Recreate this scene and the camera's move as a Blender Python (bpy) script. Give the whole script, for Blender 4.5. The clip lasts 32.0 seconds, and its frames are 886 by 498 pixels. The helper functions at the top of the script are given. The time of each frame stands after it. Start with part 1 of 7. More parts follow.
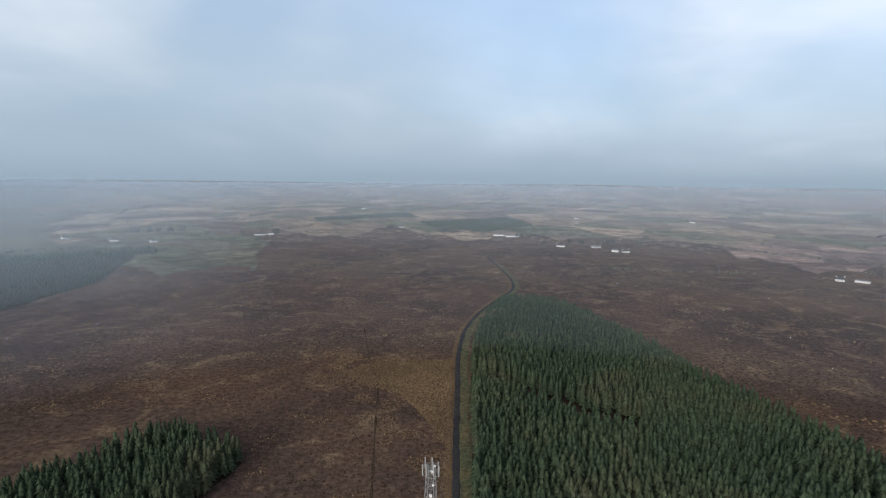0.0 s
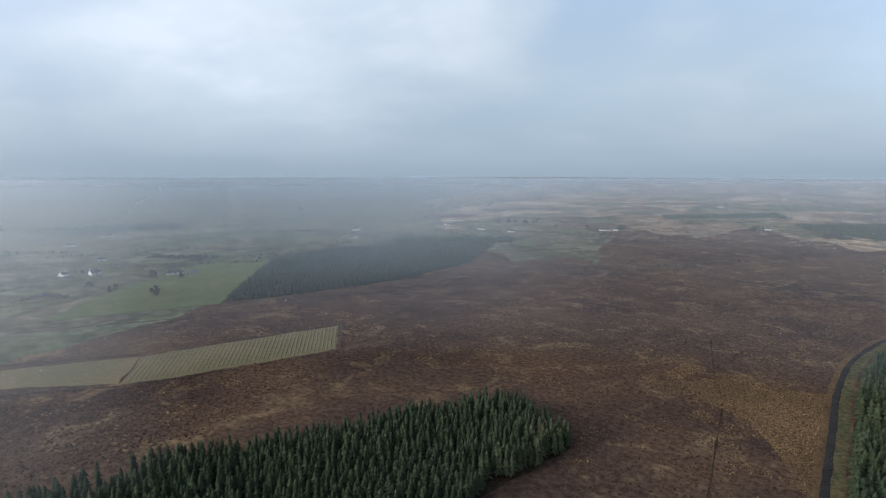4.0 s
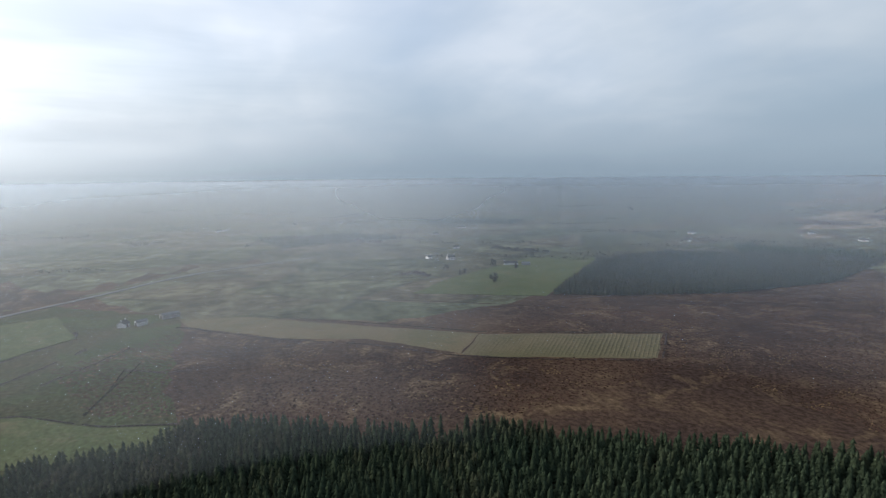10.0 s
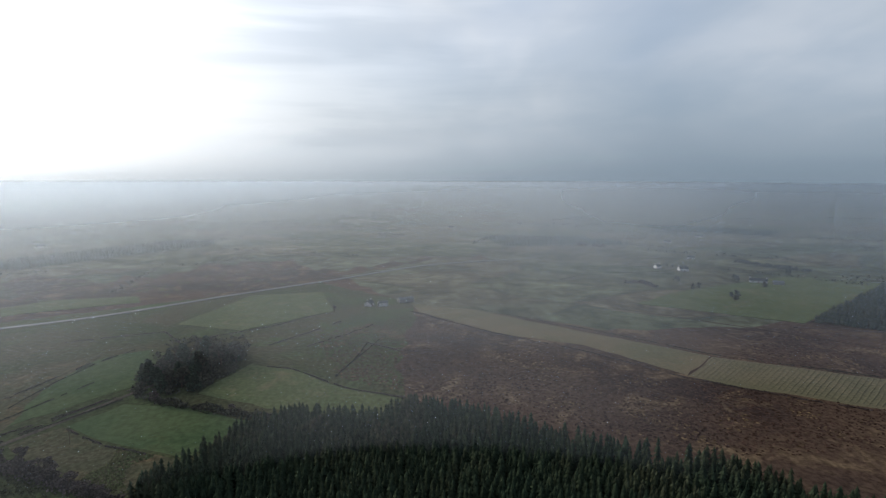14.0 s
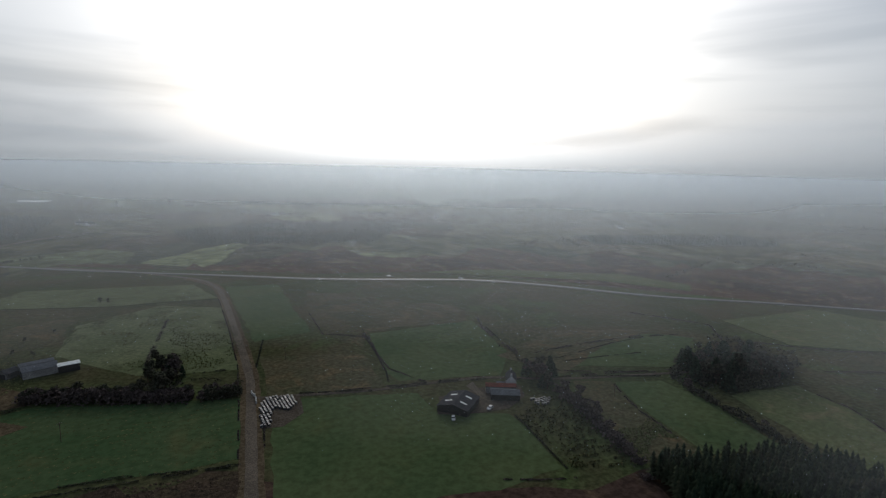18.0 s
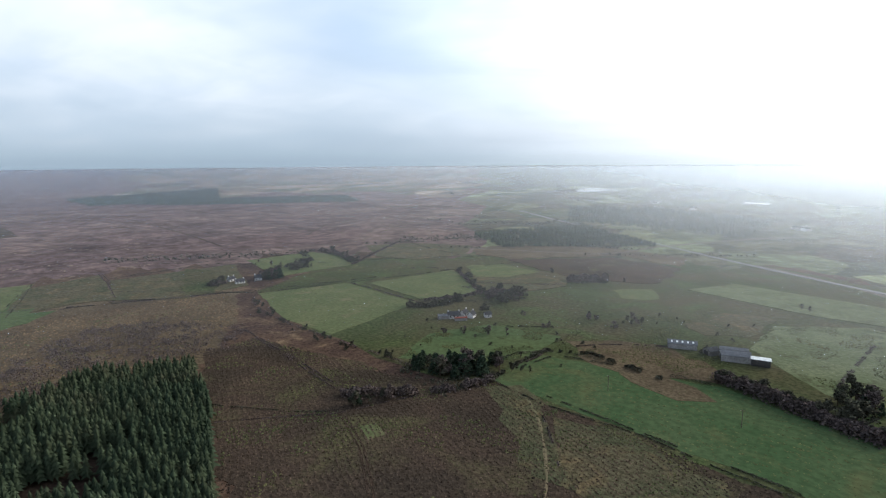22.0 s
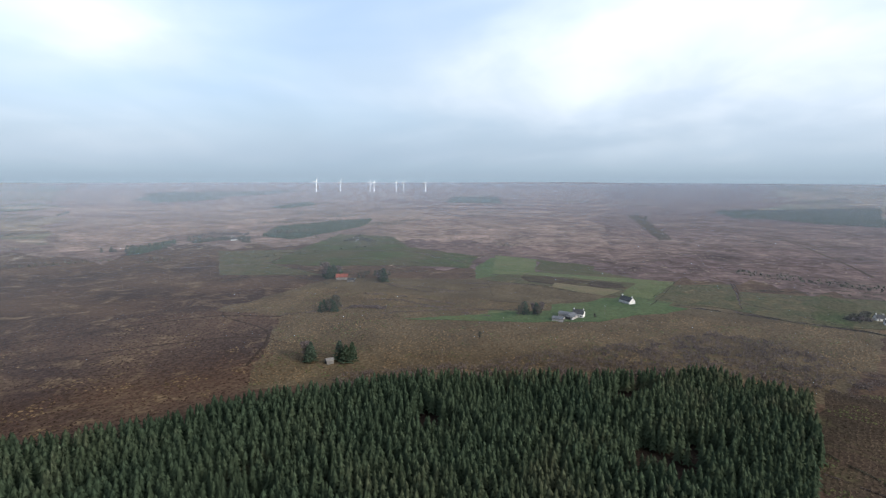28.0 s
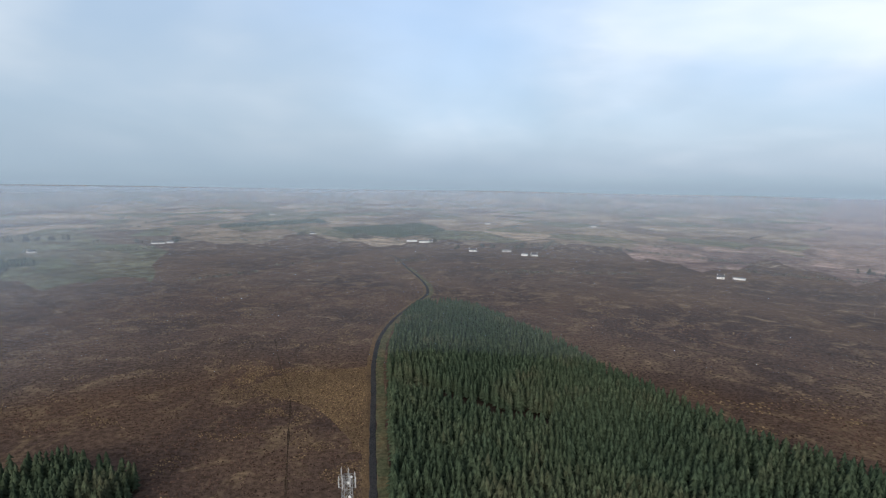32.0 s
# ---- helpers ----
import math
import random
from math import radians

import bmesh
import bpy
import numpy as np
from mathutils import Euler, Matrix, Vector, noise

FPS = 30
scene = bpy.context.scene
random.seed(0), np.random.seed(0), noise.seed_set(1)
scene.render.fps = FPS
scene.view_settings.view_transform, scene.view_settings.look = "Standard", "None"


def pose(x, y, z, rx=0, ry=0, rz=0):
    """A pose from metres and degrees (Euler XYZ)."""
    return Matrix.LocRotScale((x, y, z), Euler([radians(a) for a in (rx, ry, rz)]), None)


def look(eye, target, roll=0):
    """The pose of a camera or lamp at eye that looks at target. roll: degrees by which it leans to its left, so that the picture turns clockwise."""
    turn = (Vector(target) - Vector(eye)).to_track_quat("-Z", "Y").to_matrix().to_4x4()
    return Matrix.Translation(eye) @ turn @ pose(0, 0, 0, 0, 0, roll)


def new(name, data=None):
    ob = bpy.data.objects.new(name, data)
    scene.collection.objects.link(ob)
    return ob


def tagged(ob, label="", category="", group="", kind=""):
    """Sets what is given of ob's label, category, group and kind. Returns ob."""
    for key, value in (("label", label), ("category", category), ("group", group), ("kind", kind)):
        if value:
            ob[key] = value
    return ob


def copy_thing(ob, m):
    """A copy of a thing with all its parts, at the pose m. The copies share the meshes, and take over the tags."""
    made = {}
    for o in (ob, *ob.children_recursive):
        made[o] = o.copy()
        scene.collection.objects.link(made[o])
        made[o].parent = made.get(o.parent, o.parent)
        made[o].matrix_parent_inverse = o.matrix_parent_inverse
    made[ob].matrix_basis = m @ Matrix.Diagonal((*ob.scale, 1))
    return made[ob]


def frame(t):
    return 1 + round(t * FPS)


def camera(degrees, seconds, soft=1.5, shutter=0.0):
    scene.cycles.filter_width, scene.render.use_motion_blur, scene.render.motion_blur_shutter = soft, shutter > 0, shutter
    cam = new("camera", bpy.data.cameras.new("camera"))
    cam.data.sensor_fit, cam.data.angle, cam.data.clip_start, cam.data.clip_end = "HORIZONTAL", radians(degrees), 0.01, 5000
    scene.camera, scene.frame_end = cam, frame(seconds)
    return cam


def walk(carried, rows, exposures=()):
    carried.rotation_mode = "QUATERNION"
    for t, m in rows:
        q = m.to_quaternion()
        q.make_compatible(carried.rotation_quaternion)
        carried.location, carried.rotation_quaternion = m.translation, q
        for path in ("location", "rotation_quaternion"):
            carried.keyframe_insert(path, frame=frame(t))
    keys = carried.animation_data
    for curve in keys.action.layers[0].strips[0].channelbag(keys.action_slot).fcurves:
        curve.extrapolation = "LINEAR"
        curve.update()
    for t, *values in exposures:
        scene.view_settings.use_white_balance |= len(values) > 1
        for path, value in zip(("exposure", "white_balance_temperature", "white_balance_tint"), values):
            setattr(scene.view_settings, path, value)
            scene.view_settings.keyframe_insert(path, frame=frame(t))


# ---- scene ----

# ---------- camera: hangs 115 m up and turns round once ----------
HEIGHT = 115.0
cam = camera(79.34, 32.0, soft=1.2)
# seconds, turn to the left, tilt down, lean (degrees)
TURNS = [
    (0.0, 0.00, 7.48, 0.68), (0.5, 3.79, 7.54, 0.65), (1.0, 7.65, 7.63, 0.62), (1.5, 11.63, 7.72, 0.47), (2.0, 15.98, 7.80, 0.47),
    (2.5, 20.94, 7.89, 0.32), (3.0, 25.93, 8.01, 0.25), (3.5, 31.07, 8.10, 0.12), (4.0, 35.94, 8.12, 0.03), (4.5, 39.31, 8.07, -0.12),
    (6.5, 51.07, 8.18, -0.35), (7.0, 54.82, 8.17, -0.42), (7.5, 58.15, 8.12, -0.55), (8.0, 61.04, 8.03, -0.58), (8.5, 63.54, 8.00, -0.58),
    (9.0, 65.92, 7.98, -0.56), (9.5, 68.24, 7.99, -0.57), (10.0, 70.29, 8.01, -0.58), (10.5, 71.22, 7.99, -0.50), (11.0, 71.74, 7.94, -0.49),
    (11.5, 73.37, 7.91, -0.50), (12.0, 76.12, 7.91, -0.38), (12.5, 79.03, 7.87, -0.31), (13.0, 82.83, 7.80, -0.19), (13.5, 87.95, 7.74, -0.03),
    (14.0, 93.96, 7.74, 0.15), (14.5, 100.58, 7.84, 0.34), (16.5, 128.60, 8.61, 1.21), (17.0, 135.57, 8.78, 1.31), (17.5, 142.63, 8.91, 1.52),
    (18.0, 149.57, 9.11, 1.38), (18.5, 156.97, 9.26, 1.21), (19.0, 164.43, 9.41, 1.01), (19.5, 172.30, 9.52, 0.80), (20.0, 180.75, 9.55, 0.58),
    (20.5, 190.73, 9.56, 0.32), (21.0, 201.36, 9.58, 0.05), (21.5, 210.48, 9.46, -0.17), (22.0, 217.69, 9.32, -0.31), (22.5, 223.41, 9.15, -0.34),
    (23.0, 228.79, 8.92, -0.44), (23.5, 233.94, 8.65, -0.45), (24.0, 238.38, 8.42, -0.51), (24.5, 242.39, 8.22, -0.48), (26.5, 260.32, 7.81, -0.15),
    (27.0, 265.44, 7.74, -0.11), (27.5, 271.58, 7.64, 0.03), (28.0, 279.75, 7.62, 0.09), (28.5, 289.27, 7.56, 0.01), (29.0, 299.98, 7.55, 0.24),
    (29.5, 311.76, 7.47, 0.32), (30.0, 323.55, 7.49, 0.55), (30.5, 333.76, 7.40, 0.56), (31.0, 342.50, 7.29, 0.75), (31.5, 347.23, 7.08, 0.86),
    (32.0, 350.74, 6.73, 0.96),
]

walk(cam, [(t, pose(0, 0, HEIGHT, 90 - down, 0, turn) @ pose(0, 0, 0, 0, 0, lean)) for t, turn, down, lean in TURNS],
     exposures=[(0, 0.2), (4, 0.23), (8, 0.08), (12, -0.15), (14, -0.37), (16.5, -0.8), (17, -0.85), (18, -1.08), (19, -1.08), (20, -0.58), (21, -0.05), (22.5, 0.52), (25, 0.55), (28, 0.44), (32, 0.27)])

# ---------- daylight: hazy winter sky, low veiled sun ----------
SUN_AZ, SUN_EL = radians(208), radians(21)      # clockwise from +y, above the horizon
SUN_DIR = Vector((math.sin(SUN_AZ) * math.cos(SUN_EL), math.cos(SUN_AZ) * math.cos(SUN_EL), math.sin(SUN_EL)))


class Nodes:
    """Short hand for building node trees."""

    def __init__(self, tree):
        self.tree = tree
        tree.nodes.clear()

    def add(self, kind, **sets):
        n = self.tree.nodes.new(kind)
        for k, v in sets.items():
            if k == "operation":
                n.operation = v
            elif k == "blend":
                n.blend_type = v
            elif k == "data":
                n.data_type = v
        return n

    def link(self, a, b):
        if isinstance(a, bpy.types.NodeSocket):
            self.tree.links.new(a, b)
        else:
            b.default_value = a

    def math(self, op, a, b=0.0, c=None, clamp=False):
        n = self.add("ShaderNodeMath", operation=op)
        n.use_clamp = clamp
        self.link(a, n.inputs[0])
        self.link(b, n.inputs[1])
        if c is not None:
            self.link(c, n.inputs[2])
        return n.outputs[0]

    def vec(self, op, a, b=(0, 0, 0)):
        n = self.add("ShaderNodeVectorMath", operation=op)
        self.link(a, n.inputs[0])
        if op == "SCALE":
            self.link(b, n.inputs["Scale"])
        else:
            self.link(b, n.inputs[1])
        return n.outputs["Value" if op in ("DOT_PRODUCT", "LENGTH") else "Vector"]

    def mix(self, fac, a, b, blend="MIX"):
        n = self.add("ShaderNodeMix", data="RGBA", blend=blend)
        self.link(fac, n.inputs[0])
        self.link(a, n.inputs[6])
        self.link(b, n.inputs[7])
        return n.outputs[2]

    def noise(self, vector, scale, detail=4.0, rough=0.55, distort=0.0):
        n = self.add("ShaderNodeTexNoise")
        self.link(vector, n.inputs["Vector"])
        n.inputs["Scale"].default_value = scale
        n.inputs["Detail"].default_value = detail
        n.inputs["Roughness"].default_value = rough
        n.inputs["Distortion"].default_value = distort
        return n.outputs["Fac"]

    def ramp(self, fac, low, high):
        n = self.add("ShaderNodeMapRange")
        n.interpolation_type = "SMOOTHSTEP"
        self.link(fac, n.inputs["Value"])
        n.inputs["From Min"].default_value = low
        n.inputs["From Max"].default_value = high
        return n.outputs["Result"]

    def scaled(self, vector, sx, sy, sz):
        return self.vec("MULTIPLY", vector, (sx, sy, sz))


def rgb(r, g, b):
    return (r, g, b, 1.0)


world = bpy.data.worlds.new("hazy_winter_sky")
scene.world = world
world.use_nodes = True
N = Nodes(world.node_tree)
way = N.vec("NORMALIZE", N.add("ShaderNodeTexCoord").outputs["Generated"])
sep = N.add("ShaderNodeSeparateXYZ")
N.link(way, sep.inputs[0])
up = N.math("MAXIMUM", sep.outputs["Z"], 0.0)
sky = N.add("ShaderNodeTexSky")
sky.sky_type = "NISHITA"
sky.sun_disc = False
sky.sun_elevation, sky.sun_rotation = SUN_EL, SUN_AZ
sky.air_density, sky.dust_density = 1.2, 3.0
blue = N.vec("SCALE", sky.outputs[0], 0.12)


def heading_dir(heading, elevation):
    """The way to a part of the sky; heading in degrees to the left of +y."""
    a, e = radians(heading), radians(elevation)
    return (-math.sin(a) * math.cos(e), math.cos(a) * math.cos(e), math.sin(e))


# soft broken cloud: directions are bent by noise so that no edge is regular
bend = N.add("ShaderNodeTexNoise")
N.link(N.scaled(way, 1.0, 1.0, 3.2), bend.inputs["Vector"])
bend.inputs["Scale"].default_value, bend.inputs["Detail"].default_value, bend.inputs["Roughness"].default_value = 3.2, 5.0, 0.52
bent = N.vec("NORMALIZE", N.vec("ADD", way, N.vec("SCALE", N.vec("SUBTRACT", bend.outputs["Color"], (0.5, 0.5, 0.5)), 0.26)))


def patch(heading, elevation, reach):
    """1 in the middle of a part of the sky, fading out over reach degrees."""
    return N.ramp(N.vec("DOT_PRODUCT", bent, heading_dir(heading, elevation)), math.cos(radians(reach)), 1.0)


flat = N.vec("DIVIDE", way, N.add("ShaderNodeCombineXYZ").outputs[0])
den = flat.node.inputs[1].links[0].from_node
for k in range(3):
    N.link(N.math("ADD", up, 0.20), den.inputs[k])
cloud = N.ramp(N.noise(N.scaled(flat, 1.0, 0.8, 0.2), 0.62, 4.0, 0.50, 0.5), 0.34, 0.62)
wisps = N.ramp(N.noise(N.scaled(flat, 0.8, 1.2, 0.3), 1.5, 4.0, 0.5, 0.3), 0.36, 0.70)
white = N.mix(wisps, rgb(0.68, 0.77, 0.89), rgb(0.86, 0.92, 1.01))
open_sky = N.mix(0.5, blue, rgb(0.50, 0.70, 1.06))
cover = N.math("MULTIPLY", cloud, 0.72)
for h, e, r, k in ((-3, 15, 16, 0.7), (64, 7.5, 16, 0.6), (294, 11, 18, 0.5), (22, 17, 12, 0.4), (75, 12, 14, 0.3), (345, 17, 12, 0.5)):      # gaps
    cover = N.math("MULTIPLY", cover, N.math("SUBTRACT", 1.0, N.math("MULTIPLY", patch(h, e, r), k)))
for h, e, r, k in ((330, 8, 13, 0.25), (60, 14, 16, 0.5), (34, 16, 10, 0.4), (98, 9, 28, 0.25), (250, 9, 30, 0.35), (312, 11, 14, 0.15)):      # white cloud
    cover = N.math("ADD", cover, N.math("MULTIPLY", patch(h, e, r), k))
clouded = N.mix(N.math("MINIMUM", cover, 1.0), open_sky, white)
toward = N.math("MAXIMUM", N.vec("DOT_PRODUCT", way, tuple(SUN_DIR)), 0.0)
glow = N.math("ADD", N.math("MULTIPLY", N.math("POWER", toward, 3.0), 1.38), N.math("MULTIPLY", N.math("POWER", toward, 18.0), 4.2))
streaks = N.ramp(N.noise(N.scaled(way, 1.0, 1.0, 9.0), 1.5, 4.0, 0.55, 0.3), 0.42, 0.68)      # long flat clouds that veil the glow
glow = N.math("MULTIPLY", glow, N.math("SUBTRACT", 1.12, N.math("MULTIPLY", streaks, 0.42)))
# mist that thickens towards the horizon, deepest where low cloud drifts past
low_cloud = N.math("ADD", N.math("MULTIPLY", patch(20, 4, 27), 0.25), N.math("MULTIPLY", patch(40, 6, 18), 0.10))
low_cloud = N.math("ADD", low_cloud, N.math("MULTIPLY", patch(112, 3, 26), 0.07))
bank = N.noise(N.scaled(way, 1.0, 1.0, 1.8), 2.0, 4.0, 0.5, 0.4)
depth = N.math("ADD", N.math("ADD", N.math("MULTIPLY", N.ramp(bank, 0.36, 0.66), 0.09), 0.075), low_cloud)
thick = N.math("POWER", 2.718, N.math("MULTIPLY", N.math("DIVIDE", up, depth), -1.0))
thick = N.math("MULTIPLY", thick, 0.96)
misty = N.mix(thick, clouded, rgb(0.340, 0.436, 0.530))
misty = N.mix(N.math("MULTIPLY", N.math("POWER", 2.718, N.math("MULTIPLY", up, -28.0)), 0.85), misty, rgb(0.265, 0.345, 0.425))
glow = N.math("MULTIPLY", glow, N.math("SUBTRACT", 1.0, N.math("MULTIPLY", N.math("POWER", 2.718, N.math("MULTIPLY", up, -48.0)), 0.34)))      # low mist dims it
lit = N.mix(1.0, misty, N.vec("SCALE", (1.0, 0.97, 0.93), glow), "ADD")
bg = N.add("ShaderNodeBackground")
N.link(lit, bg.inputs["Color"])
bg.inputs["Strength"].default_value = 1.0
N.link(bg.outputs[0], N.add("ShaderNodeOutputWorld").inputs["Surface"])

sun = new("sun", bpy.data.lights.new("sun", "SUN"))
sun.data.energy, sun.data.angle, sun.data.color = 2.5, radians(8), (1.0, 0.94, 0.86)
sun.matrix_world = look((0, 0, 0), -SUN_DIR)

# ---------- materials ----------


def material(name, colours, scales=(0.02, 0.3), rough=0.9, bump=0.0, bump_scale=2.0, streak=None, island=0.0, per_object=0.0,
             spec=0.2, metal=0.0, third=None, contrast=0.45):
    """Earth, grass, leaf and paint: colours mixed by broad and fine noise, with relief; island or per_object vary the brightness."""
    m = bpy.data.materials.new(name)
    m.use_nodes = True
    n = Nodes(m.node_tree)
    pos = n.add("ShaderNodeTexCoord").outputs["Object"]
    p = pos if streak is None else n.scaled(pos, *streak)
    broad = n.ramp(n.noise(p, scales[0], 5.0, 0.6, 0.4), 0.35, 0.65)
    fine = n.ramp(n.noise(p, scales[1], 4.0, 0.65), 0.3, 0.7)
    col = n.mix(broad, rgb(*colours[0]), rgb(*colours[1]))
    if third:
        col = n.mix(n.ramp(n.noise(p, third[1], 6.0, 0.65, 0.8), third[2] - 0.04, third[2] + 0.20), col, rgb(*third[0]))
    dark = n.vec("SCALE", col, 1.0 - contrast)
    col = n.mix(fine, dark, n.vec("SCALE", col, 1.0 + 0.45 * contrast))
    if island or per_object:
        src = n.add("ShaderNodeNewGeometry").outputs["Random Per Island"] if island else n.add("ShaderNodeObjectInfo").outputs["Random"]
        k = island or per_object
        col = n.vec("SCALE", col, n.math("ADD", n.math("MULTIPLY", src, 2 * k), 1.0 - k))
    b = n.add("ShaderNodeBsdfPrincipled")
    n.link(col, b.inputs["Base Color"])
    b.inputs["Roughness"].default_value = rough
    b.inputs["Metallic"].default_value = metal
    b.inputs["Specular IOR Level"].default_value = spec if rough < 0.84 else 0.0
    if bump:
        bp = n.add("ShaderNodeBump")
        bp.inputs["Strength"].default_value = 1.0
        bp.inputs["Distance"].default_value = bump
        n.link(n.noise(p, bump_scale, 4.0, 0.6), bp.inputs["Height"])
        n.link(bp.outputs[0], b.inputs["Normal"])
    n.link(b.outputs[0], n.add("ShaderNodeOutputMaterial").inputs["Surface"])
    return m


M_BOG = material("heather_bog", [(0.038, 0.026, 0.022), (0.066, 0.043, 0.030)], (0.009, 0.35), 0.95, 0.5, 0.5,
                 third=((0.118, 0.082, 0.049), 0.04, 0.53))
M_PASTURE = material("pasture", [(0.042, 0.063, 0.028), (0.055, 0.072, 0.033)], (0.022, 0.3), 0.9, 0.06, 1.5, third=((0.060, 0.066, 0.027), 0.03, 0.58), contrast=0.25)
M_FROSTED = material("frosted_rushy_pasture", [(0.092, 0.104, 0.056), (0.070, 0.084, 0.042)], (0.035, 0.45), 0.9, 0.2, 1.0, third=((0.048, 0.052, 0.028), 0.06, 0.54), contrast=0.3)
M_VIVID = material("vivid_pasture", [(0.033, 0.057, 0.025), (0.044, 0.064, 0.030)], (0.022, 0.3), 0.9, 0.06, 1.5, third=((0.066, 0.068, 0.031), 0.025, 0.57), contrast=0.25)
M_PALE = material("pale_pasture", [(0.074, 0.083, 0.038), (0.060, 0.074, 0.033)], (0.03, 0.4), 0.9, 0.10, 1.0,
                  third=((0.105, 0.092, 0.05), 0.05, 0.55), contrast=0.28)
M_RUSHY = material("rushy_grass", [(0.064, 0.057, 0.034), (0.048, 0.051, 0.028)], (0.04, 0.45), 0.95, 0.3, 0.9,
                   third=((0.095, 0.070, 0.038), 0.06, 0.52))
M_ROUGH = material("rough_grazing", [(0.054, 0.049, 0.027), (0.038, 0.046, 0.021)], (0.014, 0.4), 0.95, 0.4, 0.6,
                   third=((0.048, 0.066, 0.026), 0.02, 0.53))
M_TAWNY = material("tawny_moor_grass", [(0.086, 0.066, 0.041), (0.060, 0.047, 0.031)], (0.025, 0.5), 0.95, 0.4, 0.7,
                   third=((0.054, 0.041, 0.027), 0.018, 0.53))
M_BROWN = material("brown_furrowed_moor", [(0.048, 0.034, 0.025), (0.035, 0.027, 0.020)], (0.02, 0.5), 0.95, 0.4, 0.7,
                   third=((0.062, 0.058, 0.029), 0.025, 0.53))
M_STRAW = material("straw_stubble", [(0.108, 0.092, 0.057), (0.090, 0.081, 0.048)], (0.03, 0.5), 0.95, 0.15, 0.8, contrast=0.25)
M_DULL = material("dull_moor_strip", [(0.115, 0.092, 0.056), (0.09, 0.082, 0.046)], (0.03, 0.5), 0.95, 0.2, 0.8, contrast=0.25)
M_ROADSIDE = material("orange_moor_grass", [(0.088, 0.058, 0.032), (0.066, 0.044, 0.026)], (0.03, 0.7), 0.95, 0.3, 0.9, third=((0.055, 0.038, 0.025), 0.05, 0.52), contrast=0.35)
M_FLOOR = material("needle_litter", [(0.019, 0.014, 0.011), (0.029, 0.021, 0.015)], (0.05, 0.6), 0.95, 0.2, 1.0)
M_SPRUCE = material("spruce_needles", [(0.023, 0.034, 0.021), (0.031, 0.041, 0.024)], (0.02, 0.5), 0.85, island=0.22, third=((0.048, 0.047, 0.029), 0.02, 0.55), contrast=0.3)
M_SPRUCE1 = material("spruce_needles_near", [(0.023, 0.034, 0.021), (0.031, 0.041, 0.024)], (0.02, 0.5), 0.85, per_object=0.2, contrast=0.3)
M_YOUNG = material("young_plantation", [(0.028, 0.034, 0.027), (0.036, 0.040, 0.030)], (0.01, 0.6), 0.9, island=0.25)
M_BARK = material("bark", [(0.09, 0.065, 0.045), (0.06, 0.045, 0.035)], (0.5, 6.0), 0.95)
M_TARMAC = material("tarmac", [(0.020, 0.020, 0.021), (0.030, 0.029, 0.028)], (0.05, 2.0), 0.95, spec=0.05)
M_WET = material("wet_tarmac", [(0.036, 0.036, 0.038), (0.05, 0.048, 0.047)], (0.05, 2.0), 0.65, spec=0.25)
M_GRAVEL = material("gravel", [(0.105, 0.088, 0.070), (0.078, 0.066, 0.052)], (0.08, 2.0), 0.95)
M_HEDGE = material("hedge_leaves", [(0.050, 0.052, 0.037), (0.070, 0.064, 0.046)], (0.08, 0.9), 0.9, island=0.35)
M_TWIG = material("bare_twigs", [(0.096, 0.074, 0.066), (0.076, 0.062, 0.057)], (0.08, 0.9), 0.95, island=0.35)
M_CONIFER = material("conifer_needles", [(0.03, 0.045, 0.03), (0.04, 0.055, 0.034)], (0.1, 1.0), 0.9, island=0.3)
M_TUFT = material("moor_tufts", [(0.104, 0.070, 0.038), (0.070, 0.048, 0.029)], (0.02, 0.7), 0.95, island=0.5)
M_TUFT_BROWN = material("brown_tufts", [(0.066, 0.048, 0.033), (0.039, 0.030, 0.023)], (0.02, 0.7), 0.95, island=0.45)
M_RUSH = material("rush_tufts", [(0.07, 0.068, 0.03), (0.05, 0.06, 0.026)], (0.03, 0.7), 0.95, island=0.4)
M_HEATH = material("heather_tufts", [(0.037, 0.024, 0.019), (0.057, 0.034, 0.024)], (0.012, 0.7), 0.95, island=0.4)
M_PEAT = material("wet_peat", [(0.028, 0.02, 0.016), (0.04, 0.028, 0.02)], (0.06, 0.6), 0.85)
M_RENDER = material("white_render", [(0.50, 0.49, 0.47), (0.42, 0.41, 0.39)], (0.3, 2.5), 0.85)
M_STONE = material("grey_stone", [(0.14, 0.132, 0.122), (0.10, 0.095, 0.09)], (0.4, 3.0), 0.9)
M_SLATE = material("slate_roof", [(0.034, 0.035, 0.038), (0.048, 0.048, 0.051)], (0.4, 3.0), 0.85, spec=0.2)
M_TIN = material("tin_roof", [(0.10, 0.105, 0.115), (0.075, 0.08, 0.088)], (0.3, 2.0), 0.85)
M_RED = material("red_tin_roof", [(0.15, 0.048, 0.036), (0.11, 0.042, 0.032)], (0.3, 2.0), 0.85)
M_BLOCK = material("concrete_block", [(0.27, 0.26, 0.25), (0.2, 0.19, 0.18)], (0.3, 2.0), 0.9)
# near-black for dark barn walls and for shade painted into openings
M_DARK = material("dark_wall_and_opening_shade", [(0.012, 0.012, 0.012), (0.018, 0.017, 0.016)], (0.5, 2.0), 0.7)
M_GLASS = material("window_glass", [(0.02, 0.024, 0.03), (0.03, 0.034, 0.04)], (0.5, 2.0), 0.08, spec=0.6)
M_CLEAR = material("roof_light_sheet", [(0.62, 0.64, 0.62), (0.5, 0.52, 0.5)], (0.5, 2.0), 0.5)
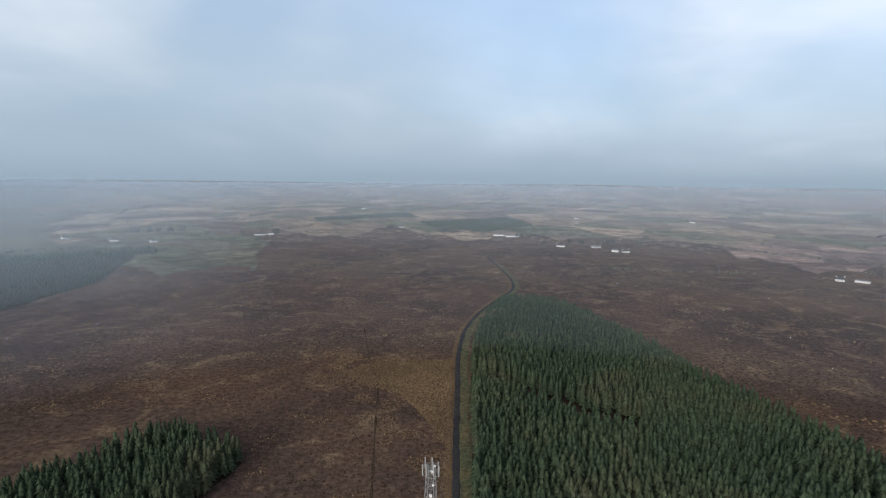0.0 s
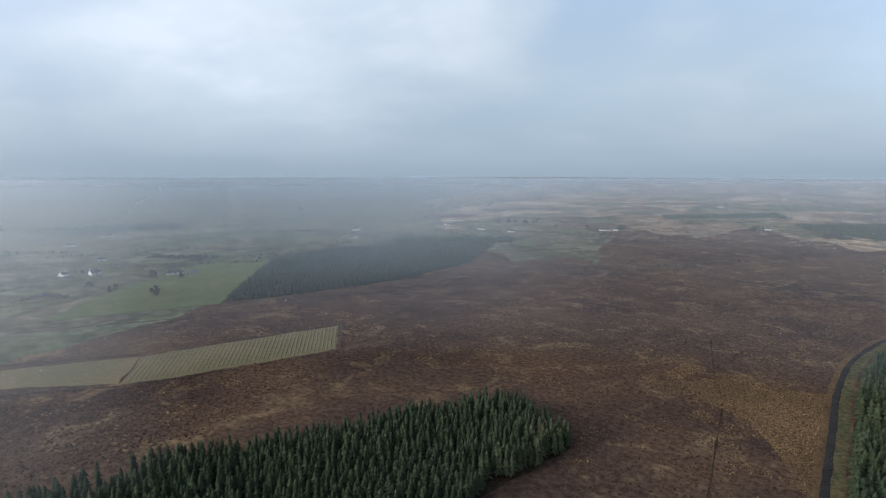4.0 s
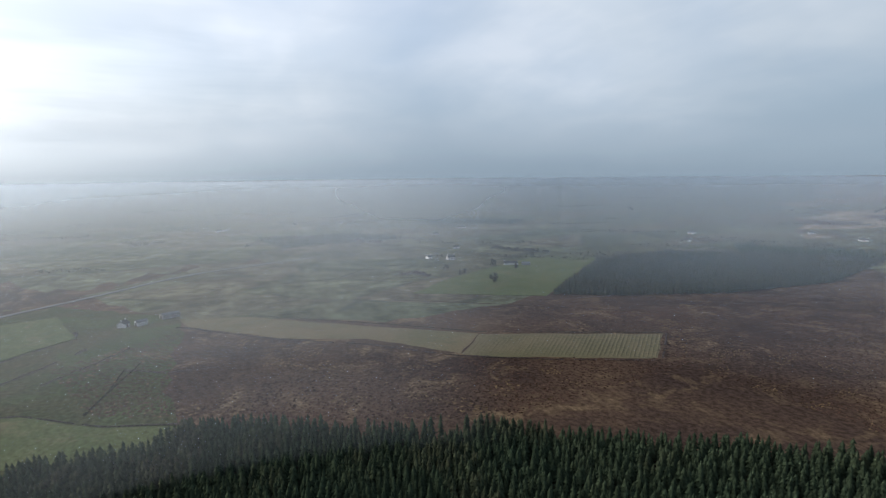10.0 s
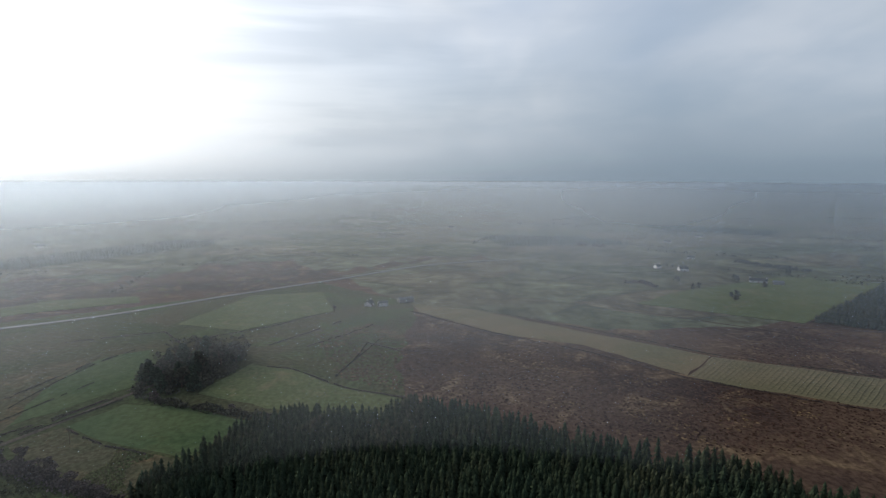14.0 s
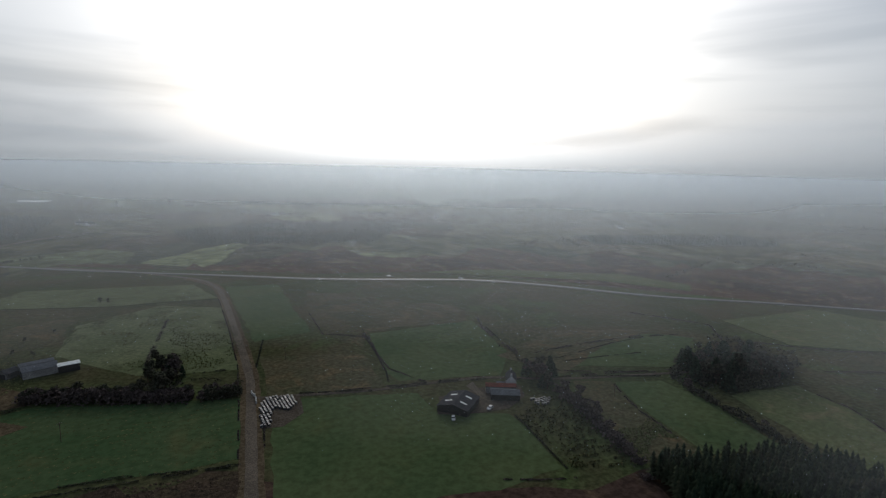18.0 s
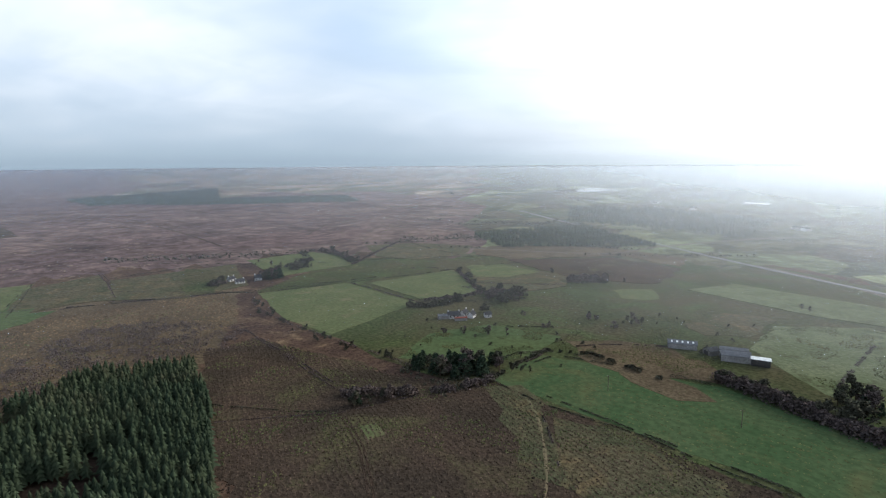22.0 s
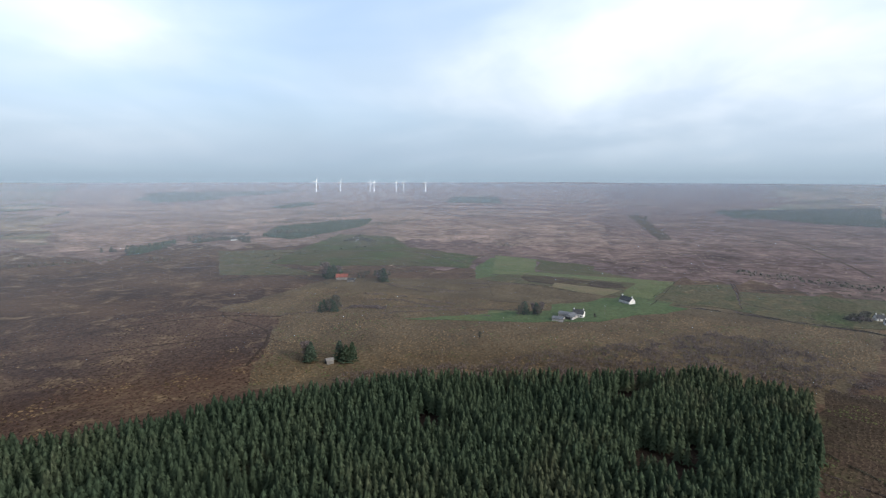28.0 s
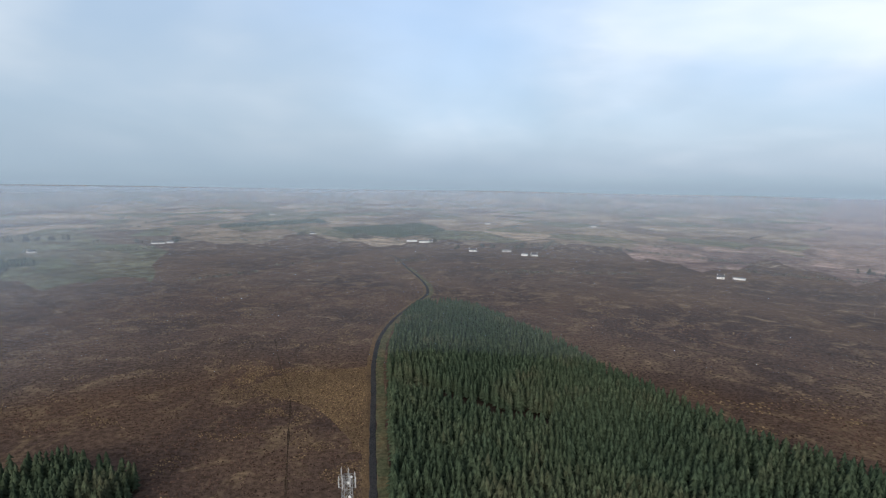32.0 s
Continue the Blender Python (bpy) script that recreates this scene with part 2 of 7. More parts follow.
M_STEEL = material("galvanised_steel", [(0.20, 0.205, 0.21), (0.15, 0.155, 0.16)], (0.8, 4.0), 0.6, metal=0.3)
M_WHITE = material("white_plastic", [(0.52, 0.52, 0.51), (0.45, 0.45, 0.44)], (0.8, 4.0), 0.5)
M_ANTENNA = material("antenna_grey", [(0.34, 0.34, 0.335), (0.27, 0.27, 0.265)], (0.8, 4.0), 0.6)
M_WRAP = material("bale_wrap", [(0.05, 0.05, 0.052), (0.09, 0.09, 0.09)], (0.8, 3.0), 0.34, per_object=0.45, spec=0.5)
M_MUD = material("yard_mud", [(0.052, 0.043, 0.034), (0.072, 0.060, 0.047)], (0.12, 0.9), 0.9, 0.15, 0.8)
M_TYRE = material("rubber", [(0.02, 0.02, 0.02), (0.03, 0.03, 0.03)], (1.0, 4.0), 0.8)
M_POLE = material("weathered_pole", [(0.13, 0.10, 0.075), (0.10, 0.08, 0.065)], (0.5, 3.0), 0.9)
M_TURBINE = material("turbine_white", [(0.82, 0.83, 0.84), (0.78, 0.79, 0.8)], (0.1, 1.0), 0.5)
M_WATER = material("water", [(0.02, 0.025, 0.03), (0.025, 0.03, 0.03)], (0.01, 0.2), 0.08, spec=0.5)




def farmland(name, colours, edge, cell, seed):
    """Far land: irregular fields in several colours, mottled, with darker boundaries."""
    m = bpy.data.materials.new(name)
    m.use_nodes = True
    n = Nodes(m.node_tree)
    pos = n.vec("ADD", n.add("ShaderNodeTexCoord").outputs["Object"], (seed * 531.0, 0, 0))
    warp = n.add("ShaderNodeTexNoise")
    n.link(pos, warp.inputs["Vector"])
    warp.inputs["Scale"].default_value = 0.004
    p = n.vec("ADD", pos, n.vec("SCALE", warp.outputs["Color"], 110.0))
    cells, lines = n.add("ShaderNodeTexVoronoi"), n.add("ShaderNodeTexVoronoi")
    lines.feature = "DISTANCE_TO_EDGE"
    for v in (cells, lines):
        v.voronoi_dimensions = "2D"
        n.link(n.scaled(p, 1.0, 0.62, 1.0), v.inputs["Vector"])
        v.inputs["Scale"].default_value = 1.0 / cell
    hue = n.add("ShaderNodeSeparateColor")
    n.link(cells.outputs["Color"], hue.inputs[0])
    rampn = n.add("ShaderNodeValToRGB")
    n.link(hue.outputs[0], rampn.inputs[0])
    el = rampn.color_ramp.elements
    el[0].color, el[1].color = rgb(*colours[0]), rgb(*colours[-1])
    for k, c in enumerate(colours[1:-1]):
        el.new((k + 1) / (len(colours) - 1)).color = rgb(*c)
    mott = n.ramp(n.noise(p, 0.016, 6.0, 0.68, 0.6), 0.32, 0.68)
    col = n.mix(mott, n.vec("SCALE", rampn.outputs[0], 0.62), n.vec("SCALE", rampn.outputs[0], 1.25))
    far_off = n.ramp(n.vec("LENGTH", n.add("ShaderNodeTexCoord").outputs["Object"]), 1100.0, 2600.0)      # grain blends away on the far slopes
    grain = n.ramp(n.noise(pos, 0.06, 6.0, 0.72, 0.3), 0.30, 0.70)
    grain = n.math("ADD", n.math("MULTIPLY", grain, n.math("SUBTRACT", 1.0, far_off)), n.math("MULTIPLY", far_off, 0.5))
    col = n.mix(grain, n.vec("SCALE", col, 0.60), n.vec("SCALE", col, 1.32))
    pale = n.ramp(n.noise(n.scaled(p, 1.0, 0.5, 1.0), 0.022, 7.0, 0.74, 0.5), 0.56, 0.64)
    col = n.mix(n.math("MULTIPLY", pale, 0.55), col, n.vec("SCALE", col, 1.75))
    for ang in ((0.22, 1.5), (1.6, 0.3)):      # old banks and drains in two directions
        lineup = n.ramp(n.noise(n.scaled(p, *ang, 1.0), 0.028, 4.0, 0.6, 0.2), 0.55, 0.66)
        col = n.mix(n.math("MULTIPLY", lineup, 0.42), col, n.vec("SCALE", col, 0.45))
    broken = n.math("MULTIPLY", n.ramp(n.noise(p, 0.03, 3.0), 0.4, 0.6), 0.8)
    line = n.math("MULTIPLY", n.math("SUBTRACT", 1.0, n.ramp(lines.outputs["Distance"], 0.012, 0.045)), broken)
    col = n.mix(line, col, rgb(*edge))
    b = n.add("ShaderNodeBsdfPrincipled")
    n.link(col, b.inputs["Base Color"])
    b.inputs["Roughness"].default_value = 0.95
    b.inputs["Specular IOR Level"].default_value = 0.0
    n.link(b.outputs[0], n.add("ShaderNodeOutputMaterial").inputs["Surface"])
    return m


M_FARM_N = farmland("far_farmland_north", [(0.085, 0.078, 0.048), (0.062, 0.066, 0.040), (0.155, 0.116, 0.080), (0.066, 0.048, 0.037), (0.20, 0.150, 0.105), (0.095, 0.074, 0.052)], (0.035, 0.036, 0.026), 110, 1)
M_FARM_W = farmland("far_farmland_west", [(0.070, 0.070, 0.042), (0.060, 0.066, 0.038), (0.088, 0.076, 0.050), (0.055, 0.060, 0.036), (0.092, 0.090, 0.056)], (0.034, 0.036, 0.026), 95, 2)
M_FARM_S = farmland("far_farmland_south", [(0.060, 0.066, 0.036), (0.046, 0.040, 0.028), (0.120, 0.135, 0.066), (0.052, 0.044, 0.030), (0.038, 0.044, 0.028), (0.095, 0.108, 0.056)], (0.024, 0.027, 0.020), 85, 3)
M_MOOR = farmland("far_moor", [(0.128, 0.088, 0.072), (0.178, 0.122, 0.098), (0.090, 0.062, 0.053), (0.150, 0.102, 0.083), (0.104, 0.070, 0.060)], (0.075, 0.056, 0.044), 90, 4)
M_MOOR_DARK = farmland("far_dark_moor", [(0.086, 0.056, 0.051), (0.108, 0.074, 0.063), (0.070, 0.047, 0.044), (0.096, 0.065, 0.057), (0.078, 0.052, 0.048)], (0.052, 0.040, 0.034), 120, 5)


# ---------- building helpers ----------


def tri_mesh(name, verts, faces, mat):
    """A mesh of triangles from two arrays."""
    verts, faces = np.asarray(verts, dtype=np.float32), np.asarray(faces, dtype=np.int32)
    me = bpy.data.meshes.new(name)
    me.vertices.add(len(verts))
    me.vertices.foreach_set("co", verts.ravel())
    me.loops.add(len(faces) * 3)
    me.loops.foreach_set("vertex_index", faces.ravel())
    me.polygons.add(len(faces))
    me.polygons.foreach_set("loop_start", np.arange(0, len(faces) * 3, 3, dtype=np.int32))
    me.materials.append(mat)
    me.update(calc_edges=True)
    me.validate()
    return me


def part(name, bm, mat, parent=None, label=""):
    """Link a bmesh as one mesh object, under parent if given."""
    me = bpy.data.meshes.new(name)
    bm.to_mesh(me)
    bm.free()
    me.materials.append(mat)
    ob = new(name, me)
    ob.parent = parent
    return tagged(ob, label)


def child(name, me, parent, m=None, label=""):
    ob = new(name, me)
    ob.parent = parent
    if m is not None:
        ob.matrix_basis = m
    return tagged(ob, label)


def inside(poly, pts):
    """Which of the points lie in the polygon."""
    res = np.zeros(len(pts), bool)
    x, y = pts[:, 0], pts[:, 1]
    for (x0, y0), (x1, y1) in zip(poly, poly[1:] + poly[:1]):
        cross = (y0 > y) != (y1 > y)
        res ^= cross & (x < (x1 - x0) * (y - y0) / ((y1 - y0) or 1e-9) + x0)
    return res


def rough_edge(poly, step=9.0, jitter=1.3, closed=True, seed=1):
    """The outline with many small irregular steps."""
    rng, out = random.Random(seed), []
    ends = poly[1:] + poly[:1] if closed else poly[1:]
    for (x0, y0), (x1, y1) in zip(poly, ends):
        n = max(1, int(math.hypot(x1 - x0, y1 - y0) / step))
        for k in range(n):
            j = jitter if k else jitter * 0.4
            out.append((x0 + (x1 - x0) * k / n + rng.uniform(-j, j), y0 + (y1 - y0) * k / n + rng.uniform(-j, j)))
    if not closed:
        out.append(poly[-1])
    return out


def sheet(name, poly, mat, z, label, category="field", jitter=1.3, step=9.0, kind="structure"):
    """A piece of land: a thin turf slab whose top is at z."""
    pts = rough_edge(poly, step, jitter, True, len(name) + int(abs(poly[0][0])))
    bm = bmesh.new()
    top = [bm.verts.new((x, y, z)) for x, y in pts]
    face = bm.faces.new(top)
    bm.normal_update()
    if face.normal.z < 0:
        face.normal_flip()
    ext = bmesh.ops.extrude_face_region(bm, geom=[face])
    for v in ext["geom"]:
        if isinstance(v, bmesh.types.BMVert):
            v.co.z = z - 0.3
    bmesh.ops.recalc_face_normals(bm, faces=bm.faces[:])
    bmesh.ops.triangulate(bm, faces=bm.faces[:])
    return tagged(part(name, bm, mat), label, category, "", kind)


def smooth_line(pts, step=6.0):
    """Points along a rounded line through pts."""
    P, out = [Vector((x, y, 0)) for x, y in pts], []
    for i in range(len(P) - 1):
        a, b = P[i], P[i + 1]
        ta = (b - P[i - 1]) * 0.5 if i else b - a
        tb = (P[i + 2] - a) * 0.5 if i + 2 < len(P) else b - a
        n = max(1, int((b - a).length / step))
        for k in range(n):
            s = k / n
            out.append((2 * s**3 - 3 * s**2 + 1) * a + (s**3 - 2 * s**2 + s) * ta + (3 * s**2 - 2 * s**3) * b + (s**3 - s**2) * tb)
    return out + [P[-1]]


def ribbon(name, pts, width, mat, z, label, category, step=6.0, jitter=0.15, crown=0.06, kind="structure", parent=None, shift=0.0):
    """A road or strip along a line, slightly raised along the middle, with edges that go into the ground."""
    line, rng, bm, rows = smooth_line(pts, step), random.Random(len(pts)), bmesh.new(), []
    for i, p in enumerate(line):
        d = (line[min(i + 1, len(line) - 1)] - line[max(i - 1, 0)]).normalized()
        s = Vector((-d.y, d.x, 0))
        w = width / 2 + rng.uniform(-jitter, jitter)
        c = p + s * shift
        rows.append([bm.verts.new(c + s * o + Vector((0, 0, h))) for o, h in ((-w - 0.4, min(z - 0.3, -0.1)), (-w, z), (0, z + crown), (w, z), (w + 0.4, min(z - 0.3, -0.1)))])
    for a, b in zip(rows, rows[1:]):
        for k in range(4):
            bm.faces.new((a[k], a[k + 1], b[k + 1], b[k]))
    bmesh.ops.recalc_face_normals(bm, faces=bm.faces[:])
    ob = part(name, bm, mat, parent)
    return tagged(ob, label, category, "", kind)


# ---------- ground: one sheet to the horizon ----------


def swell(x, y):
    """How high the far land rises, 0 to 1; flat round the lakes."""
    k = min(1.0, max(0.0, abs(math.degrees(math.atan2(x, y)) - 112) / 4 - 3.0))
    return k * max(0.0, noise.noise((x / 1500, y / 1500, 0.3)) + 0.15)


def rise(x, y):
    """Height of the land: flat round the bog, climbing gently to a far rim that closes the horizon."""
    u = max(0.0, math.hypot(x, y) - 2000.0) / 2950.0
    return 62.0 * u * u + 10.0 * u * u * swell(x, y)


rings = [0, 60, 120, 170, 230, 300, 400, 550, 750, 1000, 1400, 2000, 2300, 2600, 2900, 3200, 3500, 3800, 4100, 4400, 4700, 4980]
SEG = 192
gv, gf = [(0.0, 0.0, 0.0)], []
for r in rings[1:]:
    for k in range(SEG):
        a = 2 * math.pi * k / SEG
        x, y = r * math.sin(a), r * math.cos(a)
        gv.append((x, y, rise(x, y)))
for k in range(SEG):
    gf.append((0, 1 + (k + 1) % SEG, 1 + k))
for i in range(len(rings) - 2):
    for k in range(SEG):
        a, b = 1 + i * SEG + k, 1 + i * SEG + (k + 1) % SEG
        gf += [(a, b, b + SEG), (a, b + SEG, a + SEG)]
ground = tagged(new("ground", tri_mesh("ground", gv, [f[::-1] for f in gf], M_BOG)), "brown heather bog reaching to a hazy horizon", "ground", "", "structure")

# ---------- forests ----------
FOREST_EAST = [(11, 121), (12, 181), (15, 235), (17, 290), (23, 363), (38, 436), (60, 486), (84, 486), (109, 457), (122, 410), (135, 372), (149, 294),
               (163, 235), (175, 189), (199, 167), (219, 148), (243, 119), (259, 89), (276, 58), (287, -18), (295, -58), (308, -97), (284, -139),
               (223, -115), (158, -80), (105, -52), (75, 20), (50, 90)]
FOREST_WEST = [(-80, 203), (-112, 222), (-130, 215), (-145, 188), (-163, 156), (-183, 120), (-204, 88), (-214, 55), (-225, 25), (-243, 0), (-252, -32),
               (-232, -46), (-233, -84), (-217, -104), (-183, -117), (-163, -121), (-154, -92), (-105, -60), (-88, 40), (-93, 150)]
FOREST_FAR = [(-435, 265), (-591, 429), (-610, 559), (-537, 687), (-440, 759), (-372, 560), (-374, 421), (-405, 319)]
RIDES = [[(20, 294), (37, 279), (52, 264), (69, 249), (85, 232)], [(266, -43), (280, -56)]]      # open lines and holes in the plantation
HOLES = [(232, 48, 10), (224, 40, 7), (214, -50, 10), (204, -60, 9), (221, -68, 8), (273, -49, 6), (84, 240, 9), (160, 92, 5), (196, -40, 6)]



def planted(poly, gap, seed, lean=0.0):
    """Tree places in planted rows, uneven, with open lines and holes."""
    rng = np.random.RandomState(seed)
    P = np.array(poly, float)
    lo, hi = P.min(0), P.max(0)
    mid, ext = (lo + hi) / 2, np.hypot(*(hi - lo)) / 2
    g = np.arange(-ext, ext, gap)
    X, Y = np.meshgrid(g, g)
    X, Y = X.ravel(), Y.ravel()
    c, s = math.cos(lean), math.sin(lean)
    pts = np.stack([mid[0] + c * X - s * Y, mid[1] + s * X + c * Y], 1) + rng.normal(0, gap * 0.3, (len(X), 2))
    pts = pts[inside(poly, pts)]
    keep = rng.rand(len(pts)) > 0.05
    gaps = np.array([noise.noise((x / 11, y / 11, seed * 3.1)) + 0.4 * noise.noise((x / 37, y / 37, seed)) for x, y in pts])
    keep &= gaps < 0.62 + 0.10 * rng.rand(len(pts))
    for line in RIDES:
        for (x0, y0), (x1, y1) in zip(line, line[1:]):
            d = np.array([x1 - x0, y1 - y0], float)
            t = np.clip(((pts - (x0, y0)) @ d) / (d @ d), 0, 1)
            keep &= np.hypot(*(pts - (np.array([x0, y0]) + t[:, None] * d)).T) > 7.4 + 1.8 * rng.rand(len(pts))
    for x, y, r in HOLES:
        keep &= np.hypot(pts[:, 0] - x, pts[:, 1] - y) > r * rng.uniform(0.75, 1.15, len(pts))
    return pts[keep]


def spruce_shape(rng, tiers, points):
    """Vertices and triangles of one spruce, height 1 and crown radius 1: full, ragged, drooping whorls that close up to a pointed cone."""
    V, F = [], []
    for k in range(tiers):
        u = k / tiers
        low = 0.14 + u * 0.82
        top, r = min(1.0, low + 1.35 * 0.82 / tiers), (1 - u) ** 0.58 * rng.uniform(0.86, 1.10) + 0.04
        base, a0 = len(V), rng.uniform(0, 6.28)
        V.append((rng.uniform(-0.03, 0.03), rng.uniform(-0.03, 0.03), top))
        for j in range(points * 2):
            a = a0 + math.pi * j / points + rng.uniform(-0.12, 0.12)
            q = r * (rng.uniform(0.85, 1.30) if j % 2 == 0 else rng.uniform(0.36, 0.54))
            V.append((q * math.cos(a), q * math.sin(a), low + (rng.uniform(-0.05, -0.01) if j % 2 == 0 else rng.uniform(0.0, 0.03))))
        for j in range(points * 2):
            F.append((base, base + 1 + j, base + 1 + (j + 1) % (points * 2)))
    return np.array(V, float), np.array(F, int)


def forest(name, pts, heights, mat, label, tiers, points, seed, spread=0.25):
    """All the far-off trees of one plantation as one mesh."""
    rng = random.Random(seed)
    shapes = [spruce_shape(rng, tiers, points) for _ in range(12)]
    nr = np.random.RandomState(seed)
    which = nr.randint(0, len(shapes), len(pts))
    turn = nr.rand(len(pts)) * 6.28
    lift = np.array([rise(px, py) for px, py in pts])
    VV, FF, off = [], [], 0
    for k, (V, F) in enumerate(shapes):
        i = np.where(which == k)[0]
        if not len(i):
            continue
        h = heights[i][:, None]
        c, s = np.cos(turn[i])[:, None], np.sin(turn[i])[:, None]
        r = h * spread * nr.uniform(0.85, 1.2, (len(i), 1))
        x = pts[i, 0][:, None] + r * (c * V[:, 0] - s * V[:, 1])
        y = pts[i, 1][:, None] + r * (s * V[:, 0] + c * V[:, 1])
        z = h * V[:, 2] + 0 * x + lift[i][:, None]
        VV.append(np.stack([x, y, z], 2).reshape(-1, 3))
        FF.append((F[None] + (off + np.arange(len(i))[:, None, None] * len(V))).reshape(-1, 3))
        off += len(i) * len(V)
    ob = new(name, tri_mesh(name, np.concatenate(VV), np.concatenate(FF), mat))
    return tagged(ob, label, "forest", "", "stuff")


def tree_heights(pts, low, high, seed):
    nr = np.random.RandomState(seed)
    wave = np.array([noise.noise((x / 38, y / 38, seed)) for x, y in pts])
    return (low + high) / 2 + (high - low) * (0.45 * wave + 0.28 * nr.uniform(-1, 1, len(pts)))


for nm, poly, lab in (("forest_floor_east", FOREST_EAST, "dark needle litter under a spruce plantation"), ("forest_floor_west", FOREST_WEST, "dark needle litter under a spruce plantation"),
                      ("forest_floor_far", FOREST_FAR, "dark floor of a distant spruce plantation")):
    sheet(nm, poly, M_FLOOR, 0.06, lab, "forest floor", 1.0)

east = planted(FOREST_EAST, 3.1, 3, 0.35)
west = planted(FOREST_WEST, 3.0, 4, -0.4)
far = planted(FOREST_FAR, 3.9, 5, 0.2)
h_east, h_west = tree_heights(east, 10, 15, 1), tree_heights(west, 9, 13, 2)
# the stretch that is passed nearest stands tree by tree
near_e = (east[:, 0] > 132) & (east[:, 0] < 166) & (east[:, 1] > 88) & (east[:, 1] < 122)
near_w = (west[:, 0] > -172) & (west[:, 0] < -147) & (west[:, 1] > 22) & (west[:, 1] < 58)
forest("spruce_plantation", east[~near_e], h_east[~near_e], M_SPRUCE, "dense dark green spruce plantation on the bog", 6, 5, 11, 0.20)
forest("spruce_plantation", west[~near_w], h_west[~near_w], M_SPRUCE, "dense dark green spruce plantation beside pasture", 6, 5, 12, 0.19)
forest("spruce_plantation", far, tree_heights(far, 3.5, 6, 3), M_YOUNG, "hazy dark young plantation beyond the bog", 3, 4, 13, 0.42)

# single spruces
spruces = []
for k in range(4):
    rng = random.Random(40 + k)
    V, F = spruce_shape(rng, 10, 7)
    V[:, :2] *= 0.20 * 12
    V[:, 2] *= 12
    crown_me = tri_mesh("crown", V, F, M_SPRUCE1)
    bm = bmesh.new()
    bmesh.ops.create_cone(bm, cap_ends=True, segments=6, radius1=0.17, radius2=0.03, depth=11.0, matrix=Matrix.Translation((0, 0, 5.3)))
    tr = bpy.data.meshes.new("trunk")
    bm.to_mesh(tr)
    bm.free()
    tr.materials.append(M_BARK)
    spruces.append((tr, crown_me))
for pts, hs in ((east[near_e], h_east[near_e]), (west[near_w], h_west[near_w])):
    for i, ((x, y), h) in enumerate(zip(pts, hs)):
        tree = tagged(new("spruce_tree"), "dark green spruce in a dense planted row", "tree", "plantation spruces")
        tree.matrix_basis = Matrix.Translation((x, y, 0)) @ Matrix.Rotation(i * 2.4, 4, "Z") @ Matrix.Diagonal((h / 12, h / 12, h / 12, 1))
        tr, cr = spruces[i % 4]
        child("trunk", tr, tree)
        child("crown", cr, tree)

# ---------- roads ----------
ribbon("road", [(2, 100), (5, 150), (6, 189), (7, 232), (9, 284), (11, 339), (18, 400), (33, 455), (55, 510), (75, 560), (79, 625), (70, 743), (63, 850), (45, 890)], 2.7, M_TARMAC, 0.19, "narrow dark tarmac road across the bog", "road")
ribbon("road", [(-22, -120), (-28, -166), (-35, -204), (-44, -253), (-50, -291), (-56, -368), (-62, -461), (-61, -515), (-43, -557), (15, -619), (94, -678)], 4.6, M_GRAVEL, 0.17, "worn pale farm lane between pastures", "lane")
ribbon("road", [(-45, -257), (-98, -240), (-134, -233), (-162, -226), (-201, -205), (-256, -185), (-300, -170)], 2.6, M_MUD, 0.17, "narrow farm track between hedges", "lane")
ribbon("road", [(617, -1093), (375, -890), (189, -742), (109, -680), (19, -616), (-70, -559), (-162, -499), (-284, -440), (-343, -389), (-408, -310), (-491, -240), (-589, -151), (-672, -82), (-715, -13), (-760, 80)], 4.8, M_WET, 0.56, "wet main road across the lowland", "road")
ribbon("road", [(403, -578), (246, -641), (204, -736), (128, -865), (55, -956)], 5.0, M_GRAVEL, 0.52, "pale side road joining the main road", "road")

# ---------- fields ----------
sheet("rough_grazing", [(300, -228), (200, -215), (60, -212), (-30, -188), (-138, -124), (-165, -125), (-235, -92), (-264, -38), (-310, -50), (-470, -55), (-560, -170), (-420, -330), (-300, -480),
                        (-160, -530), (20, -640), (150, -720), (330, -600), (480, -420), (420, -270)], M_ROUGH, 0.012, "rough olive-brown grazing between the pastures", "grazing", 3.0, 15.0)
sheet("rough_grazing", [(-475, -70), (-440, 20), (-400, 95), (-420, 215), (-440, 250), (-600, 445), (-720, 400), (-760, 200), (-740, -60), (-600, -160)], M_FARM_W, 0.012,
      "dull rushy grazing in the mist", "grazing", 4.0, 15.0)
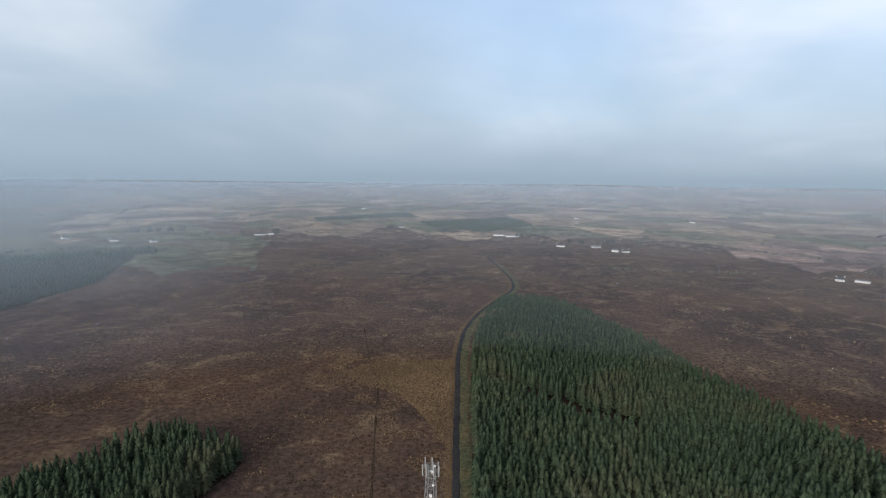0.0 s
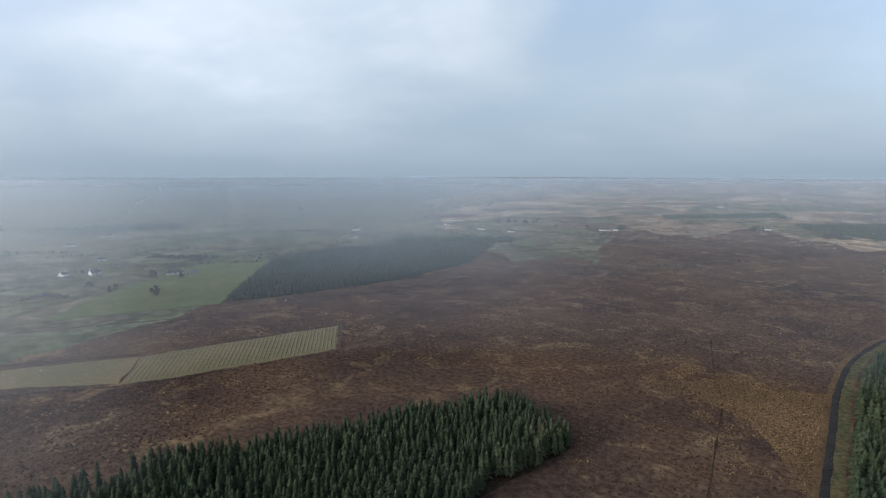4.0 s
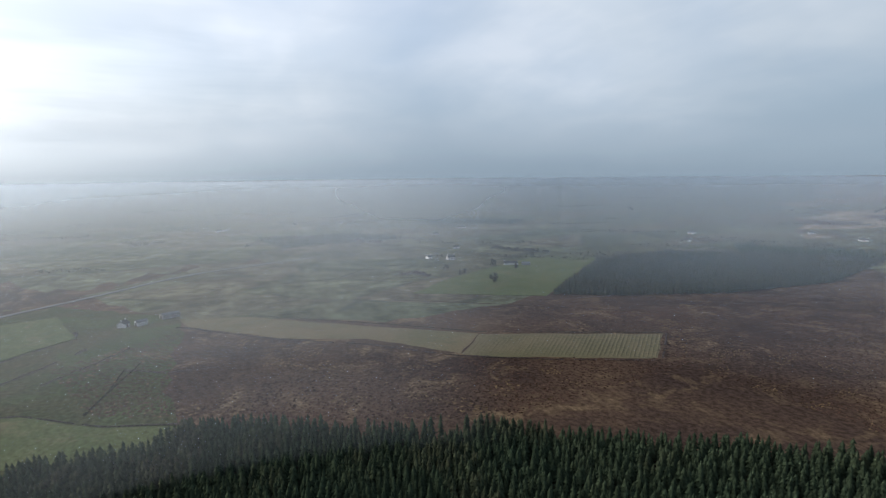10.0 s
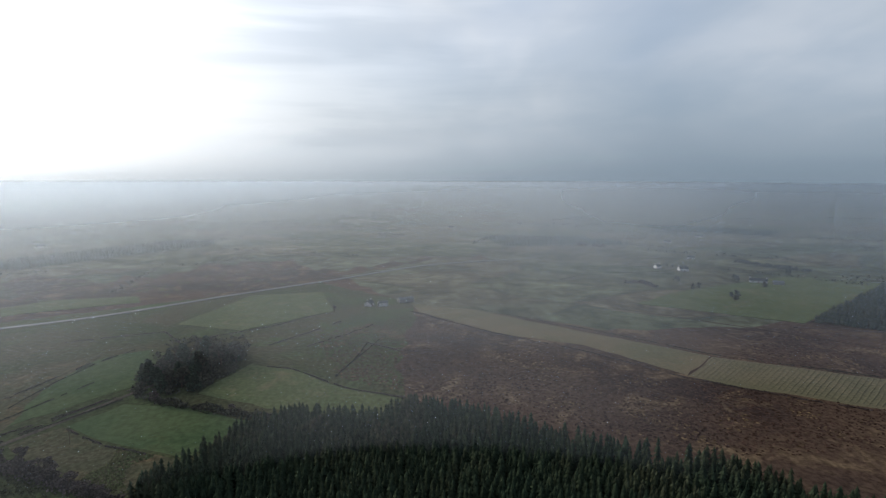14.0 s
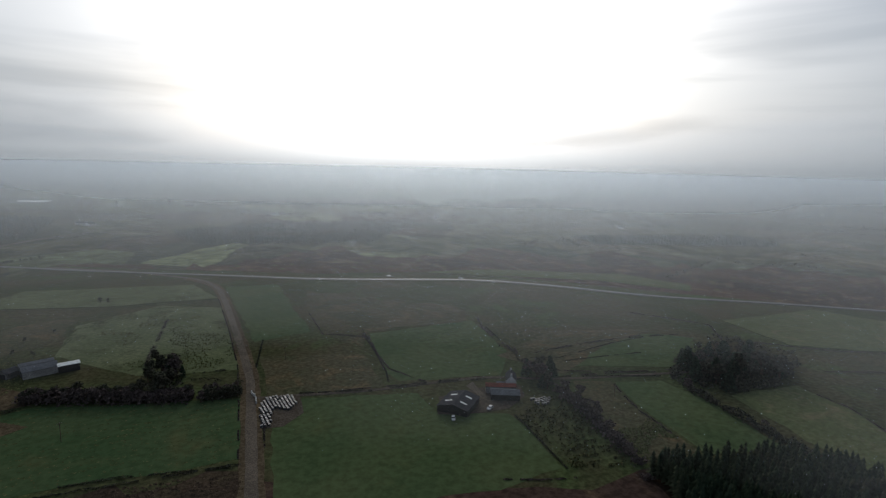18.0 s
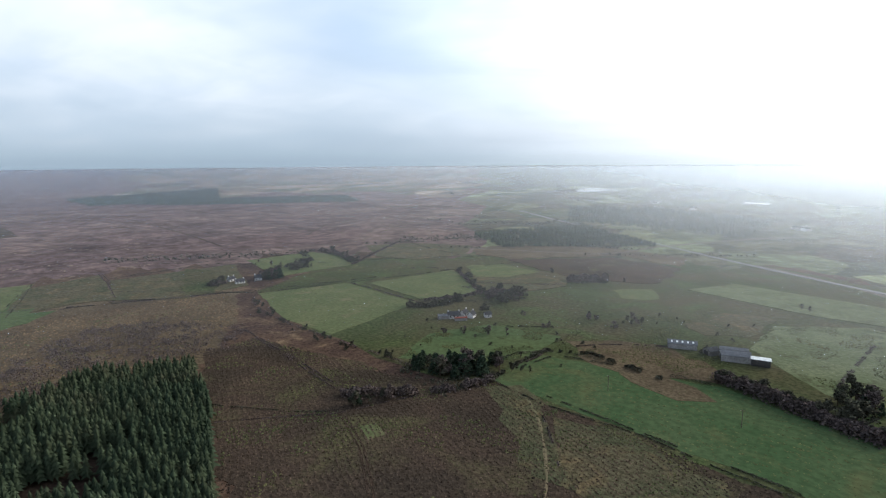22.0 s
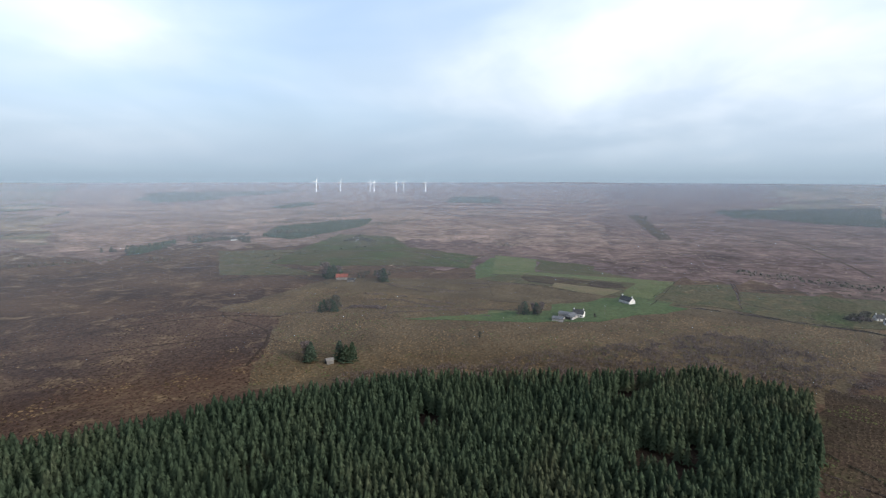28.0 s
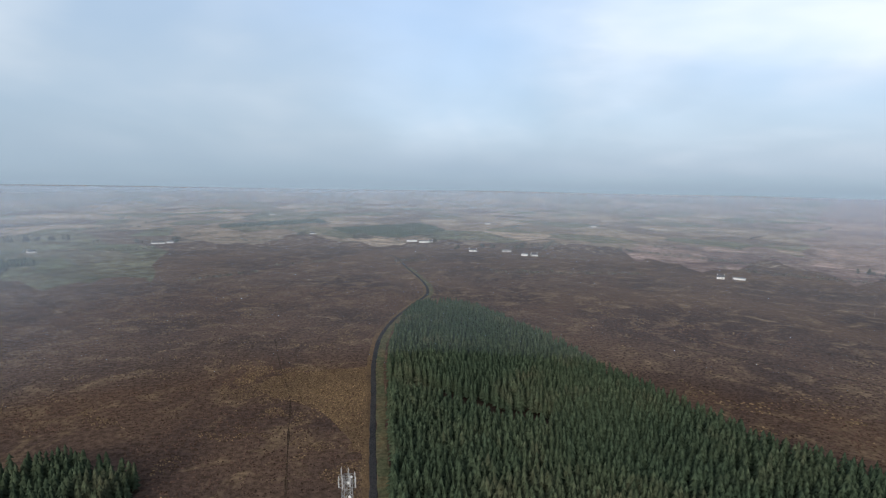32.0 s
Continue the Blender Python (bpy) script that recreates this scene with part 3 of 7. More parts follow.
FIELDS = [
    (M_STRAW, "straw-coloured reseeded strip with shallow ridges", [(-344, 151), (-296, 273), (-256, 233), (-295, 139), (-308, 122)]),
    (M_DULL, "dull tan rushy strip between dark banks", [(-472, -61), (-454, -4), (-389, 86), (-345, 150), (-309, 122), (-362, 72), (-383, 21), (-441, -50)]),
    (M_PALE, "pale green pasture by a white farmhouse", [(-604, 441), (-430, 257), (-488, 144), (-543, 200), (-646, 367)]),
    (M_PASTURE, "green pasture strip beside the plantation", [(-246, -179), (-245, -147), (-233, -107), (-197, -119), (-207, -157), (-221, -190)]),
    (M_PALE, "pale green pasture beside the plantation", [(-262, -149), (-308, -140), (-301, -111), (-274, -71), (-262, -36), (-234, -48), (-240, -86), (-252, -116)]),
    (M_RUSHY, "olive rushy field with a worn bank", [(-202, -201), (-220, -191), (-205, -157), (-196, -120), (-170, -126), (-182, -165)]),
    (M_PASTURE, "smooth dark green pasture below the farm", [(-52, -249), (-66, -246), (-120, -226), (-118, -202), (-147, -186), (-146, -170), (-138, -140), (-108, -140), (-33, -160)]),
    (M_RUSHY, "rough olive field beside the lane", [(-60, -313), (-116, -290), (-108, -240), (-52, -255)]),
    (M_PASTURE, "smooth green pasture beyond the farm track", [(-134, -325), (-214, -320), (-196, -250), (-172, -226), (-118, -243), (-117, -258), (-125, -293)]),
    (M_PASTURE, "green pasture beside the lane bend", [(-70, -505), (-114, -497), (-100, -345), (-63, -341)]),
    (M_RUSHY, "rough grazing spotted with rushes", [(-131, -458), (-221, -363), (-213, -323), (-134, -328), (-120, -300), (-104, -340)]),
    (M_FROSTED, "light green rushy pasture by the barns", [(37, -425), (-16, -460), (-57, -433), (-54, -295), (3, -312), (43, -364)]),
    (M_FROSTED, "light green pasture under scattered bushes", [(112, -502), (83, -553), (-45, -525), (-58, -465), (12, -470)]),
    (M_VIVID, "bright green pasture with mowing lines", [(147, -229), (140, -279), (98, -283), (46, -291), (-43, -258), (-36, -202), (54, -217), (106, -223)]),
    (M_PALE, "green walled pasture near the white farm", [(412, -265), (381, -340), (278, -326), (272, -228), (326, -230)]),
    (M_PALE, "pale pasture between hedges", [(362, -352), (334, -452), (258, -385), (281, -335)]),
    (M_RUSHY, "yellowish rushy pasture", [(320, -456), (296, -512), (218, -490), (205, -450), (255, -390)]),
    (M_PASTURE, "rushy green grazing round the farm", [(206, -223), (220, -270), (199, -311), (146, -317), (145, -272), (165, -240)]),
    (M_RUSHY, "rushy strip fields behind the cottage", [(597, 65), (638, 31), (657, -2), (700, -60), (607, -135), (562, -189), (504, -176), (502, -117), (519, -98), (560, -50)]),
    (M_PASTURE, "bright green pasture above the strips", [(680, 74), (764, 60), (754, -3), (657, -2), (638, 31), (597, 65)]),
    (M_PEAT, "dark ploughed strip among green fields", [(615, 14), (634, -1), (588, -87), (562, -69), (591, 5)]),
    (M_DULL, "tan stubble strip beside ploughed ground", [(569, -17), (588, -27), (547, -81), (529, -65)]),
    (M_ROUGH, "hazy green hill pasture", [(796, 371), (1027, 389), (1010, 276), (855, 204), (775, 80), (669, 84), (678, 185), (651, 263), (661, 350)]),
    (M_RUSHY, "dull green hill grazing", [(756, 485), (794, 373), (661, 354), (590, 245), (568, 366)]),
    (M_PASTURE, "green field round a white cottage", [(475, -33), (514, -72), (601, -124), (555, -150), (470, -105), (444, -48)]),
    (M_PASTURE, "green strip beside the cottages", [(414, 104), (454, 13), (485, -75), (516, -114), (489, -120), (433, -53), (421, 12)]),
    (M_TAWNY, "tawny rough moor grass", [(256, 156), (406, 206), (413, 272), (580, 226), (600, 60), (576, -92), (447, -263), (368, -219), (290, -150), (311, -90), (295, -20), (285, 60)]),
    (M_BROWN, "brown furrowed moor beside the plantation", [(110, -57), (160, -84), (283, -145), (307, -158), (307, -193), (183, -205), (148, -228), (60, -214), (-30, -194), (-25, -150), (40, -110)]),
    (M_RUSHY, "damp fields divided by ditches", [(576, -207), (554, -328), (448, -278), (448, -216), (492, -174)]),
    (M_PALE, "pale green pasture in the mist", [(-389, -234), (-491, -220), (-513, -156), (-441, -124), (-375, -178)]),
    (M_PASTURE, "pasture behind the dark wood", [(-229, -262), (-313, -236), (-330, -217), (-269, -189), (-209, -221)]),
    (M_PALE, "long pale strip beside the main road", [(-264, -492), (-344, -471), (-457, -393), (-480, -326), (-457, -309), (-410, -380), (-312, -453)]),
    (M_RUSHY, "olive pasture beyond the farm trees", [(-187, -251), (-252, -275), (-322, -244), (-259, -234), (-204, -210)]),
    (M_PALE, "small pale pasture behind tall hedges", [(336, -476), (309, -508), (255, -496), (268, -454), (295, -437)]),
    (M_RUSHY, "small yellowish pasture with bushes", [(280, -428), (244, -476), (214, -477), (208, -442), (228, -406), (256, -409)]),
    (M_PALE, "pale frosty rushes on rough pasture", [(165, -464), (139, -487), (122, -454), (149, -437)]),
    (M_TAWNY, "brown cut bog beside the main road", [(407, -593), (319, -671), (239, -690), (154, -666), (143, -608), (221, -638), (320, -541), (367, -542)]),
    (M_BROWN, "dark cut-over bog behind the pastures", [(317, -536), (224, -625), (141, -598), (138, -515), (206, -484), (259, -505)]),
    (M_TAWNY, "tawny rough strip beside the bright pasture", [(138, -311), (117, -330), (88, -339), (50, -316), (46, -295), (89, -279), (121, -289)]),
    (M_PALE, "green pasture round the farmstead", [(564, -350), (553, -433), (482, -440), (443, -410), (454, -344), (456, -317)]),
    (M_RUSHY, "dull green grazing near the bog", [(532, -514), (493, -571), (411, -598), (377, -533), (408, -472), (458, -461)]),
    (M_PALE, "small light green patch on brown moor", [(164, -151), (160, -157), (149, -153), (152, -145)]),
    (M_RUSHY, "olive patch of rushes on brown moor", [(142, -218), (127, -232), (109, -221), (101, -200), (116, -200), (133, -209)]),
    (M_RUSHY, "olive patch of rushes on brown moor", [(95, -180), (70, -200), (40, -195), (30, -170), (60, -160), (85, -165)]),
    (M_MUD, "muddy farmyard round the barns", [(-117, -201), (-127, -217), (-144, -217), (-163, -216), (-173, -210), (-166, -198), (-150, -190), (-135, -193)]),
    (M_GRAVEL, "pale concrete apron between the barns", [(-147, -222), (-152, -225), (-149, -205), (-145, -204)]),
    (M_MUD, "muddy yard under the silage bales", [(-49, -255), (-67, -250), (-63, -231), (-52, -222), (-41, -225)]),
    (M_TAWNY, "rusty rough patch in the bright pasture", [(95, -278), (74, -288), (55, -283), (45, -271), (61, -263), (82, -269)]),
    (M_RUSHY, "olive rushes on furrowed moor", [(98, -210), (71, -217), (52, -207), (26, -201), (28, -173), (43, -167), (72, -168)]),
    (M_RUSHY, "olive rushes beside a cattle path", [(130, -217), (110, -218), (75, -168), (92, -166), (112, -188)]),
    (M_RUSHY, "dark rushes in rough pasture", [(89, -392), (69, -443), (37, -444), (46, -388), (72, -375)]),
    (M_PALE, "green hill pasture in haze", [(788, 56), (759, -5), (658, -1), (669, 50)]),
    (M_ROUGH, "olive rough strip below the bog", [(757, -7), (711, -77), (648, -74), (670, -5)]),
    (M_PALE, "long green strip across the slope", [(662, 49), (650, -11), (632, -101), (619, -156), (524, -110), (543, -86), (603, -111), (627, -31), (634, 48)]),
    (M_BROWN, "dark brown ploughed strip", [(637, 10), (595, -95), (573, -96), (584, -24), (605, 10)]),
    (M_DULL, "tan stubble strip", [(592, -23), (560, -89), (535, -72), (570, -20)]),
    (M_TAWNY, "tawny rough grazing between walls", [(580, 45), (530, -71), (505, -52), (489, -17), (492, 40)]),
    (M_PASTURE, "green field round a white cottage", [(524, -70), (491, -136), (469, -112), (451, -56), (456, -17), (485, -17), (501, -51)]),
    (M_RUSHY, "olive rushy field beside a lane", [(600, -147), (614, -212), (507, -184), (493, -174), (522, -112)]),
    (M_RUSHY, "olive field with drain lines", [(568, -210), (539, -257), (460, -217), (496, -180)]),
    (M_ROUGH, "dull field with drain lines", [(571, -280), (529, -294), (446, -244), (459, -218)]),
    (M_PALE, "pale green strip below the farm", [(458, 38), (458, 10), (443, -4), (432, -1), (435, 37)]),
]
for i, (mat, lab, poly) in enumerate(FIELDS):
    far_off = max(math.hypot(x, y) for x, y in poly) > 520 and min(math.hypot(x, y) for x, y in poly) > 400
    wild = mat in (M_TAWNY, M_BROWN, M_ROUGH) or "rushes" in lab
    sheet("field", poly, mat, (0.41 if far_off else 0.03) + 0.0025 * i, lab, "field", 4.5 if wild else 1.3, 11.0 if wild else 9.0)

# ---------- haze that thickens with distance, painted on see-through shells ---


def haze_shell_material(name, radius, thin, thick, length, top, seed, heading, narrow, tint, back, sunward=0.0, most=1.0, soft=1.0, onward=0.64):
    """Haze painted as opacity on a shell: none at its foot, denser with height (so the further the land behind it
    lies), gone again above top.
    """
    m = bpy.data.materials.new(name)
    m.use_nodes = True
    n = Nodes(m.node_tree)
    pos = n.add("ShaderNodeTexCoord").outputs["Object"]
    s = n.add("ShaderNodeSeparateXYZ")
    n.link(pos, s.inputs[0])
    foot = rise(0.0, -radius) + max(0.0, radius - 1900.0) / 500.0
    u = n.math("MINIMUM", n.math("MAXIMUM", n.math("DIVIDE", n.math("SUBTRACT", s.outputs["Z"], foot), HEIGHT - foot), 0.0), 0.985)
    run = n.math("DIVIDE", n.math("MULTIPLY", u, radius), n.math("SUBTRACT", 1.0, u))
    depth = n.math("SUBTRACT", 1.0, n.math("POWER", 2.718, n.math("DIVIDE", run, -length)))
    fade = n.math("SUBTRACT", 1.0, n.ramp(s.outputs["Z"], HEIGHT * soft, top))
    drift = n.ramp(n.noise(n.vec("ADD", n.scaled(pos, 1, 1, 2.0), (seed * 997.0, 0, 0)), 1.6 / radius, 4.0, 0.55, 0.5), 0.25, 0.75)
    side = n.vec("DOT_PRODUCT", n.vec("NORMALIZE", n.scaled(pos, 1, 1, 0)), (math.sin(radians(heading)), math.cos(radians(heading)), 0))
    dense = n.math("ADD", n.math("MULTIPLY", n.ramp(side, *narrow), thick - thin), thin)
    # more opaque towards the sun, imitating glare in the haze
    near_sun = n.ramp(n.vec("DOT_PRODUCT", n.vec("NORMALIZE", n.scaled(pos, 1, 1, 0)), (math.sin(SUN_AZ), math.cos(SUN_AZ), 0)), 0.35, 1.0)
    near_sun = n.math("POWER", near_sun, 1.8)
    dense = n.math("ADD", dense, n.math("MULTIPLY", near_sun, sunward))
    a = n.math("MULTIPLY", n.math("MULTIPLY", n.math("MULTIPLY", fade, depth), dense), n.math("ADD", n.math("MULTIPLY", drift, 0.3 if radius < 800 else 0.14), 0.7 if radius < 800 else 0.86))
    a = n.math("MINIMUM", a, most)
    d, tl, tr = n.add("ShaderNodeBsdfDiffuse"), n.add("ShaderNodeBsdfTranslucent"), n.add("ShaderNodeBsdfTransparent")
    # as droplets would, the shell throws most light onwards, little back
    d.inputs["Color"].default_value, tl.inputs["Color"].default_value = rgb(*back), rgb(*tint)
    mx = n.add("ShaderNodeMixShader")
    n.link(0.68, mx.inputs[0])
    n.link(d.outputs[0], mx.inputs[1])
    n.link(tl.outputs[0], mx.inputs[2])
    fwd = n.add("ShaderNodeBsdfRefraction")
    fwd.inputs["Color"].default_value = rgb(0.82, 0.93, 1.0)
    fwd.inputs["IOR"].default_value, fwd.inputs["Roughness"].default_value = 1.35, 0.68
    both = n.add("ShaderNodeMixShader")
    n.link(n.math("ADD", n.math("MULTIPLY", near_sun, max(0.0, 0.35 - onward)), onward), both.inputs[0])
    n.link(mx.outputs[0], both.inputs[1])
    n.link(fwd.outputs[0], both.inputs[2])
    mx = both
    out = n.add("ShaderNodeMixShader")
    n.link(a, out.inputs[0])
    n.link(tr.outputs[0], out.inputs[1])
    n.link(mx.outputs[0], out.inputs[2])
    n.link(out.outputs[0], n.add("ShaderNodeOutputMaterial").inputs["Surface"])
    return m


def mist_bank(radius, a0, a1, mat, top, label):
    """A thin curved see-through shell that imitates mist or haze, from heading a0 to a1."""
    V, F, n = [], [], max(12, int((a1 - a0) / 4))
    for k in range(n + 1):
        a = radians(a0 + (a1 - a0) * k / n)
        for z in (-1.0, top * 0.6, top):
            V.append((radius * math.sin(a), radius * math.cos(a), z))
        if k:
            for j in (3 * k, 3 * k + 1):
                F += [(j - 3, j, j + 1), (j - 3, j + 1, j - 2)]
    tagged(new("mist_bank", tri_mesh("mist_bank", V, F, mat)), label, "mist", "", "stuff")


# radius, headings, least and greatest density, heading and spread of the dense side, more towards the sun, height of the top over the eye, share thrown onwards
HAZE_SHELLS = [
    (3900, 0, 360, 0.52, 0.90, -90, (-0.3, 0.6), 0.40, -0.0078, 0.1, "see-through shell tinted as horizon haze"),
    (2300, 0, 360, 0.22, 0.38, -66, (0.0, 0.95), 0.52, -0.0074, 0.2, "see-through shell tinted as haze over far country"),
    (1400, 0, 360, 0.21, 0.23, -70, (-0.6, 0.8), 0.34, -0.0070, 0.15, "see-through shell tinted as haze over far fields"),
    (850, 0, 360, 0.14, 0.24, -58, (0.7, 1.0), 0.25, -0.0060, 0.15, "see-through shell tinted as grey mist over far lowland"),
    (560, 0, 360, 0.09, 0.32, -60, (0.70, 1.0), 0.22, 0.004, 0.15, "see-through shell tinted as pale mist in the middle distance"),
    (330, 0, 360, 0.07, 0.19, -62, (0.66, 1.0), 0.12, 0.1, 0.15, "see-through shell tinted as pale mist over the fields"),
    (200, -126, -60, 0.0, 0.13, -92, (0.86, 0.98), 0.0, 0.1, 0.15, "see-through shell tinted as mist close by"),
    # added shell: lifts the land near the sun's heading, imitating veiling glare
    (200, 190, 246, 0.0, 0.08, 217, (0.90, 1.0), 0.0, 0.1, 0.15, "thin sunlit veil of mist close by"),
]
for k, (r, a0, a1, thin, thick, heading, narrow, sunward, over, onward, lab) in enumerate(HAZE_SHELLS):
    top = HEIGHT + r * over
    # painted haze colours, light thrown on and light thrown back: near shells greyer, far ones bluer, the last like the
    # low sky
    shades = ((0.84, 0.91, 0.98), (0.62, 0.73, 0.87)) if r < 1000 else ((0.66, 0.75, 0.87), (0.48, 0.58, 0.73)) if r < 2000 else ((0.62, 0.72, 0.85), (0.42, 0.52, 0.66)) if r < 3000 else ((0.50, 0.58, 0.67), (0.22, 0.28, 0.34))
    mat = haze_shell_material("mist", r, thin, thick, r * (0.5 if r > 400 else 0.28), top, k + 1, heading, narrow, *shades, sunward, 0.247 if r < 500 else 0.36 if r < 800 else 0.55 if r < 2000 else 1.0, (top - 0.004 * r) / HEIGHT if r > 600 else 0.88, onward)
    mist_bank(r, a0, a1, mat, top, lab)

# ---------- hedges, scrub, tufts ----------


def leaf_cloud(centres, size, nr, flat=1.0):
    """Small bent leaf clumps, two triangles each, at the given places."""
    n = len(centres)
    a = nr.normal(0, 1, (n, 3))
    a /= np.linalg.norm(a, axis=1)[:, None]
    b = np.cross(a, nr.normal(0, 1, (n, 3)))
    b /= np.linalg.norm(b, axis=1)[:, None]
    s = size * nr.uniform(0.55, 1.3, (n, 1))
    k = np.array([1, 1, flat])
    V = np.stack([centres - a * s * k, centres + b * s * 0.7 * k, centres + a * s * k, centres - b * s * 0.6 * k + np.cross(a, b) * s * 0.3], 1).reshape(-1, 3)
    i = np.arange(n)[:, None] * 4
    return V, np.concatenate([i + [0, 1, 2], i + [0, 2, 3]], 0)


def along(pts, gap, nr):
    """Places and cross directions along a line, every gap metres."""
    P, C = [], []
    for (x0, y0), (x1, y1) in zip(pts, pts[1:]):
        L = math.hypot(x1 - x0, y1 - y0)
        n = max(1, int(L / gap))
        t = (np.arange(n) + nr.rand(n)) / n
        P.append(np.stack([x0 + (x1 - x0) * t, y0 + (y1 - y0) * t], 1))
        C.append(np.tile([-(y1 - y0) / L, (x1 - x0) / L], (n, 1)))
    return np.concatenate(P), np.concatenate(C)


def hedge(pts, height, width, label, mat=None, gap=0.16, size=0.55, holes=0.4, category="hedge", uneven=0.75):
    """An uneven hedge: stems and a ragged mass of clumps, thinner in places."""
    seed = int(abs(pts[0][0] * 7 + pts[0][1] * 3)) % 9999
    nr = np.random.RandomState(seed)
    P, C = along(pts, gap, nr)
    wave = np.array([noise.noise((x / 9, y / 9, 1.7)) + 0.6 * noise.noise((x / 3.5, y / 3.5, 4.1)) for x, y in P])
    ok = wave > holes * 2 - 1.0
    P, C, wave = P[ok], C[ok], wave[ok]
    if len(P) < 4:
        return None
    h = np.maximum(0.3, height * (0.68 + uneven * wave))
    z = h * nr.rand(len(P)) ** 0.75
    out = nr.normal(0, 0.32, len(P)) * width * (1.0 - 0.5 * (z / h) ** 2)
    centres = np.stack([P[:, 0] + C[:, 0] * out, P[:, 1] + C[:, 1] * out, np.maximum(z, 0.1)], 1)
    V, F = leaf_cloud(centres, size, nr)
    ob = new("hedge", tri_mesh("hedge", V, F, mat or M_HEDGE))
    return tagged(ob, label, category)


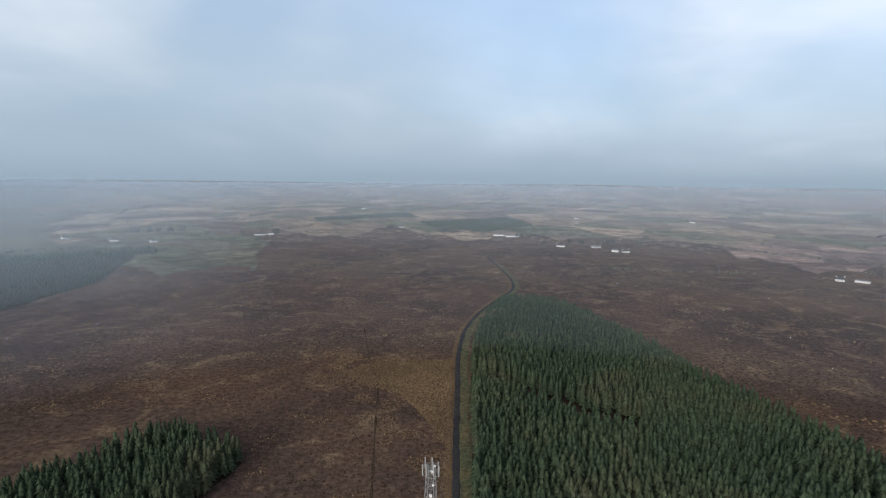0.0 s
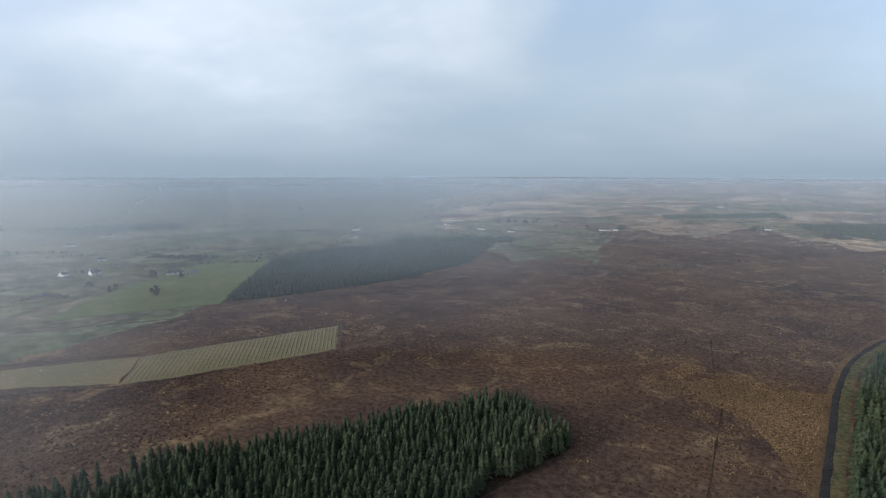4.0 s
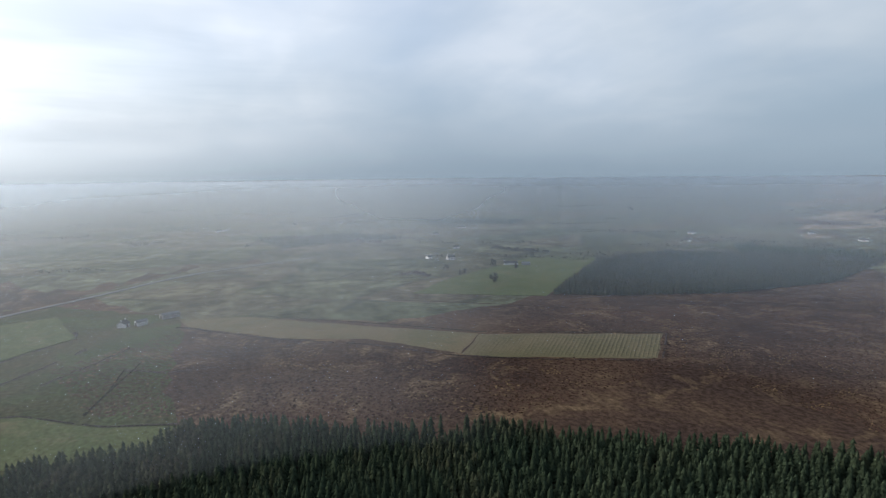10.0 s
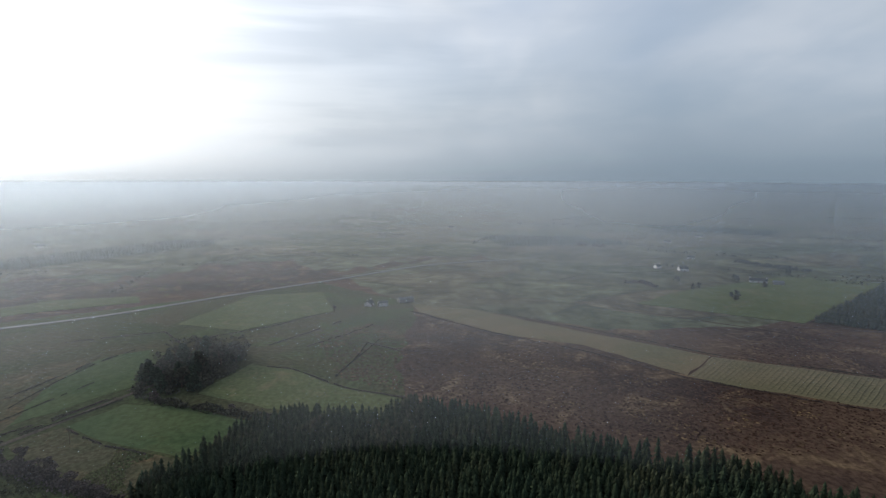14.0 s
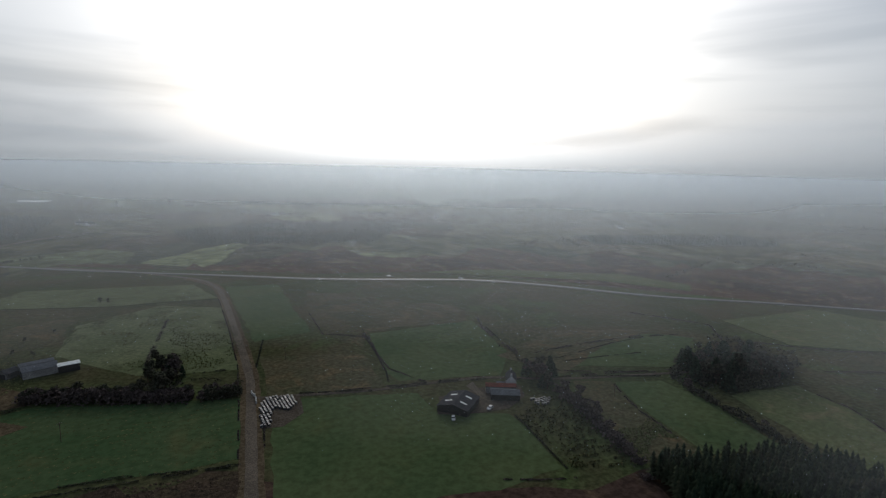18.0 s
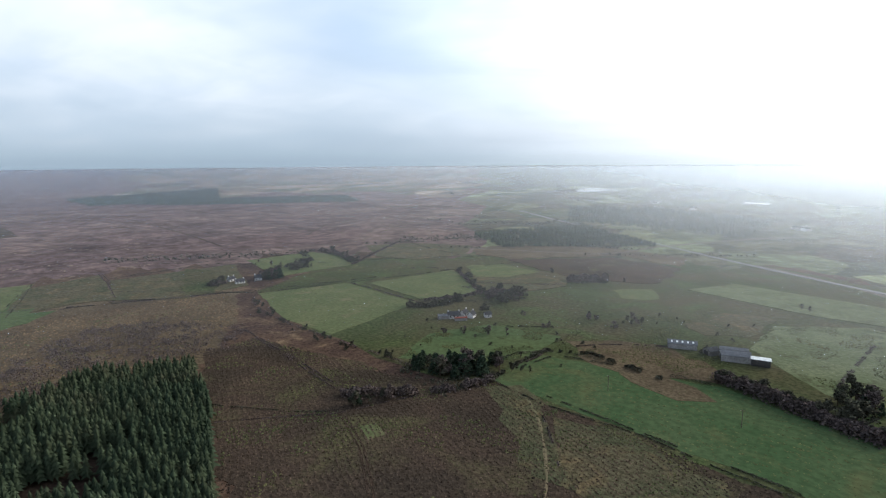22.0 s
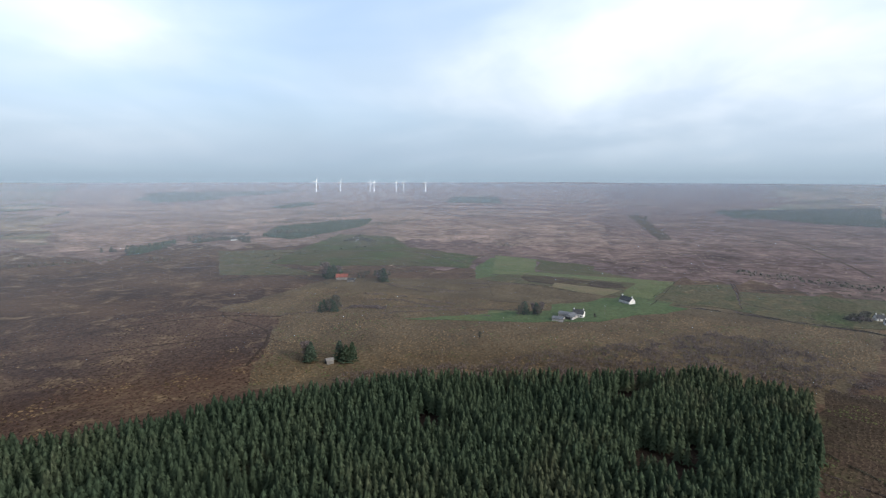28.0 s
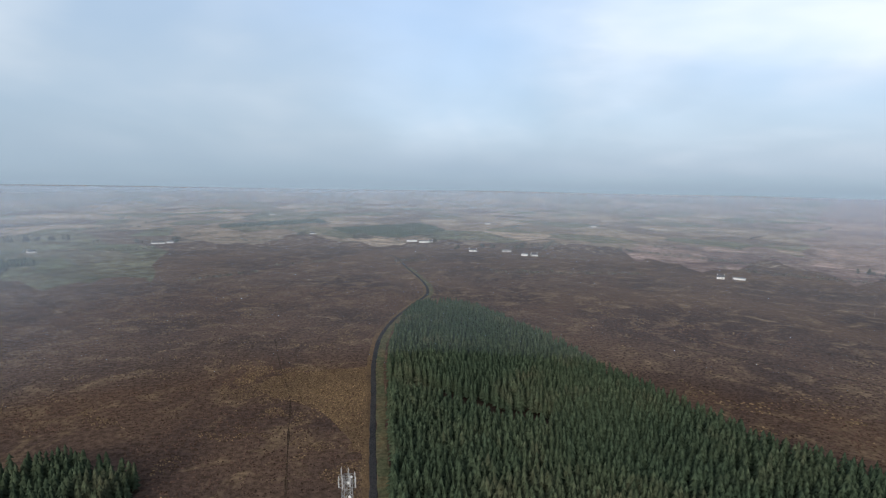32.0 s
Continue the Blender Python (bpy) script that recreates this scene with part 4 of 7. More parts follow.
HEDGES = [
    (1.6, 2.0, "low dark hedge along a field bank", [(147, -229), (111, -219), (61, -217), (28, -209), (-32, -199)]),
    (8.0, 9.0, "thick dark shelter belt beside the lane", [(50, -302), (40, -297), (15, -284), (-20, -268)]),
    (5.5, 6.5, "thick dark shelter belt beside the lane", [(-24, -266), (-42, -264)]),
    (2.2, 2.2, "ragged hedge between pastures", [(147, -229), (143, -255), (140, -279)]),
    (2.6, 3.2, "overgrown hedge with bare bushes", [(415, -263), (390, -245), (361, -233), (320, -226), (266, -222), (211, -219), (183, -216)]),
    (1.8, 2.2, "low hedge between two pastures", [(379, -343), (330, -336), (276, -326)]),
    (1.8, 2.2, "dark hedge along a straight ditch", [(520, -190), (436, -251), (414, -267), (379, -345), (334, -455), (300, -530)]),
    (3.0, 4.0, "tall bushy hedge between pastures", [(334, -455), (251, -380), (277, -332)]),
    (2.2, 2.6, "hedge at the end of a bright pasture", [(147, -232), (133, -283), (100, -287)]),
    (0.9, 1.4, "low heather bank along a ditch", [(218, -114), (200, -134), (181, -153), (170, -178), (157, -200)]),
    (1.7, 2.2, "dark hedge along a field edge", [(112, -228), (61, -219), (12, -211), (-27, -199)]),
    (0.7, 1.0, "clipped hedge beside the farm track", [(-66, -251), (-98, -243), (-129, -235), (-160, -229)]),
    (1.5, 2.0, "low hedge beside the dark pasture", [(-149, -186), (-146, -170), (-139, -138)]),
    (3.0, 3.6, "overgrown hedge below the plantation", [(-221, -322), (-210, -300), (-200, -252)]),
    (1.0, 1.5, "ditch bank with low growth", [(-200, -240), (-219, -231), (-270, -236), (-319, -234)]),
    (1.2, 1.6, "low hedge along a farm track", [(-201, -208), (-262, -188), (-310, -172)]),
    (1.1, 1.5, "thin ragged field hedge", [(-134, -337), (-126, -300), (-117, -258), (-112, -244)]),
    (1.2, 2.4, "rushy bank between two fields", [(-221, -193), (-212, -175), (-205, -159), (-195, -119)]),
    (4.0, 4.5, "tall dark hedge between pastures", [(-252, -170), (-245, -147), (-236, -108), (-237, -88)]),
    (1.4, 2.0, "ragged bank beside the moor", [(-304, -128), (-301, -111), (-274, -71), (-264, -36)]),
    (5.0, 6.0, "belt of bare trees below the farm", [(-186, -196), (-180, -170), (-174, -152), (-167, -126), (-160, -118)]),
    (1.2, 1.5, "low hedge at the pasture foot", [(-112, -145), (-126, -137), (-138, -132)]),
    (1.1, 1.5, "low dark hedge along a ditch", [(-209, -227), (-242, -221), (-279, -213)]),
    (1.4, 2.0, "dark bank along a straw-coloured strip", [(-442, -57), (-384, 13), (-349, 70), (-305, 119), (-277, 172), (-253, 229)]),
    (1.0, 1.6, "low dark bank along a strip field", [(-458, -2), (-396, 90), (-348, 153), (-297, 276)]),
    (2.2, 3.0, "dark scrub at the strip's end", [(-295, 275), (-275, 256), (-254, 235)]),
    (1.2, 1.6, "ragged low hedge along a ditch", [(-291, -83), (-345, -73), (-365, -70)]),
    (1.6, 2.2, "scrubby ditch line across the moor", [(307, -193), (261, -184), (208, -172), (183, -168)]),
    (1.8, 2.2, "hedge behind the brown moor", [(499, -133), (465, -200), (422, -273)]),
    (1.6, 2.0, "low hedge in the mist", [(-256, -187), (-218, -207), (-204, -216)]),
    (1.4, 2.0, "thin hedge between misty fields", [(-328, -228), (-278, -241), (-225, -244)]),
    (0.9, 1.4, "low hedge across small fields", [(692, -11), (562, -20)]),
    (0.9, 1.4, "low hedge behind a cottage", [(510, -73), (560, -110), (630, -161)]),
    (2.4, 4.0, "line of bare bushes on the moor", [(405, 210), (446, 150), (462, 71)]),
    (2.0, 3.0, "far dark hedge between fields", [(585, 224), (680, 150), (773, 69)]),
    (2.0, 2.6, "far dark hedge between fields", [(612, 74), (644, 3), (562, -90)]),
    (1.6, 2.0, "low hedge beside the lane", [(-68, -341), (-62, -320), (-55, -296)]),
    (1.4, 2.0, "pale bank at the plantation edge", [(-418, 242), (-407, 315), (-372, 421), (-325, 492)]),
    (0.45, 1.0, "low bare bank along the lane", [(-30, -204), (-38, -250), (-46, -300), (-52, -368), (-58, -461)]),
    (0.45, 1.0, "low bare bank along the lane", [(-40, -204), (-49, -248)]),
    (2.0, 3.0, "bushy hedge near the white farm", [(330, -560), (420, -480), (511, -347)]),
    (2.6, 5.0, "row of bare bushes on rough moor", [(500, 165), (498, 130), (470, 70)]),
    (2.4, 4.0, "row of bare bushes by green strip", [(429, 126), (450, 67), (459, 18)]),
    (1.2, 2.0, "dark bank across rough moor", [(559, 172), (530, 79), (581, 16)]),
    (1.2, 2.0, "dark bank on the moor edge", [(535, 345), (592, 300), (543, 219)]),
    (1.2, 1.8, "low bank between hill fields", [(661, 352), (720, 360), (796, 371)]),
    (1.2, 1.8, "low bank between hill fields", [(669, 84), (720, 150), (855, 204)]),
    (1.2, 1.8, "low bank between hill fields", [(820, 240), (760, 290), (690, 300)]),
    (2.0, 3.0, "far bushy hedge between fields", [(560, -400), (600, -300), (660, -260)]),
    (1.3, 1.8, "low dark bank between hill fields", [(634, 48), (599, 10)]),
    (1.3, 1.8, "low dark bank between hill fields", [(603, 46), (544, -45), (534, -89)]),
    (1.3, 1.8, "low dark bank between hill fields", [(520, -107), (486, -162), (455, -211), (434, -259)]),
    (1.3, 1.8, "low dark bank between hill fields", [(524, -110), (621, -154)]),
    (1.3, 1.8, "low dark bank between hill fields", [(499, -176), (542, -199), (621, -216)]),
    (1.3, 1.8, "low dark bank between hill fields", [(568, -209), (539, -257)]),
]
HEDGES += [
    (5, 6, "dark scrubby thicket belt on the moor edge", [(194, -167), (183, -177), (170, -187), (151, -208), (143, -228)]),
    (3.2, 3.5, "ragged hedge round a bright pasture", [(144, -230), (145, -256), (142, -286), (116, -297), (88, -287), (72, -283)]),
    (3, 4, "brown scrubby bank across light pasture", [(-18, -416), (-9, -366), (-3, -332), (0, -304)]),
    (2.2, 3, "dark hedge beside the farm lane", [(-16, -305), (-29, -301), (-46, -299)]),
    (6, 6, "dark belt of trees beside the lane", [(-24, -270), (-31, -270), (-41, -268)]),
    (5, 6, "tall bushes round the white farm", [(278, -311), (263, -320), (254, -338), (255, -354)]),
    (8, 7, "tall dark trees behind the white farm", [(238, -368), (240, -389), (221, -391)]),
    (4, 5, "dark hedge between far pastures", [(542, -442), (504, -436), (454, -416)]),
    (4, 5, "dark hedge between far pastures", [(444, -407), (474, -471), (512, -553), (513, -602)]),
    (3, 4, "dark hedge between far pastures", [(505, -569), (446, -546), (377, -526)]),
    (4, 5, "tall hedge beside the moor farm", [(471, -253), (472, -271)]),
    (5, 5, "dark trees beside the moor farm", [(468, -305), (494, -338), (491, -359), (501, -397)]),
    (3, 4, "hedge beside the small pasture", [(288, -408), (270, -418), (245, -432), (205, -455)]),
    (7, 14, "dark scrubby wood beside cut bog", [(216, -472), (201, -480), (184, -496)]),
    (1.6, 2.4, "overgrown ditch across the rough pasture", [(130, -304), (120, -316), (98, -331), (82, -338)]),
    (2.2, 3, "bushy line across the rough pasture", [(186, -313), (160, -332), (139, -305)]),
    (1.6, 2, "heather bank across the brown moor", [(325, -198), (264, -187), (208, -175)]),
    (1.6, 2.2, "dark bank across the brown moor", [(236, -122), (197, -143), (182, -155)]),
    (1.4, 1.8, "thin dark hedge round a green pasture", [(-130, -326), (-124, -289), (-120, -261), (-130, -235)]),
    (1.8, 2.4, "dark hedge along the farm track", [(-67, -252), (-102, -238), (-138, -232), (-161, -224)]),
    (1.5, 2, "dark bank beside olive strips", [(-210, -244), (-246, -245), (-303, -238)]),
    (1.4, 2, "dark bank across green pasture", [(-154, -215), (-178, -216), (-209, -204), (-251, -183)]),
    (2.2, 4, "dark scrub on the misty bog", [(-344, -143), (-368, -129), (-407, -109)]),
    (2.2, 4, "dark scrub on the misty bog", [(-343, -116), (-373, -96), (-398, -82)]),
    (2, 3, "dark scrub in the mist", [(-443, -59), (-434, -43), (-420, -33)]),
    (1.4, 2, "dark bank across the rusty moor", [(-290, -82), (-322, -78), (-355, -77)]),
    (1.6, 2.4, "dark bank across the rusty moor", [(-355, -77), (-340, -53), (-340, -24)]),
    (2, 3, "dark scrub along the main road", [(-338, -285), (-353, -261), (-369, -232), (-344, -206)]),
    (1.5, 2, "low hedge beyond the wood", [(-360, -192), (-390, -158), (-435, -129)]),
    (3, 4, "dark hedgerow below the pines", [(291, -328), (273, -334), (259, -350), (232, -358), (213, -391)]),
    (3, 4, "dark scrubby bank on rough pasture", [(279, -392), (247, -389), (209, -376)]),
    (5, 8, "dark thicket beside cut bog", [(217, -486), (201, -492), (179, -483)]),
    (2, 2.5, "dark hedge beside pale grazing", [(377, -430), (361, -447), (333, -449)]),
    (2.5, 3, "ragged hedge above a pasture", [(157, -249), (153, -271), (136, -288), (112, -290), (50, -291)]),
    (1.6, 2.5, "dark bank across the rushy moor", [(110, -216), (93, -194), (80, -175)]),
    (2.4, 3, "dark hedge beside the lane", [(-22, -294), (-34, -286), (-45, -278)]),
    (1.4, 2, "thin hedge beside the lane", [(-112, -388), (-106, -337), (-131, -317), (-117, -259)]),
    (2, 3, "dark bushes on a field edge", [(-214, -302), (-205, -269), (-201, -252), (-191, -231)]),
    (2.4, 4, "dark scrub on rough grazing", [(547, 155), (517, 104), (526, 67)]),
    (2.6, 4, "dark scrub on rough grazing", [(474, 154), (479, 122), (447, 72), (433, 33)]),
    (3.2, 6, "brown bushes on rough grazing", [(429, 184), (445, 173), (446, 150), (444, 127)]),
    (1.8, 3, "low dark bank on the hill", [(634, 337), (613, 260), (628, 190), (637, 127)]),
    (2, 3, "dark hedge below the hill fields", [(567, 90), (575, 43), (576, -18)]),
    (3, 5, "dark hedge below the bog", [(584, -215), (580, -263), (575, -314), (534, -343)]),
    (2.2, 3, "dark hedge between strip fields", [(621, -213), (559, -199), (499, -182)]),
    (1.8, 2.5, "dark bank between strip fields", [(496, -105), (550, -129), (626, -158)]),
    (1.8, 2.5, "dark bank along the moor lane", [(496, -125), (485, -177), (454, -213), (434, -254)]),
    (7, 9, "dark clump of trees near the moor farm", [(472, -346), (478, -364), (472, -372)]),
    (6, 7, "line of dark trees on a pasture edge", [(558, -437), (537, -453), (494, -437), (458, -422)]),
    (7, 8, "dark trees beside the white farmhouse", [(473, -252), (476, -270)]),
    (8, 8, "dark trees beside the white farmhouse", [(464, -302), (471, -326)]),
    (2.2, 3, "dark hedge along the moor lane", [(438, -272), (407, -302), (375, -376)]),
    (6, 14, "far dark trees round a hill farm", [(916, 633), (976, 636), (985, 566)]),
    (5, 10, "far dark trees on the hill", [(917, 339), (945, 311), (912, 282)]),
    (2.4, 4, "far hedge across the hill pastures", [(765, 397), (793, 310), (811, 194), (698, 81)]),
    (2, 4, "far hedge across the hill pastures", [(680, 267), (717, 194), (674, 106)]),
    (5, 10, "far dark trees on the hill", [(711, 609), (758, 598), (798, 592)]),
    (6, 12, "far dark trees round a hill farm", [(839, 586), (901, 569), (930, 530)]),
    (2, 4, "low bank across the hill pastures", [(598, 452), (643, 379), (702, 301), (731, 220)]),
    (2, 4, "dark hedges in the misty pasture", [(-646, 120), (-653, 193), (-667, 245)]),
    (4, 8, "dim trees in the misty pasture", [(-585, 159), (-593, 175), (-564, 186)]),
    (3, 6, "dim hedgerow in the mist", [(-584, 27), (-587, 84), (-623, 116)]),
    (5, 14, "dim belt of wood in the mist", [(-1029, 62), (-941, 138), (-888, 205)]),
    (5, 12, "dim belt of wood in the mist", [(-748, 350), (-700, 374), (-676, 408)]),
]
for i, (h, w, lab, pts) in enumerate(HEDGES):
    dense = any(word in lab for word in ("thick dark", "tall", "belt", "trees", "wood"))
    if h < 2.3:      # mostly banks with low growth
        h, w = h * 0.55, w * 0.5
    elif not dense:
        h, w = h * 0.75, w * 0.6
    hedge(pts, h, w, lab, M_TWIG if i % 2 or "bare" in lab or "scrub" in lab or "heather" in lab else None, gap=0.055 * min(1.0, 14.0 / (h * w)) if h > 2.4 else 0.085, size=0.66 if h > 2.4 else 0.36, uneven=0.3 if "thick dark" in lab else 0.75, holes=0.0 if "thick dark" in lab else 0.30 if dense else 0.40,
          category="trees" if "trees" in lab or "wood" in lab else "scrub" if "scrub" in lab or "thicket" in lab else "hedge")


def scrub(poly, count, low, high, mat, label, size=0.6, category="scrub", seed=1, clump=9, name="scrub"):
    """A thicket: many uneven low bushes as one mass."""
    nr = np.random.RandomState(seed)
    P = np.array(poly, float)
    lo, hi = P.min(0), P.max(0)
    c = nr.uniform(lo, hi, (count * 3, 2))
    w = np.array([noise.noise((x / 14, y / 14, seed)) + 0.5 * noise.noise((x / 5, y / 5, seed)) for x, y in c])
    c = c[inside(poly, c) & (w > -0.22)][:count]
    r = nr.uniform(0.6, 1.6, len(c)) * high * 0.5
    h = nr.uniform(low, high, len(c))
    d = nr.normal(0, 1, (len(c), clump, 3))
    d /= np.linalg.norm(d, axis=2)[:, :, None]
    d *= nr.uniform(0.5, 1.0, (len(c), clump, 1))
    X = np.stack([c[:, 0][:, None] + d[:, :, 0] * r[:, None], c[:, 1][:, None] + d[:, :, 1] * r[:, None], h[:, None] * (0.5 + 0.5 * d[:, :, 2])], 2).reshape(-1, 3)
    V, F = leaf_cloud(X, size, nr)
    return tagged(new(name, tri_mesh(name, V, F, mat)), label, category, "", "stuff")


scrub([(303, 69), (326, 25), (356, -27), (385, -80), (413, -132), (398, -173), (355, -188), (328, -202), (299, -167), (311, -144), (328, -106), (305, -59), (292, -16), (284, 40), (262, 118), (285, 110)], 1500, 1.2, 4.4, M_TWIG, "brown leafless thicket behind the plantation", 0.36, seed=3, clump=30)
scrub([(-250, -176), (-285, -196), (-320, -190), (-328, -153), (-305, -141), (-267, -149)], 260, 1.5, 5.0, M_HEDGE, "dark undergrowth of a small wood", 0.9, seed=4, clump=18)
scrub([(-307, -206), (-354, -215), (-358, -167), (-325, -146), (-293, -161), (-268, -176)], 160, 1.5, 4.0, M_HEDGE, "dark scrub in the mist", 0.8, seed=5, clump=16)
scrub([(150, -195), (190, -205), (200, -225), (165, -245), (145, -235)], 90, 1.0, 3.0, M_HEDGE, "dark bushes round a clump of conifers", 0.6, seed=6, clump=16)
scrub([(-148, -184), (-186, -192), (-172, -150), (-162, -128), (-142, -138)], 500, 0.4, 1.3, M_RUSH, "rank weeds below the farmyard", 0.4, seed=7, clump=8)


def tufts(name, poly, count, size, mat, label, seed, height=0.45, patchy=0.0, avoid=(), rows=None):
    """Grass and heather tufts over a piece of land, as one object."""
    nr = np.random.RandomState(seed)
    P = np.array(poly, float)
    lo, hi = P.min(0), P.max(0)
    c = nr.uniform(lo, hi, (count * 3, 2))
    c = c[inside(poly, c)]
    for hole in avoid:
        c = c[~inside(hole, c)]
    if patchy:
        w = np.array([noise.noise((x / 17, y / 17, seed)) + 0.6 * noise.noise((x / 55, y / 55, seed + 9)) for x, y in c])
        c = c[w > patchy]
    c = c[:count]
    n = len(c)
    if rows:      # gathered into wavering lines
        ang, gap = radians(rows[0]), rows[1]
        across = c @ np.array([-math.sin(ang), math.cos(ang)])
        shift = np.round(across / gap) * gap - across + 0.4 * gap * np.sin(c @ np.array([math.cos(ang), math.sin(ang)]) / 9) + nr.normal(0, 0.14 * gap, n)
        c = c + shift[:, None] * np.array([-math.sin(ang), math.cos(ang)])
    a = nr.rand(n) * 6.28
    s = size * nr.uniform(0.5, 1.3, n)
    h = height * nr.uniform(0.5, 1.4, n)
    ring = [(c[:, 0] + s * np.cos(a + q), c[:, 1] + s * np.sin(a + q), np.zeros(n)) for q in (0, 1.57, 3.14, 4.71)]
    top = (c[:, 0] + 0.3 * s * np.cos(a * 3), c[:, 1] + 0.3 * s * np.sin(a * 3), h)
    V = np.stack([np.stack(v, 1) for v in (*ring, top)], 1).reshape(-1, 3)
    i = np.arange(n)[:, None] * 5
    F = np.concatenate([i + [k, (k + 1) % 4, 4] for k in range(4)], 0)
    return tagged(new(name, tri_mesh(name, V, F, mat)), label, "grass", "", "stuff")


BOG_NORTH = [(-60, 150), (-110, 260), (-240, 240), (-420, 360), (-330, 520), (-150, 620), (30, 600), (60, 520), (15, 400), (5, 290), (2, 150)]
STRIPS = [[(-344, 151), (-296, 273), (-256, 233), (-295, 139), (-308, 122)], [(-472, -61), (-454, -4), (-389, 86), (-345, 150), (-309, 122), (-362, 72), (-383, 21), (-441, -50)]]
BOG_EAST = [(90, 500), (220, 480), (400, 300), (420, 200), (262, 150), (180, 205), (140, 380)]
BOG_WEST = [(-215, 110), (-240, 240), (-330, 330), (-420, 250), (-340, 150), (-290, 110), (-345, 60), (-430, -60), (-370, -120), (-290, -80), (-255, 0)]
MOOR_SOUTH = [(110, -57), (160, -84), (283, -145), (307, -158), (307, -193), (183, -205), (148, -228), (60, -214), (-30, -194), (-25, -150), (40, -110)]
MOOR_EAST = [(262, 156), (406, 206), (413, 272), (520, 226), (500, 60), (476, -92), (447, -253), (368, -219), (300, -150), (318, -90), (305, -20), (295, 60)]
tufts("heather", BOG_NORTH, 34000, 0.55, M_HEATH, "dark brown heather tufts on the bog", 21, 0.5, avoid=STRIPS)
tufts("moor_grass", BOG_NORTH, 24000, 0.45, M_TUFT, "tawny moor grass in ragged patches", 22, 0.5, 0.28, avoid=STRIPS)
tufts("heather", BOG_EAST, 9000, 0.8, M_HEATH, "dark brown heather tufts on the bog", 23, 0.5)
tufts("moor_grass", BOG_EAST, 4500, 0.9, M_TUFT, "tawny moor grass in ragged patches", 24, 0.5, 0.3)
tufts("heather", BOG_WEST, 9000, 0.8, M_HEATH, "russet heather tufts beside strip fields", 25, 0.5, avoid=STRIPS)
tufts("moor_grass", BOG_WEST, 5000, 0.9, M_TUFT, "tawny grass on old turf banks", 26, 0.5, 0.25, avoid=STRIPS)
tufts("moor_grass", MOOR_SOUTH, 24000, 0.55, M_TUFT_BROWN, "brown tussocks in furrowed rows", 27, 0.5, rows=(-28, 2.3))
tufts("grass", [(147, -229), (140, -279), (98, -283), (46, -291), (-43, -258), (-36, -202), (54, -217), (106, -223)], 2600, 0.6, M_RUSH, "mown grass lines on a bright pasture", 61, 0.22, 0.0, rows=(-8, 4.6))
tufts("rushes", MOOR_SOUTH, 7000, 0.6, M_RUSH, "olive rush tufts on damp moor", 28, 0.6, 0.12)
GREEN = [poly for mat, lab, poly in FIELDS if mat in (M_PASTURE, M_PALE, M_DULL)]
tufts("moor_grass", MOOR_EAST, 26000, 0.8, M_TUFT, "tawny tussocks on rough grazing", 29, 0.5, 0.0, GREEN)
tufts("rushes", MOOR_EAST, 5000, 0.8, M_RUSH, "olive rush tufts on rough grazing", 30, 0.6, 0.2, GREEN)
ROADSIDE = [(-57, 303), (-50, 320), (-29, 326), (7, 332), (6, 274), (4, 214), (-3, 234), (-15, 262), (-31, 280), (-45, 288)]
sheet("field", ROADSIDE, M_ROADSIDE, 0.034, "tawny-orange moor grass beside the bog road", "grass", 4.0, 7.0)
tufts("moor_grass", ROADSIDE, 9000, 0.38, M_TUFT, "bright tawny moor grass beside the road", 31, 0.4)
tufts("moor_grass", [(-78, 345), (-31, 335), (5, 335), (6, 274), (4, 185), (-14, 190), (-34, 235), (-72, 265)], 6000, 0.4, M_TUFT, "tawny moor grass in ragged patches", 32, 0.4, 0.12)
RUSHY = [[(206, -223), (220, -270), (199, -311), (146, -317), (145, -272), (165, -240)], [(-131, -458), (-221, -363), (-213, -323), (-134, -328), (-120, -300), (-104, -340)],
         [(37, -425), (-16, -460), (-57, -433), (-54, -295), (3, -312), (43, -364)], [(112, -502), (83, -553), (-45, -525), (-58, -465), (12, -470)],
         [(-202, -201), (-220, -191), (-205, -157), (-196, -120), (-170, -126), (-182, -165)], [(30, -300), (140, -290), (150, -390), (60, -420)]]
for i, poly in enumerate(RUSHY):
    tufts("rushes", poly, 2600, 0.55, M_RUSH, "dark rush tufts scattered over pasture", 40 + i, 0.6, 0.1)

# crisp pale banks and grass on the far moors and fields
M_BLEACHED = material("bleached_grass", [(0.175, 0.132, 0.094), (0.125, 0.096, 0.068)], (0.01, 0.2), 0.95, island=0.4)


def fan(a0, a1, r0, r1):
    """A sector of land between two headings (clockwise from +y) and two distances."""
    n = 12
    arc = [a0 + (a1 - a0) * k / n for k in range(n + 1)]
    return [(r0 * math.sin(radians(a)), r0 * math.cos(radians(a))) for a in arc] + [(r1 * math.sin(radians(a)), r1 * math.cos(radians(a))) for a in arc[::-1]]


